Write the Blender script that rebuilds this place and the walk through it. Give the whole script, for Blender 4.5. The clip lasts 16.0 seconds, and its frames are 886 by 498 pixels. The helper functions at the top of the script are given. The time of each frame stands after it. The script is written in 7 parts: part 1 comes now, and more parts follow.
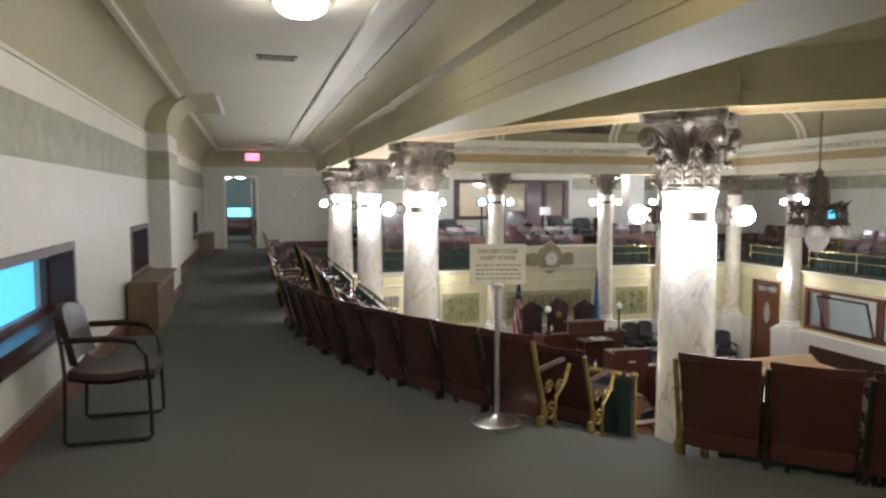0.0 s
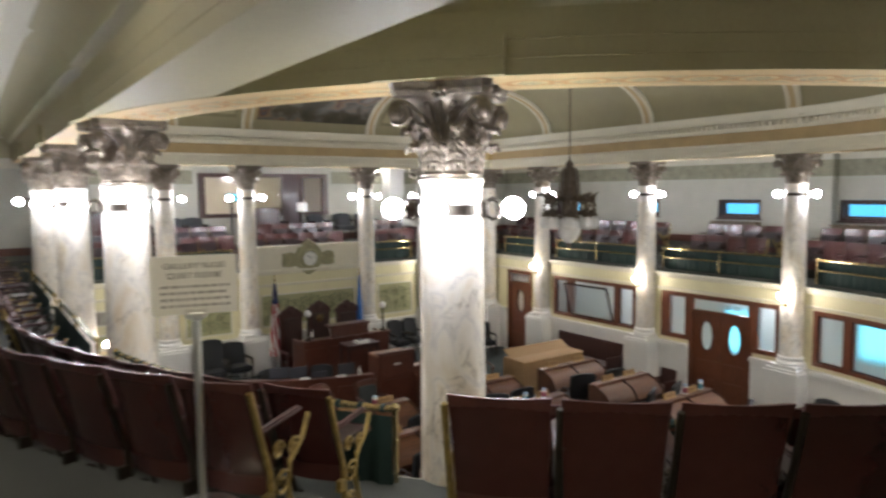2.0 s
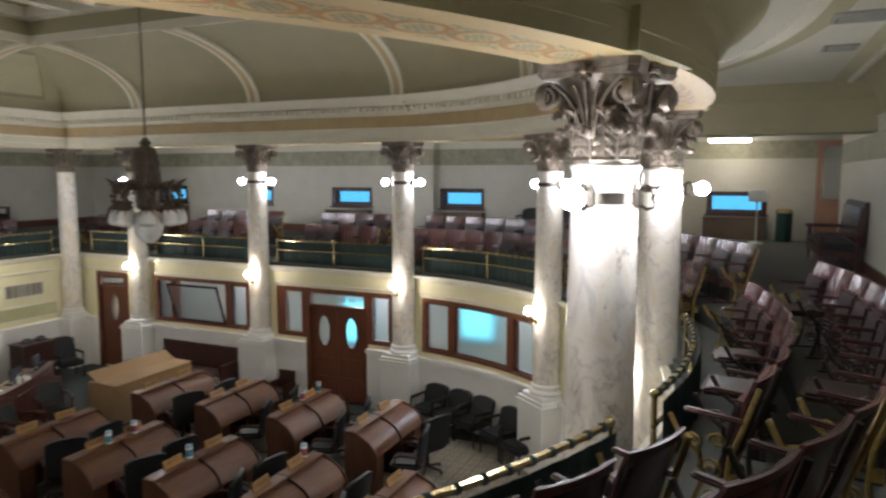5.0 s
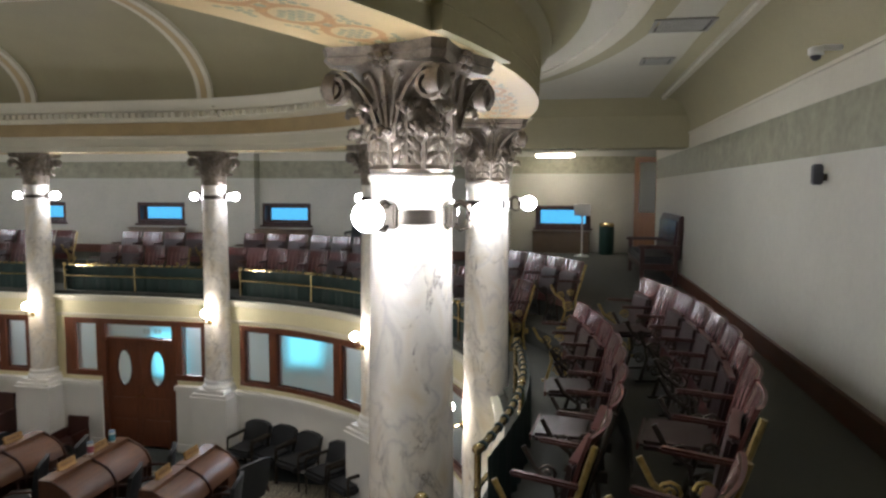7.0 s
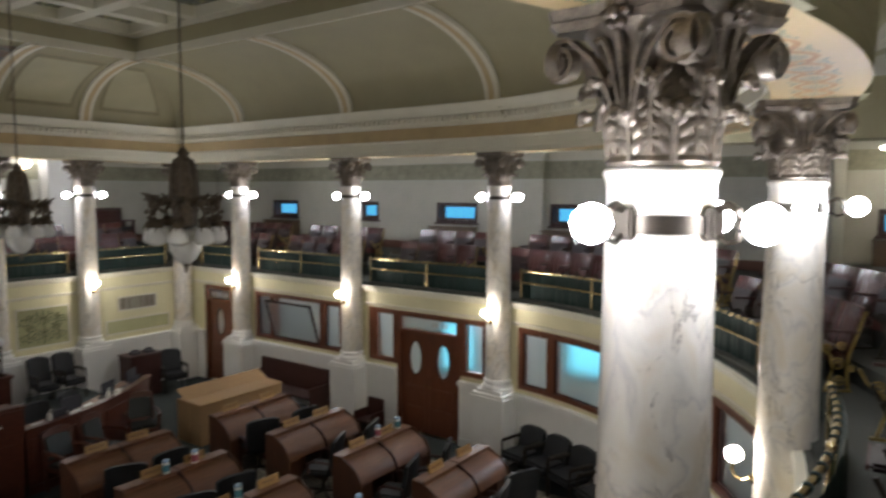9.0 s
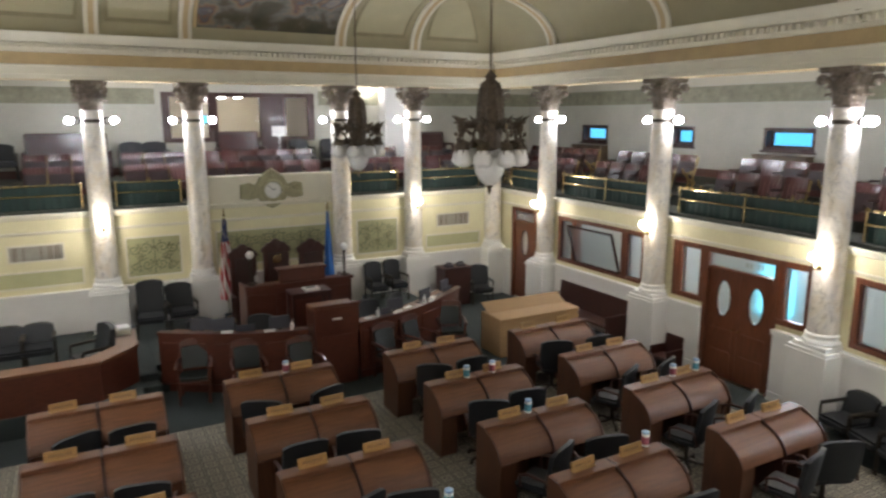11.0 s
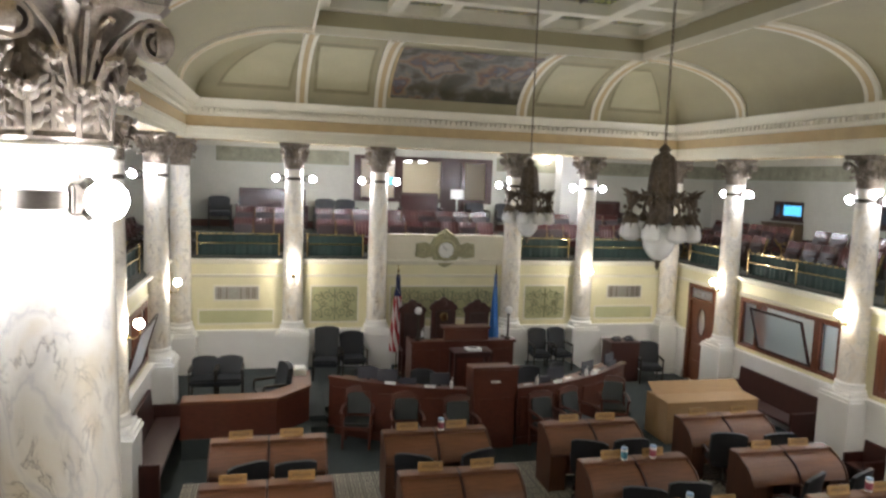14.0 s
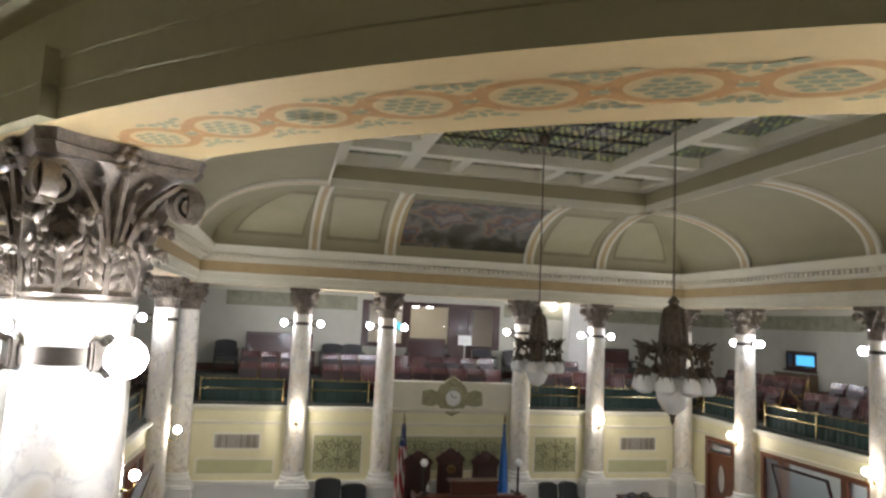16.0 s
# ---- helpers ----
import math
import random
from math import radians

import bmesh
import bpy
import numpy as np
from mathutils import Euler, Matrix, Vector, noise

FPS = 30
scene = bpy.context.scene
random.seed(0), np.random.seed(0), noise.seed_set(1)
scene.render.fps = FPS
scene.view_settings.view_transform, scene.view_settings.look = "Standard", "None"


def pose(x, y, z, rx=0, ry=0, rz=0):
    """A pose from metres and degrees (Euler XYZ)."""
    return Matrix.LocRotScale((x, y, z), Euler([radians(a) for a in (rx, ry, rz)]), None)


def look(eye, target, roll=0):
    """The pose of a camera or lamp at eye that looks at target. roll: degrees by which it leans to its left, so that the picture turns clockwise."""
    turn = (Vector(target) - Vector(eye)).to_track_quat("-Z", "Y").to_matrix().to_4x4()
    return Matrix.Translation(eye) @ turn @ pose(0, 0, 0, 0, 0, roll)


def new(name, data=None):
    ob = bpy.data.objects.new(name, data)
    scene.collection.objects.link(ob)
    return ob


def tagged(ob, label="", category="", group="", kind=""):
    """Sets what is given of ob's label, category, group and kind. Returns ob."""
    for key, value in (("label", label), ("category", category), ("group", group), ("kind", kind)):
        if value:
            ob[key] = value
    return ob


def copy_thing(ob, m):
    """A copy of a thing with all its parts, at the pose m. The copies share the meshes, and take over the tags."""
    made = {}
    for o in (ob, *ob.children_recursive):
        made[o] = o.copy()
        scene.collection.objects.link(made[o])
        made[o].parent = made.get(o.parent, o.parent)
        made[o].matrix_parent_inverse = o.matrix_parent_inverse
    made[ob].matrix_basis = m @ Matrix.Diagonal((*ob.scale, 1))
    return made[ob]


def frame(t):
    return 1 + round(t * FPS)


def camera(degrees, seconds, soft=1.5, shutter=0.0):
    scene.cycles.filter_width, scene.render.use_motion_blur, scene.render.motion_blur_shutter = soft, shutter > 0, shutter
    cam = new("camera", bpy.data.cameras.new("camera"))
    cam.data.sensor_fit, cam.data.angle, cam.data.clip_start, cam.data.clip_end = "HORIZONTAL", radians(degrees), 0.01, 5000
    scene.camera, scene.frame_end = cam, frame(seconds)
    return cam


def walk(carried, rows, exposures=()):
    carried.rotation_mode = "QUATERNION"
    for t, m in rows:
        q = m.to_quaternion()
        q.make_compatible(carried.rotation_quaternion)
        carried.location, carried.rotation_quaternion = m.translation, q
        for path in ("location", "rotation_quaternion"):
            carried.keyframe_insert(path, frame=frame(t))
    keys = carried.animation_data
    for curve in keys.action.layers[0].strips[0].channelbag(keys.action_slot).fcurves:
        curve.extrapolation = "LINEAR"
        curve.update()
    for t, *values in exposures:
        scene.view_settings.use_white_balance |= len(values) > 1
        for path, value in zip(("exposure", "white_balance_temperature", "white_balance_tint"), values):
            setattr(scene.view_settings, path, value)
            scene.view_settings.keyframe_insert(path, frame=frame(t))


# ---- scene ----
cam = camera(66.35, 16.0, soft=2.4, shutter=0.5)
# seconds, eye x, y, z, yaw, pitch, roll
ROWS = [
    (0.0, 0.003, -0.010, 1.552, -15.69, -4.39, 0.04),
    (0.5, 0.076, 0.248, 1.561, -18.82, -4.04, 0.07),
    (1.0, 0.292, 0.534, 1.540, -23.75, -3.97, 0.63),
    (1.5, 0.506, 0.786, 1.521, -28.57, -4.22, 0.24),
    (2.0, 0.731, 1.063, 1.518, -35.34, -4.84, 0.55),
    (2.5, 1.001, 1.263, 1.518, -42.47, -5.42, 0.14),
    (3.0, 1.372, 1.416, 1.546, -46.27, -5.58, -0.20),
    (3.5, 1.558, 1.636, 1.542, -50.69, -5.68, -0.55),
    (4.0, 1.756, 1.784, 1.538, -55.86, -5.71, -0.59),
    (4.5, 2.016, 1.864, 1.534, -61.20, -5.83, -0.34),
    (7.0, 3.235, 1.876, 1.524, -79.53, -4.89, -0.23),
    (7.5, 3.440, 1.906, 1.536, -80.22, -3.38, -0.12),
    (8.0, 3.625, 1.856, 1.539, -74.43, -2.70, 0.81),
    (8.5, 3.800, 1.776, 1.536, -63.30, -2.35, 0.21),
    (9.0, 3.988, 1.806, 1.519, -54.23, -4.90, -0.13),
    (9.5, 4.072, 1.886, 1.506, -47.37, -6.71, -0.19),
    (10.0, 4.117, 1.900, 1.499, -40.47, -8.14, -0.05),
    (12.5, 4.303, 1.827, 1.486, -17.65, -12.70, -0.72),
    (13.0, 4.307, 1.810, 1.502, -16.18, -11.55, -1.25),
    (13.5, 4.307, 1.785, 1.515, -14.53, -8.91, -1.55),
    (14.0, 4.304, 1.765, 1.528, -13.42, -5.95, -2.05),
    (14.5, 4.284, 1.781, 1.549, -12.83, -2.68, -2.36),
    (15.0, 4.264, 1.773, 1.562, -12.78, 0.54, -3.09),
    (15.5, 4.260, 1.765, 1.580, -13.62, 3.66, -2.49),
    (16.0, 4.254, 1.756, 1.590, -12.91, 6.12, -2.63),
]
walk(cam, [(t, pose(x, y, z, 90 + pitch, roll, yaw)) for t, x, y, z, yaw, pitch, roll in ROWS],
     exposures=[(a, b, 6230, 16) for a, b in ((0.0, 0.78), (1.0, 0.78), (2.0, 0.58), (2.5, 0.5), (3.5, 0.25), (4.5, 0.2), (7.0, 0.02), (8.0, -0.08), (9.0, -0.15), (10.0, 0.14), (12.3, 1.06), (13.0, 1.09), (13.5, 0.97), (14.0, 0.74), (14.5, 0.52), (15.0, 0.43), (16.0, 0.29))])

# ---- light ----
world = bpy.data.worlds.new("sky")
scene.world = world
world.use_nodes = True
wn = world.node_tree.nodes
sky = wn.new("ShaderNodeTexSky")
sky.sky_type, sky.sun_disc, sky.sun_elevation, sky.sun_rotation = "NISHITA", False, radians(40), radians(200)
world.node_tree.links.new(sky.outputs[0], wn["Background"].inputs[0])
wn["Background"].inputs[1].default_value = 0.10
sun = new("sun", bpy.data.lights.new("sun", "SUN"))
sun.data.energy, sun.data.angle, sun.data.color = 2.0, radians(0.5), (1, 0.95, 0.88)
sun.matrix_world = look((30, -40, 40), (8, 9, 0))

GLOBE_WATTS = 110.0


# ---- materials ----
def material(name, colour, rough=0.6, metal=0.0, scale=6.0, vary=0.12, fine=60.0, bump=0.05, stretch=(1, 1, 1), coat=0.0):
    """Painted, wooden, woven or metal surface: two scales of noise in the colour, gloss and relief."""
    m = bpy.data.materials.new(name)
    m.use_nodes = True
    nt = m.node_tree
    b = nt.nodes["Principled BSDF"]
    tc = nt.nodes.new("ShaderNodeTexCoord")
    mp = nt.nodes.new("ShaderNodeMapping")
    mp.inputs["Scale"].default_value = stretch
    nt.links.new(tc.outputs["Object"], mp.inputs[0])
    n1, n2 = nt.nodes.new("ShaderNodeTexNoise"), nt.nodes.new("ShaderNodeTexNoise")
    n1.inputs["Scale"].default_value, n2.inputs["Scale"].default_value = scale, fine
    n1.inputs["Detail"].default_value = 5
    for n in (n1, n2):
        nt.links.new(mp.outputs[0], n.inputs["Vector"])
    mix = nt.nodes.new("ShaderNodeMix")
    mix.data_type, mix.blend_type = "RGBA", "MULTIPLY"
    ramp = nt.nodes.new("ShaderNodeValToRGB")
    ramp.color_ramp.elements[0].position, ramp.color_ramp.elements[1].position = 0.3, 0.7
    lo = 1 - vary * 2
    ramp.color_ramp.elements[0].color = (lo, lo, lo, 1)
    add = nt.nodes.new("ShaderNodeMath")
    add.operation = "MULTIPLY_ADD"
    add.inputs[1].default_value = 0.35
    nt.links.new(n2.outputs[0], add.inputs[0])
    half = nt.nodes.new("ShaderNodeMath")
    half.operation = "MULTIPLY"
    half.inputs[1].default_value = 0.65
    nt.links.new(n1.outputs[0], half.inputs[0])
    nt.links.new(half.outputs[0], add.inputs[2])
    nt.links.new(add.outputs[0], ramp.inputs[0])
    mix.inputs["Factor"].default_value = 1
    mix.inputs["A"].default_value = (*colour, 1)
    nt.links.new(ramp.outputs[0], mix.inputs["B"])
    nt.links.new(mix.outputs["Result"], b.inputs["Base Color"])
    b.inputs["Metallic"].default_value = metal
    b.inputs["Coat Weight"].default_value = coat
    rr = nt.nodes.new("ShaderNodeMapRange")
    rr.inputs["To Min"].default_value, rr.inputs["To Max"].default_value = max(0.03, rough - 0.1), min(1, rough + 0.1)
    nt.links.new(n1.outputs[0], rr.inputs[0])
    nt.links.new(rr.outputs[0], b.inputs["Roughness"])
    if bump:
        bp = nt.nodes.new("ShaderNodeBump")
        bp.inputs["Strength"].default_value, bp.inputs["Distance"].default_value = bump, 0.01
        nt.links.new(n2.outputs[0], bp.inputs["Height"])
        nt.links.new(bp.outputs[0], b.inputs["Normal"])
    return m


def shader(name):
    m = bpy.data.materials.new(name)
    m.use_nodes = True
    return m, m.node_tree, m.node_tree.nodes["Principled BSDF"]


def glow(name, colour, strength):
    m, nt, b = shader(name)
    b.inputs["Base Color"].default_value = (*colour, 1)
    b.inputs["Emission Color"].default_value = (*colour, 1)
    b.inputs["Emission Strength"].default_value = strength
    return m


def marble_material():
    m, nt, b = shader("marble")
    tc = nt.nodes.new("ShaderNodeTexCoord")
    mp = nt.nodes.new("ShaderNodeMapping")
    mp.inputs["Scale"].default_value, mp.inputs["Rotation"].default_value = (1, 1, 0.6), (0.5, 0.35, 0)
    info = nt.nodes.new("ShaderNodeObjectInfo")
    sh = nt.nodes.new("ShaderNodeVectorMath")
    sh.operation = "MULTIPLY_ADD"
    sh.inputs[1].default_value = (17, 9, 23)
    nt.links.new(info.outputs["Random"], sh.inputs[0])
    nt.links.new(tc.outputs["Object"], sh.inputs[2])
    nt.links.new(sh.outputs[0], mp.inputs[0])
    n = nt.nodes.new("ShaderNodeTexNoise")
    n.inputs["Scale"].default_value, n.inputs["Detail"].default_value, n.inputs["Distortion"].default_value = 3.4, 9, 0.8
    nt.links.new(mp.outputs[0], n.inputs["Vector"])
    r = nt.nodes.new("ShaderNodeValToRGB")
    e = r.color_ramp.elements
    e[0].position, e[0].color = 0.30, (0.66, 0.58, 0.45, 1)
    e[1].position, e[1].color = 0.47, (0.74, 0.70, 0.62, 1)
    for p, c in ((0.499, (0.60, 0.57, 0.53, 1)), (0.508, (0.69, 0.65, 0.58, 1)), (0.56, (0.78, 0.74, 0.66, 1)), (0.72, (0.70, 0.60, 0.44, 1))):
        q = e.new(p)
        q.color = c
    nt.links.new(n.outputs[0], r.inputs[0])
    # thin dark veins over the clouded ground
    v = nt.nodes.new("ShaderNodeTexNoise")
    v.inputs["Scale"].default_value, v.inputs["Detail"].default_value, v.inputs["Distortion"].default_value = 3.6, 12, 0.9
    v.inputs["Roughness"].default_value = 0.62
    nt.links.new(mp.outputs[0], v.inputs["Vector"])
    vr = nt.nodes.new("ShaderNodeValToRGB")
    ve = vr.color_ramp.elements
    ve[0].position, ve[0].color = 0.455, (1, 1, 1, 1)
    ve[1].position, ve[1].color = 0.56, (1, 1, 1, 1)
    for p, c in ((0.468, (0.80, 0.78, 0.75, 1)), (0.477, (0.36, 0.35, 0.36, 1)), (0.485, (0.82, 0.80, 0.77, 1)), (0.515, (0.97, 0.96, 0.94, 1))):
        q = ve.new(p)
        q.color = c
    nt.links.new(v.outputs[0], vr.inputs[0])
    mx = nt.nodes.new("ShaderNodeMix")
    mx.data_type, mx.blend_type = "RGBA", "MULTIPLY"
    mask = nt.nodes.new("ShaderNodeTexNoise")
    mask.inputs["Scale"].default_value, mask.inputs["Detail"].default_value = 5.5, 4
    nt.links.new(mp.outputs[0], mask.inputs["Vector"])
    cut = nt.nodes.new("ShaderNodeMapRange")
    cut.inputs["From Min"].default_value, cut.inputs["From Max"].default_value = 0.45, 0.62
    nt.links.new(mask.outputs[0], cut.inputs[0])
    nt.links.new(cut.outputs[0], mx.inputs["Factor"])
    nt.links.new(r.outputs[0], mx.inputs["A"])
    nt.links.new(vr.outputs[0], mx.inputs["B"])
    nt.links.new(mx.outputs["Result"], b.inputs["Base Color"])
    b.inputs["Roughness"].default_value = 0.22
    return m


WALL = material("gallery_wall_paint", (0.50, 0.487, 0.41), 0.5, scale=2.2, vary=0.07, fine=18, bump=0.03)
CEIL = material("ceiling_paint", (0.52, 0.495, 0.395), 0.75, scale=1.5, vary=0.05, fine=40, bump=0.02)
OLIVE = material("olive_paint", (0.36, 0.322, 0.19), 0.65, scale=2, vary=0.07, fine=30, bump=0.02)
CREAM = material("cream_paint", (0.72, 0.68, 0.54), 0.55, scale=3, vary=0.05, fine=50, bump=0.02)
YELLOW = material("yellow_wall_paint", (0.74, 0.69, 0.44), 0.6, scale=2, vary=0.06, fine=40, bump=0.02)
GREENISH = material("green_panel_paint", (0.50, 0.50, 0.27), 0.6, scale=3, vary=0.08, fine=40, bump=0.02)
WHITE = material("white_paint", (0.78, 0.765, 0.72), 0.45, scale=3, vary=0.04, fine=50, bump=0.02)
CROWN = material("crown_band_paint", (0.60, 0.565, 0.45), 0.6, scale=2, vary=0.06, fine=30, bump=0.02)
TAN = material("tan_frieze_paint", (0.52, 0.385, 0.19), 0.6, scale=4, vary=0.1, fine=30, bump=0.02)
STENCIL = material("olive_stencil_band", (0.33, 0.32, 0.22), 0.6, scale=5, vary=0.22, fine=14, bump=0.02)
MARBLE = marble_material()
CARPET = material("green_carpet", (0.080, 0.083, 0.068), 0.95, scale=1.5, vary=0.15, fine=220, bump=0.5)
TEAL = material("dark_teal_carpet", (0.036, 0.047, 0.045), 0.95, scale=1.5, vary=0.15, fine=220, bump=0.5)
MAHOGANY = material("mahogany", (0.052, 0.015, 0.010), 0.4, scale=3, vary=0.2, fine=30, bump=0.02, stretch=(5, 5, 0.8), coat=0.1)
SHELL = material("seat_back_veneer", (0.088, 0.033, 0.028), 0.42, scale=2, vary=0.1, fine=30, bump=0.01, stretch=(4, 4, 0.6), coat=0.0)
COVEFIELD = material("cove_field_paint", (0.45, 0.41, 0.25), 0.65, scale=2, vary=0.08, fine=30, bump=0.02)
VENTGREY = material("grey_grille_paint", (0.30, 0.29, 0.25), 0.5, scale=6, vary=0.1, fine=60, bump=0.02)
BASEWOOD = material("baseboard_wood", (0.13, 0.045, 0.022), 0.4, scale=5, vary=0.25, fine=40, bump=0.03, stretch=(1, 1, 6), coat=0.1)
OAK = material("stained_door_wood", (0.175, 0.055, 0.023), 0.35, scale=5, vary=0.25, fine=40, bump=0.04, stretch=(6, 6, 0.8), coat=0.3)
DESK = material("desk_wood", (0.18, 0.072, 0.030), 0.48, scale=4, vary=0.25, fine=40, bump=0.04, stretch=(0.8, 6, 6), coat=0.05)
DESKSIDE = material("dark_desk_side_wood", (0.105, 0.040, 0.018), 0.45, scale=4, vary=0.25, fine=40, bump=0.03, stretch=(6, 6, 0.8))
LETTER = material("worn_plate_letter", (0.22, 0.12, 0.045), 0.5, vary=0.1, bump=0.0)
PLAQUE = material("name_plate_wood", (0.42, 0.24, 0.08), 0.4, scale=8, vary=0.2, fine=60, stretch=(1, 6, 6))
BRASS = material("brass", (0.72, 0.58, 0.31), 0.22, metal=1.0, scale=9, vary=0.15, fine=70, bump=0.02)
GILT = material("gilt_bronze", (0.285, 0.235, 0.18), 0.42, metal=0.45, scale=14, vary=0.35, fine=90, bump=0.12)
IRON = material("dark_bronze", (0.07, 0.058, 0.045), 0.45, metal=0.8, scale=12, vary=0.2, fine=90, bump=0.06)
STEEL = material("brushed_steel", (0.80, 0.80, 0.77), 0.36, metal=1.0, scale=10, vary=0.1, fine=90, bump=0.02)
LEATHER = material("oxblood_leather", (0.060, 0.019, 0.017), 0.22, scale=10, vary=0.12, fine=140, bump=0.02)
BLACK = material("black_green_leather", (0.010, 0.012, 0.014), 0.55, scale=10, vary=0.2, fine=160, bump=0.12)
CURTAIN = material("green_curtain", (0.015, 0.040, 0.035), 0.8, scale=8, vary=0.25, fine=90, bump=0.1, stretch=(1, 1, 0.2))
CARD = material("cardboard", (0.36, 0.22, 0.10), 0.8, scale=4, vary=0.08, fine=80, bump=0.04, stretch=(1, 1, 6))
PAPER = material("white_card", (0.74, 0.74, 0.70), 0.5, scale=6, vary=0.03, fine=80, bump=0.0)
FAINT = material("faint_print", (0.42, 0.42, 0.42), 0.6, vary=0.05, bump=0.0)
CARDWHITE = material("bright_white_card", (0.86, 0.86, 0.83), 0.5, scale=6, vary=0.02, fine=80, bump=0.0)
INK = material("dark_ink", (0.05, 0.05, 0.06), 0.6, vary=0.02, bump=0.0)
GLOBE = glow("lit_opal_glass", (0.95, 0.98, 1.0), GLOBE_WATTS)
GLOBE2 = glow("lit_warm_opal_glass", (1.0, 0.93, 0.78), GLOBE_WATTS * 1.2)
BRONZE = material("chandelier_bronze", (0.17, 0.13, 0.09), 0.5, metal=0.5, scale=18, vary=0.35, fine=80, bump=0.1)
SOFFIT = material("peach_soffit_paint", (0.57, 0.425, 0.205), 0.6, scale=3, vary=0.05, fine=50, bump=0.02)
OPAL = material("unlit_opal_glass", (0.84, 0.84, 0.82), 0.25, scale=8, vary=0.06, fine=60, bump=0.0)
SKYGLOW = glow("bright_overcast_sky", (0.10, 0.48, 0.74), 1.0)


def glass(name, colour, rough):
    m, nt, b = shader(name)
    n = nt.nodes.new("ShaderNodeTexNoise")
    n.inputs["Scale"].default_value = 60
    bp = nt.nodes.new("ShaderNodeBump")
    bp.inputs["Strength"].default_value = 0.1 if rough > 0.1 else 0.01
    nt.links.new(n.outputs[0], bp.inputs["Height"])
    nt.links.new(bp.outputs[0], b.inputs["Normal"])
    b.inputs["Base Color"].default_value = (*colour, 1)
    b.inputs["Transmission Weight"].default_value = 1
    b.inputs["Roughness"].default_value = rough
    b.inputs["IOR"].default_value = 1.2
    return m


for m, v in ((LEATHER, 0.7), (SHELL, 0.3)):
    m.node_tree.nodes["Principled BSDF"].inputs["Specular IOR Level"].default_value = v
CLEAR = glass("window_glass", (0.92, 0.97, 0.97), 0.02)
FROST = glass("frosted_glass", (0.86, 0.89, 0.90), 0.30)

CX, CY, R, FY, FZ = 8.32, 8.77, 6.32, 17.97, -3.47
LS, LA = FY - CY, math.pi * R
UT = 2 * LS + LA
ZN, ZB, ZT = 1.61, -2.18, 2.21


# ---- mesh helpers ----
def P(u, d, z):
    """A place on the U-shaped colonnade line: u along it from its far left end, d outwards."""
    if u < LS:
        return Vector((CX - R - d, FY - u, z))
    if u > LS + LA:
        return Vector((CX + R + d, CY + u - LS - LA, z))
    a = math.pi + (u - LS) / R
    return Vector((CX + (R + d) * math.cos(a), CY + (R + d) * math.sin(a), z))


def facing(u):
    """Degrees that turn local +y inwards at u."""
    if u < LS:
        return -90.0
    if u > LS + LA:
        return 90.0
    return math.degrees(math.pi + (u - LS) / R) + 90.0


def U(angle):
    return LS + radians((angle % 360) - 180) * R


def empty(name, m=None, **tags):
    e = new(name)
    if m is not None:
        e.matrix_basis = m
    return tagged(e, **tags)


def part(name, bm, mat, parent=None, label="", smooth=True, **tags):
    me = bpy.data.meshes.new(name)
    bmesh.ops.recalc_face_normals(bm, faces=bm.faces)
    bm.to_mesh(me)
    bm.free()
    me.materials.append(mat)
    if smooth:
        me.shade_smooth()
        me.set_sharp_from_angle(angle=radians(35))
    ob = new(name, me)
    ob.parent = parent
    return tagged(ob, label=label, **tags)


def box(bm, x0, x1, y0, y1, z0, z1, m=None, bevel=0.0):
    r = bmesh.ops.create_cube(bm, size=1)
    t = Matrix.Translation(((x0 + x1) / 2, (y0 + y1) / 2, (z0 + z1) / 2)) @ Matrix.Diagonal((x1 - x0, y1 - y0, z1 - z0, 1))
    bmesh.ops.transform(bm, matrix=(m @ t) if m is not None else t, verts=r["verts"])
    if bevel:
        bmesh.ops.bevel(bm, geom=list({e for v in r["verts"] for e in v.link_edges}), offset=bevel, segments=2, affect="EDGES", clamp_overlap=True)
    return bm


def B(*a, **k):
    return box(bmesh.new(), *a, **k)


def lathe(bm, profile, n=24, m=None):
    rings = []
    for r, z in profile:
        ring = [bm.verts.new((r * math.cos(2 * math.pi * i / n), r * math.sin(2 * math.pi * i / n), z)) for i in range(n)]
        rings.append(ring)
    for a, b in zip(rings, rings[1:]):
        for i in range(n):
            bm.faces.new((a[i], a[(i + 1) % n], b[(i + 1) % n], b[i]))
    bm.faces.new(rings[0][::-1])
    bm.faces.new(rings[-1])
    if m is not None:
        bmesh.ops.transform(bm, matrix=m, verts=[v for r in rings for v in r])
    return bm


def tube(bm, pts, r, n=8, taper=None):
    pts = [Vector(p) for p in pts]
    rings = []
    for i, p in enumerate(pts):
        d = (pts[min(i + 1, len(pts) - 1)] - pts[max(i - 1, 0)]).normalized()
        a = d.cross(Vector((0, 0, 1)) if abs(d.z) < 0.95 else Vector((1, 0, 0))).normalized()
        b = d.cross(a)
        rr = taper[i] if taper else r
        rings.append([bm.verts.new(p + rr * (a * math.cos(2 * math.pi * k / n) + b * math.sin(2 * math.pi * k / n))) for k in range(n)])
    for x, y in zip(rings, rings[1:]):
        for k in range(n):
            bm.faces.new((x[k], x[(k + 1) % n], y[(k + 1) % n], y[k]))
    bm.faces.new(rings[0][::-1])
    bm.faces.new(rings[-1])
    return bm


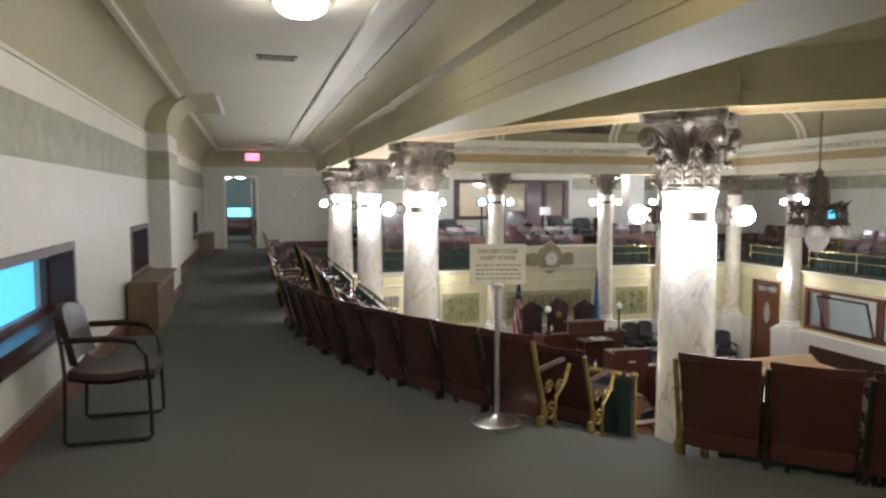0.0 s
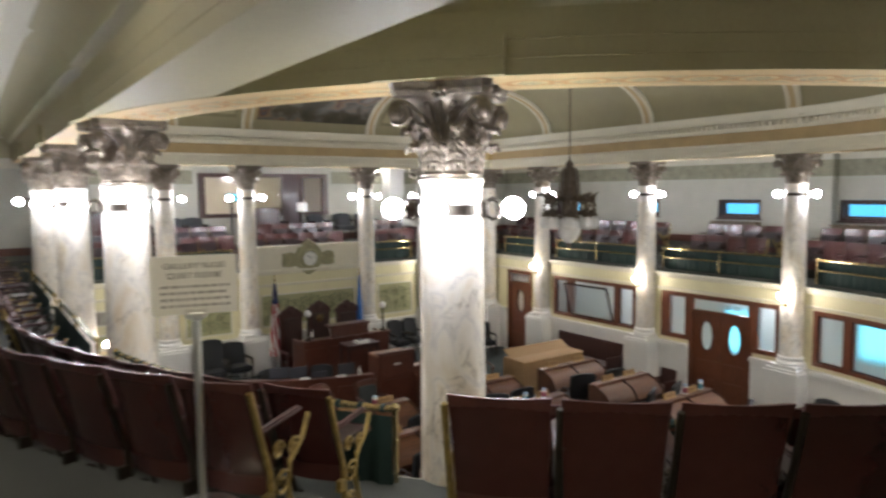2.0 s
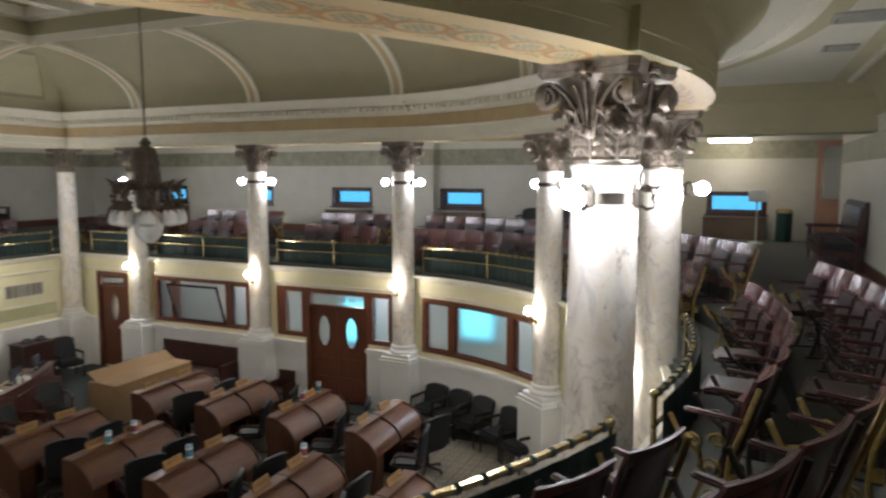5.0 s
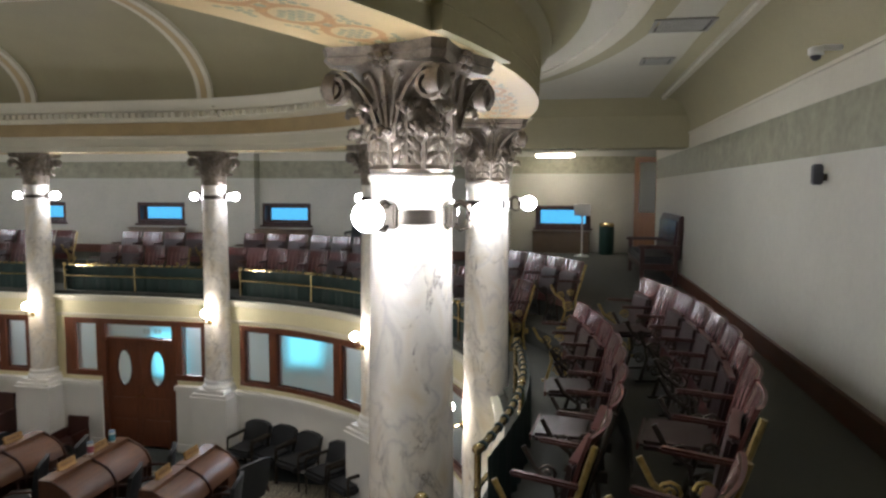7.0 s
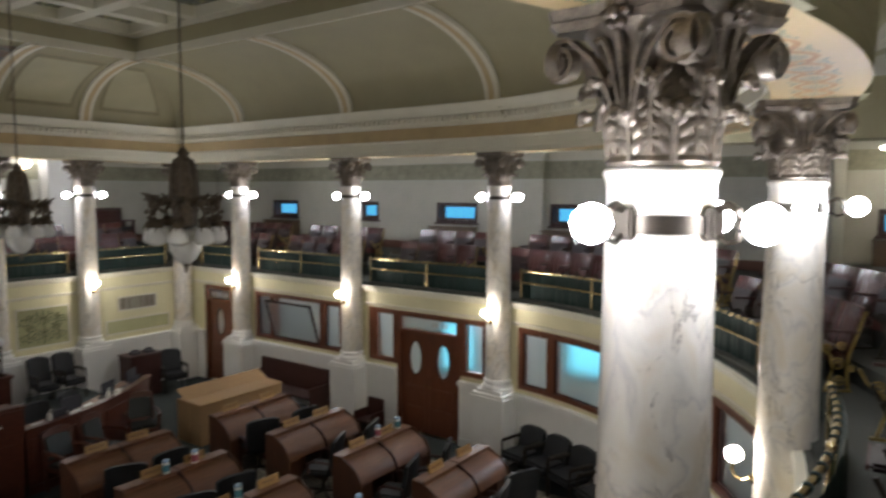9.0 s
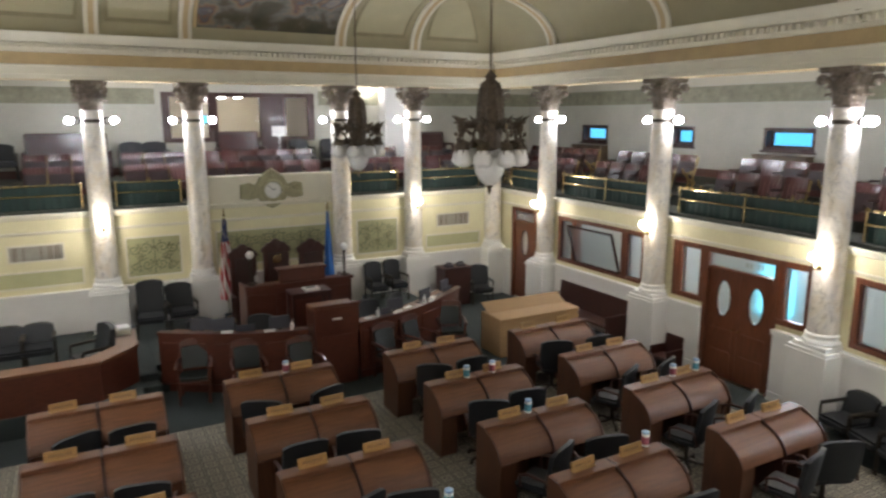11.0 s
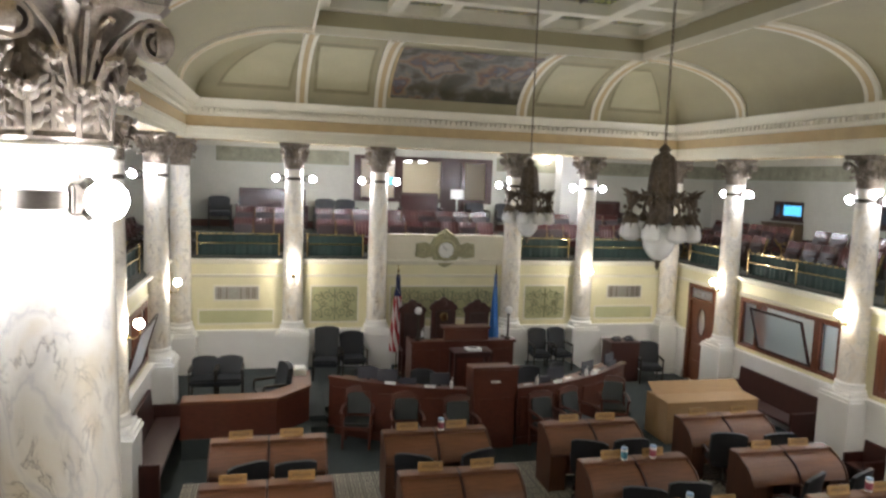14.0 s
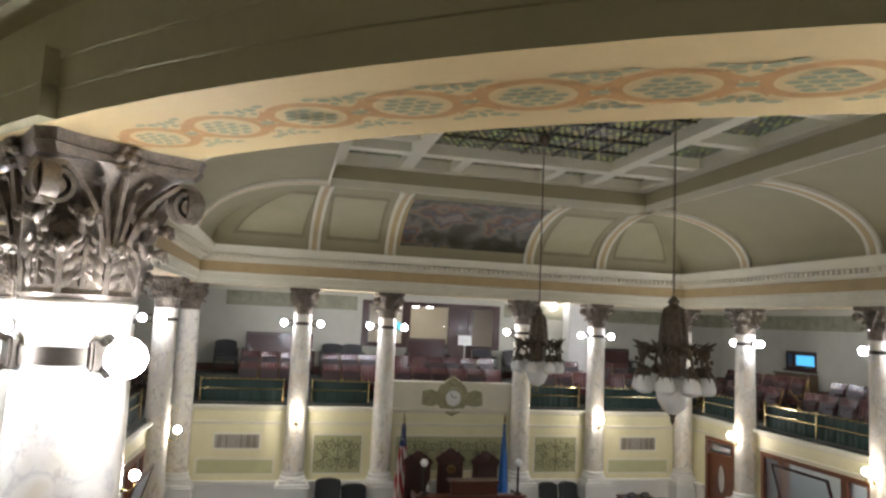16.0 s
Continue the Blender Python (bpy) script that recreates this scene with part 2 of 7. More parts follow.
def ball(bm, c, r, sub=2, squash=1.0):
    bmesh.ops.create_icosphere(bm, subdivisions=sub, radius=r, matrix=Matrix.Translation(c) @ Matrix.Diagonal((1, 1, squash, 1)))
    return bm


def ubox(bm, u0, u1, d0, d1, z0, z1):
    """A box bent along the colonnade line."""
    n = max(1, math.ceil((u1 - u0) / 0.3)) if u1 > LS and u0 < LS + LA else 1
    rows = [[bm.verts.new(P(u0 + (u1 - u0) * i / n, d, z)) for d, z in ((d0, z0), (d1, z0), (d1, z1), (d0, z1))] for i in range(n + 1)]
    for a, b in zip(rows, rows[1:]):
        for k in range(4):
            bm.faces.new((a[k], a[(k + 1) % 4], b[(k + 1) % 4], b[k]))
    bm.faces.new(rows[0][::-1])
    bm.faces.new(rows[-1])
    return bm


def UB(*a):
    return ubox(bmesh.new(), *a)


ARC_N = 60


def loop(d):
    """The closed colonnade outline, moved outwards by d."""
    pts = [(CX + R + d, FY + d)] + [(CX + R + d, FY - (FY - CY) * k / 12) for k in range(1, 12)]
    pts += [(CX + (R + d) * math.cos(-math.pi * k / ARC_N), CY + (R + d) * math.sin(-math.pi * k / ARC_N)) for k in range(ARC_N + 1)]
    pts += [(CX - R - d, CY + (FY - CY) * k / 12) for k in range(1, 12)] + [(CX - R - d, FY + d)]
    pts += [(CX - R - d + 2 * (R + d) * k / 12, FY + d) for k in range(1, 12)]
    return pts


def sweep(bm, profile, close=False):
    rings = [[bm.verts.new((x, y, z)) for x, y in loop(d)] for d, z in profile]
    if close:
        rings.append(rings[0])
    for a, b in zip(rings, rings[1:]):
        n = len(a)
        for i in range(n):
            bm.faces.new((a[i], a[(i + 1) % n], b[(i + 1) % n], b[i]))
    return bm


def SW(profile, close=False):
    return sweep(bmesh.new(), profile, close)


X0, X1, Y0, Y1 = -1.4, 18.04, -0.30, 21.3
YW, XW = 0.04, 2.2  # the rear wall stands forward of the entrance recess from XW on


def to_rect(d, z, flat, bm=None):
    """A sheet between the outline and the gallery's outer walls."""
    bm = bm or bmesh.new()
    inner = loop(d)
    outer = []
    for x, y in inner:
        vx, vy = x - CX, y - (CY + 2)
        k = min(((X1 if vx > 0 else X0) - CX) / vx if abs(vx) > 1e-6 else 1e9, ((Y1 if vy > 0 else Y0) - CY - 2) / vy if abs(vy) > 1e-6 else 1e9)
        outer.append((CX + vx * k, CY + 2 + vy * k))
    corners = [(X1, Y1), (X1, Y0), (X0, Y0), (X0, Y1)]
    for c in corners:
        j = min(range(len(outer)), key=lambda i: (outer[i][0] - c[0]) ** 2 + (outer[i][1] - c[1]) ** 2)
        outer[j] = c
    a = [bm.verts.new((x, y, z)) for x, y in inner]
    b = [bm.verts.new((x, y, z)) for x, y in outer]
    n = len(a)
    for i in range(n):
        bm.faces.new((a[i], a[(i + 1) % n], b[(i + 1) % n], b[i]))
    return bm


# ---- structure ----
bm = to_rect(1.60, 0.0, True)
sweep(bm, [(1.60, 0.0), (1.60, -0.2), (1.05, -0.2), (1.05, -0.44), (0.16, -0.44), (0.16, -0.52)])
part("floor_gallery", bm, CARPET, kind="structure", label="dark green carpeted gallery floor stepping down", category="floor", smooth=False)
bm = bmesh.new()
bm.faces.new([bm.verts.new((x, y, FZ)) for x, y in loop(0.3)])
part("floor_chamber", bm, TEAL, kind="structure", label="dark green carpet on the chamber floor", category="floor", smooth=False)
part("ceiling_gallery", to_rect(0.72, 2.95, True), CEIL, kind="structure", label="cream painted gallery ceiling", category="ceiling", smooth=False)

# colonnade beam
BEAM_OUT = [(0.34, ZT), (0.34, 2.31), (0.345, 2.313), (0.345, 2.42), (0.350, 2.423), (0.350, 2.60), (0.39, 2.64), (0.43, 2.65), (0.43, 2.69), (0.47, 2.78), (0.56, 2.87), (0.68, 2.92), (0.72, 2.93), (0.72, 2.95)]
part("beam_soffit", SW([(-0.25, ZT), (0.34, ZT)]), SOFFIT, kind="structure", label="stencilled cream soffit over the columns", category="beam")
part("beam_gallery_face", SW(BEAM_OUT),
     OLIVE, kind="structure", label="olive stepped moulding of the colonnade beam", category="beam")
part("beam_face", SW([(-0.25, ZT), (-0.25, 2.30), (-0.27, 2.31), (-0.27, 2.45), (-0.31, 2.47), (-0.31, 2.49)]), CREAM, kind="structure", label="white architrave above the columns", category="beam")
part("frieze", SW([(-0.31, 2.49), (-0.28, 2.495), (-0.28, 2.72)]), TAN, kind="structure", label="tan painted frieze band", category="frieze")
part("cornice", SW([(-0.28, 2.72), (-0.34, 2.73), (-0.34, 2.80), (-0.345, 2.81), (-0.345, 2.885), (-0.50, 2.90), (-0.52, 2.97), (-0.58, 3.02), (-0.60, 3.08), (-0.50, 3.09)]), CREAM, kind="structure",
     label="white dentilled cornice round the chamber", category="cornice")

# cove and skylight box
BX0, BX1, BY0, BY1, BZ = CX - 3.45, CX + 3.45, 5.6, 15.15, 4.2


def cove_line(x, y, n=14, lift=0.0):
    qx, qy = min(max(x, BX0), BX1), min(max(y, BY0), BY1)
    out = []
    for i in range(n + 1):
        a = math.pi / 2 * i / n
        k, h = 1 - math.cos(a), math.sin(a)
        out.append(Vector((x + (qx - x) * k, y + (qy - y) * k, 3.09 + (BZ - 3.09) * h - lift)))
    return out


bm = bmesh.new()
lines = [[bm.verts.new(p) for p in cove_line(x, y)] for x, y in loop(-0.50)]
for i, a in enumerate(lines):
    b = lines[(i + 1) % len(lines)]
    for k in range(14):
        bm.faces.new((a[k], b[k], b[k + 1], a[k + 1]))
bmesh.ops.remove_doubles(bm, verts=bm.verts, dist=1e-4)
part("ceiling_cove", bm, OLIVE, kind="structure", label="pale olive coved ceiling above the cornice", category="ceiling")
bm = bmesh.new()
for s, (x0, x1, y0, y1) in enumerate(((BX0 - 0.2, BX0, BY0 - 0.2, BY1 + 0.2), (BX1, BX1 + 0.2, BY0 - 0.2, BY1 + 0.2), (BX0, BX1, BY0 - 0.2, BY0), (BX0, BX1, BY1, BY1 + 0.2))):
    box(bm, x0, x1, y0, y1, BZ, 4.86)
part("skylight_box", bm, OLIVE, kind="structure", label="olive sides of the sunk skylight bay", category="ceiling", smooth=False)
part("ceiling_skylight", B(BX0 - 0.2, BX1 + 0.2, BY0 - 0.2, BY1 + 0.2, 4.865, 4.92), CEIL, kind="structure", label="ceiling above the skylight bay", category="ceiling", smooth=False)

# outer walls
part("wall_back", B(XW, X1 + 0.3, Y0 - 0.3, YW, -0.1, 3.0), WALL, kind="structure", category="wall", label="pale cream gallery wall")
part("wall_recess", B(X0 - 0.3, XW - 0.002, Y0 - 0.5, Y0 - 0.2, -0.1, 3.0), WALL, kind="structure", category="wall", label="pale cream wall of the entrance recess")
part("floor_recess", B(X0, XW - 0.002, Y0 - 0.2, Y0 + 0.01, -0.1, -0.003), CARPET, kind="structure", category="floor", label="dark green carpet of the entrance recess", smooth=False)
part("ceiling_recess", B(X0, XW - 0.002, Y0 - 0.2, Y0 + 0.01, 2.953, 3.0), CEIL, kind="structure", category="ceiling", label="cream ceiling of the entrance recess", smooth=False)

def side(y):
    return UT - LS + (y - CY)


# side beams that run on to the back wall
for s in (-1, 1):
    bm = bmesh.new()
    prof = [(d, z) for d, z in BEAM_OUT] + [(-0.6, 2.95), (-0.31, 2.7), (-0.27, 2.45), (-0.25, ZT)]
    a = [bm.verts.new((CX + s * (R + d), 7.9, z + 0.004)) for d, z in prof]
    b = [bm.verts.new((CX + s * (R + d), Y0, z + 0.004)) for d, z in prof]
    for k in range(len(prof)):
        bm.faces.new((a[k], a[(k + 1) % len(prof)], b[(k + 1) % len(prof)], b[k]))
    part("beam_side", bm, OLIVE, kind="structure", label="olive moulded ceiling beam", category="beam")

# chamber walls with openings: (u0, u1, z0, z1)
OPEN = []
for m in (False, True):
    for u0, u1, z0, z1 in ((side(16.2), side(17.3), FZ, -0.95), (side(12.3), side(15.25), -2.08, -0.95), (side(8.4), side(11.5), -2.08, -0.95), (side(9.13), side(10.71), FZ, -2.08),
                           (U(324.5), U(351.2), -2.08, -0.95), (U(289.5), U(316.5), -2.08, -0.95)):
        OPEN.append((UT - u1, UT - u0, z0, z1) if m else (u0, u1, z0, z1))


def bay_wall(bm, d0, d1, z0, z1, margin=0.0):
    cuts = sorted({0.0, UT, LS, LS + LA, *(o[0] - margin for o in OPEN), *(o[1] + margin for o in OPEN)})
    for u0, u1 in zip(cuts, cuts[1:]):
        mid = (u0 + u1) / 2
        z = z0
        for o in sorted((o for o in OPEN if o[0] - margin < mid < o[1] + margin), key=lambda o: o[2]):
            if o[2] > z + 0.01 and z < z1:
                ubox(bm, u0, u1, d0, d1, z, min(o[2], z1))
            z = max(z, o[3])
        if z < z1 - 0.01:
            ubox(bm, u0, u1, d0, d1, z, z1)
    return bm


part("wall_chamber", bay_wall(bmesh.new(), 0.12, 0.30, FZ - 0.05, -0.53), YELLOW, kind="structure", category="wall", label="pale yellow chamber wall under the gallery")
part("wall_rostrum", B(CX - R - 0.12, CX + R + 0.12, FY + 0.12, FY + 0.3, FZ - 0.05, -0.53), YELLOW, kind="structure", category="wall", label="pale yellow wall behind the rostrum")
bm = bay_wall(bmesh.new(), 0.05, 0.117, FZ, -2.26)
box(bm, CX - R - 0.1, CX + R + 0.1, FY + 0.05, FY + 0.117, FZ, -2.26)
part("wainscot", bm, WHITE, kind="structure", category="wainscot", label="white painted wainscot", smooth=False)
bm = bay_wall(bmesh.new(), -0.01, 0.117, -2.255, -2.17)
box(bm, CX - R - 0.1, CX + R + 0.1, FY - 0.01, FY + 0.117, -2.255, -2.17)
part("wainscot_cap", bm, WHITE, kind="structure", category="trim", label="white moulded wainscot cap", smooth=False)
bm = bay_wall(bmesh.new(), 0.03, 0.117, FZ + 0.002, FZ + 0.16)
part("wainscot_base", bm, WHITE, kind="structure", category="trim", label="white wainscot plinth", smooth=False)
# gallery edge mouldings
bm = SW([(0.117, -0.93), (0.10, -0.90), (0.10, -0.87), (0.117, -0.86)])
part("edge_moulding_low", bm, CREAM, kind="structure", category="trim", label="thin cream wall moulding")
part("edge_moulding", SW([(0.117, -0.62), (0.08, -0.6), (0.08, -0.57), (0.02, -0.55), (0.02, -0.5), (0.10, -0.495)]), CREAM, kind="structure", category="trim", label="cream moulded gallery edge")
# moulding's top ledge, coloured dark to stand for shade behind the curtain
part("edge_ledge", SW([(0.10, -0.495), (0.34, -0.49)]), CARPET, kind="structure", category="floor", label="ledge behind the gallery edge, darkened against lamplight")

# dentils of the cornice
bm = bmesh.new()
ring = loop(-0.42)
for (x0, y0), (x1, y1) in zip(ring, ring[1:] + ring[:1]):
    v = Vector((x1 - x0, y1 - y0, 0))
    n = max(1, round(v.length / 0.125))
    turn = Matrix.Rotation(math.atan2(v.y, v.x), 4, "Z")
    for k in range(n):
        c = Vector((x0, y0, 2.84)) + v * ((k + 0.5) / n)
        box(bm, -0.036, 0.036, -0.055, 0.085, -0.045, 0.04, Matrix.Translation(c) @ turn)
part("dentils", bm, CREAM, kind="stuff", category="cornice", label="row of small cream dentil blocks", smooth=False)

# stencil ornament on the soffit: ovals, leaves and links
ORANGE = material("stencil_orange", (0.50, 0.275, 0.095), 0.6, scale=20, vary=0.15, fine=80, bump=0.0)
SAGE = material("stencil_sage", (0.31, 0.32, 0.19), 0.6, scale=20, vary=0.15, fine=80, bump=0.0)


def soffit_shape(bm, u, du, dd, u2=0, dd2=0, n=20):
    """A flat ring or oval laid on the soffit."""
    outer = [bm.verts.new(P(u + du * math.cos(2 * math.pi * k / n), 0.03 + dd * math.sin(2 * math.pi * k / n), ZT - 0.0014)) for k in range(n)]
    if u2:
        inner = [bm.verts.new(P(u + u2 * math.cos(2 * math.pi * k / n), 0.03 + dd2 * math.sin(2 * math.pi * k / n), ZT - 0.0014)) for k in range(n)]
        for k in range(n):
            bm.faces.new((outer[k], outer[(k + 1) % n], inner[(k + 1) % n], inner[k]))
    else:
        bm.faces.new(outer)


def leafy(bm, u, d, du, dd, n=8):
    vs = [bm.verts.new(P(u + du * math.cos(2 * math.pi * k / n), d + dd * math.sin(2 * math.pi * k / n), ZT - 0.0042)) for k in range(n)]
    bm.faces.new(vs)


bo, bs = bmesh.new(), bmesh.new()
us = sorted([LS + 0.01] + [U(180 + 5.2), U(180 + 39.3), U(180 + 74.7), U(360 - 74.7), U(360 - 39.3), U(360 - 5.2)])
for u0, u1 in zip(us[1:], us[2:]):
    n = round((u1 - u0 - 0.7) / 0.37)
    step = (u1 - u0 - 0.7) / n
    for k in range(n):
        u = u0 + 0.35 + step * (k + 0.5)
        soffit_shape(bo, u, 0.158, 0.128, 0.122, 0.094)
        # cluster of small leaves inside the ring
        for row, (dd, count) in enumerate(((-0.06, 2), (-0.03, 3), (0.0, 4), (0.03, 3), (0.06, 2))):
            for j in range(count):
                x = (j - (count - 1) / 2) * 0.054
                leafy(bs, u + x + 0.006 * math.sin(7 * j + row), 0.03 + dd, 0.023, 0.0125)
        # bands that link the rings, with leaves above and below
        for sg in (-1, 1):
            pts = [(0.115 + (step / 2 - 0.10) * q / 6, 0.03 + sg * (0.085 - 0.055 * math.sin(math.pi * 0.5 * q / 6))) for q in range(7)]
            for side_ in (-1, 1):
                for (a, da), (b2, db) in zip(pts, pts[1:]):
                    vs = [bo.verts.new(P(u + side_ * x, dq, ZT - 0.0022 - 0.0004 * (sg + 1) - 0.0002 * (side_ + 1))) for x, dq in ((a, da - 0.018), (b2, db - 0.018), (b2, db + 0.018), (a, da + 0.018))]
                    bo.faces.new(vs)
            mid = u + step / 2
            for x, dd, la, lb in ((0, 0.12, 0.012, 0.026), (-0.042, 0.125, 0.024, 0.015), (0.042, 0.125, 0.024, 0.015), (-0.085, 0.142, 0.024, 0.012), (0.085, 0.142, 0.024, 0.012), (-0.028, 0.09, 0.015, 0.011), (0.028, 0.09, 0.015, 0.011)):
                leafy(bs, mid + x, 0.03 + sg * dd, la, lb)
        leafy(bs, u + step / 2, 0.03, 0.03, 0.016)
part("soffit_stencil_rings", bo, ORANGE, kind="structure", category="ornament", label="orange stencilled rings on the soffit", smooth=False)
part("soffit_stencil_leaves", bs, SAGE, kind="structure", category="ornament", label="sage stencilled leaves on the soffit", smooth=False)

# cove ribs, painting, coffers, stained glass
loop_in = loop(-0.50)


def rib(name, x, y, tx, ty, width=0.2, proud=0.06):
    """A broad raised rib up the cove, with a tan inset."""
    line = cove_line(x, y, 14, 0.0)
    t = Vector((tx, ty, 0)).normalized()
    for nm, w, pr, mat in (("rib", width, proud, CREAM), ("rib_inset", width * 0.4, proud + 0.006, TANPALE)):
        bm = bmesh.new()
        rows = []
        for i, p in enumerate(line):
            d = (line[min(i + 1, 14)] - line[max(i - 1, 0)]).normalized()
            nrm = t.cross(d).normalized()
            if nrm.z > 0:
                nrm = -nrm
            rows.append([bm.verts.new(p + t * a * w + nrm * h) for a, h in ((-0.5, -0.03), (-0.5, pr), (0.5, pr), (0.5, -0.03))])
        for a, b in zip(rows, rows[1:]):
            for k in range(3):
                bm.faces.new((a[k], a[k + 1], b[k + 1], b[k]))
        part(name if nm == "rib" else name + "_inset", bm, mat, kind="structure", category="ceiling rib", label="raised cream ceiling rib with a tan stripe" if nm == "rib" else "tan painted stripe on a rib")


TANPALE = material("pale_tan_paint", (0.55, 0.42, 0.22), 0.6, scale=4, vary=0.08, fine=30, bump=0.02)
YF = FY - 0.50 + 0.0
for x in (4.75, 6.5, 9.92, 11.85):
    rib("ceiling_rib", x, FY - 0.5, 1, 0, 0.26)
for sgn in (-1, 1):
    for y in (14.9, 11.5):
        rib("ceiling_rib", CX + sgn * (R - 0.5), y, 0, 1, 0.30)
    for a in (7.5, 40, 74.7):
        an = radians(-a) if sgn > 0 else radians(180 + a)
        rib("ceiling_rib", CX + (R - 0.5) * math.cos(an), CY + (R - 0.5) * math.sin(an), -math.sin(an), math.cos(an), 0.30)


def cove_patch(bm, x0, x1, k0, k1, lift):
    """A panel that lies on the far cove between two heights."""
    rows = []
    for j in range(9):
        x = x0 + (x1 - x0) * j / 8
        line = cove_line(x, FY - 0.5, 20, 0.0)
        rows.append([bm.verts.new(line[i] + Vector((0, -lift, -lift))) for i in range(k0, k1 + 1)])
    for a, b in zip(rows, rows[1:]):
        for i in range(len(a) - 1):
            bm.faces.new((a[i], a[i + 1], b[i + 1], b[i]))
    return bm


COVEBAND = material("cove_border_paint", (0.30, 0.268, 0.15), 0.65, scale=3, vary=0.15, fine=20, bump=0.02)


def mural_material():
    m, nt, b = shader("mural_paint")
    tc = nt.nodes.new("ShaderNodeTexCoord")
    n = nt.nodes.new("ShaderNodeTexNoise")
    n.inputs["Scale"].default_value, n.inputs["Detail"].default_value, n.inputs["Distortion"].default_value = 1.3, 4, 0.3
    nt.links.new(tc.outputs["Object"], n.inputs["Vector"])
    r = nt.nodes.new("ShaderNodeValToRGB")
    e = r.color_ramp.elements
    e[0].position, e[0].color = 0.3, (0.045, 0.04, 0.022, 1)
    e[1].position, e[1].color = 0.75, (0.15, 0.15, 0.16, 1)
    for p, c in ((0.41, (0.07, 0.062, 0.035, 1)), (0.48, (0.14, 0.13, 0.11, 1)), (0.52, (0.22, 0.15, 0.09, 1)), (0.55, (0.15, 0.08, 0.042, 1)), (0.585, (0.085, 0.085, 0.095, 1)), (0.64, (0.22, 0.18, 0.14, 1))):
        q = e.new(p)
        q.color = c
    nt.links.new(n.outputs[0], r.inputs[0])
    nt.links.new(r.outputs[0], b.inputs["Base Color"])
    b.inputs["Roughness"].default_value = 0.6
    return m


mural = empty("mural", label="dark painted mural of clouds and robes on the cove", category="mural")
part("canvas", cove_patch(bmesh.new(), 6.72, 9.83, 3, 17, 0.024), mural_material(), mural, "dark painted canvas")
for a, b in ((6.66, 6.72), (9.83, 9.89)):
    part("border", cove_patch(bmesh.new(), a, b, 3, 17, 0.034), TAN, mural, "narrow tan border")
for x0, x1 in ((2.9, 4.5), (5.0, 6.25), (10.2, 11.55), (12.15, 13.7)):
    bm = cove_patch(bmesh.new(), x0, x1, 3, 16, 0.012)
    part("cove_panel", bm, COVEBAND, kind="structure", category="ceiling panel", label="dark olive border of a cove panel")
    bm = cove_patch(bmesh.new(), x0 + 0.07, x1 - 0.07, 4, 15, 0.018)
    part("cove_panel_field", bm, COVEFIELD, kind="structure", category="ceiling panel", label="pale field of a cove panel")

# coffer grid and stained glass at the skylight


def stained_material():
    m, nt, b = shader("stained_glass")
    tc = nt.nodes.new("ShaderNodeTexCoord")
    br = nt.nodes.new("ShaderNodeTexBrick")
    br.inputs["Scale"].default_value = 4
    br.inputs["Color1"].default_value, br.inputs["Color2"].default_value, br.inputs["Mortar"].default_value = (0.46, 0.44, 0.14, 1), (0.10, 0.12, 0.12, 1), (0.01, 0.01, 0.01, 1)
    br.inputs["Mortar Size"].default_value, br.inputs["Row Height"].default_value, br.inputs["Brick Width"].default_value = 0.1, 0.5, 0.5
    nt.links.new(tc.outputs["Object"], br.inputs["Vector"])
    n = nt.nodes.new("ShaderNodeTexNoise")
    n.inputs["Scale"].default_value = 2.0
    nt.links.new(tc.outputs["Object"], n.inputs["Vector"])
    mx = nt.nodes.new("ShaderNodeMix")
    mx.data_type, mx.blend_type = "RGBA", "MULTIPLY"
    mx.inputs["Factor"].default_value = 0.7
    nt.links.new(br.outputs["Color"], mx.inputs["A"])
    nt.links.new(n.outputs["Color"], mx.inputs["B"])
    nt.links.new(mx.outputs["Result"], b.inputs["Base Color"])
    nt.links.new(mx.outputs["Result"], b.inputs["Emission Color"])
    b.inputs["Emission Strength"].default_value = 0.32
    b.inputs["Roughness"].default_value = 0.2
    return m


STAINED = stained_material()
part("skylight_glass", B(BX0 + 0.2, BX1 - 0.2, BY0 + 0.2, BY1 - 0.2, 4.80, 4.82), STAINED, kind="structure", category="skylight", label="backlit leaded stained glass skylight", smooth=False)
bm = bmesh.new()
for x in (BX0 + 0.15, BX0 + 1.5, BX1 - 1.5, BX1 - 0.15):
    box(bm, x - 0.13, x + 0.13, BY0, BY1, 4.60, 4.80)
for y in (BY0 + 0.15, BY0 + 1.45, BY1 - 1.45, BY1 - 0.15):
    box(bm, BX0, BX1, y - 0.13, y + 0.13, 4.598, 4.80)
for x in (CX - 0.95, CX + 0.95):
    box(bm, x - 0.1, x + 0.1, BY1 - 1.45, BY1, 4.602, 4.80)
    box(bm, x - 0.1, x + 0.1, BY0, BY0 + 1.45, 4.602, 4.80)
for y in (7.8, 9.4, 11.2, 12.8):
    for x0, x1 in ((BX0, BX0 + 1.5), (BX1 - 1.5, BX1)):
        box(bm, x0, x1, y - 0.1, y + 0.1, 4.602, 4.80)
part("skylight_coffers", bm, CREAM, kind="structure", category="ceiling", label="cream coffered skylight frame", smooth=False)
bm = bmesh.new()
for k in range(1, 6):
    x = BX0 + 1.6 + (BX1 - BX0 - 3.2) * k / 6
    box(bm, x - 0.012, x + 0.012, BY0 + 1.4, BY1 - 1.4, 4.77, 4.80)
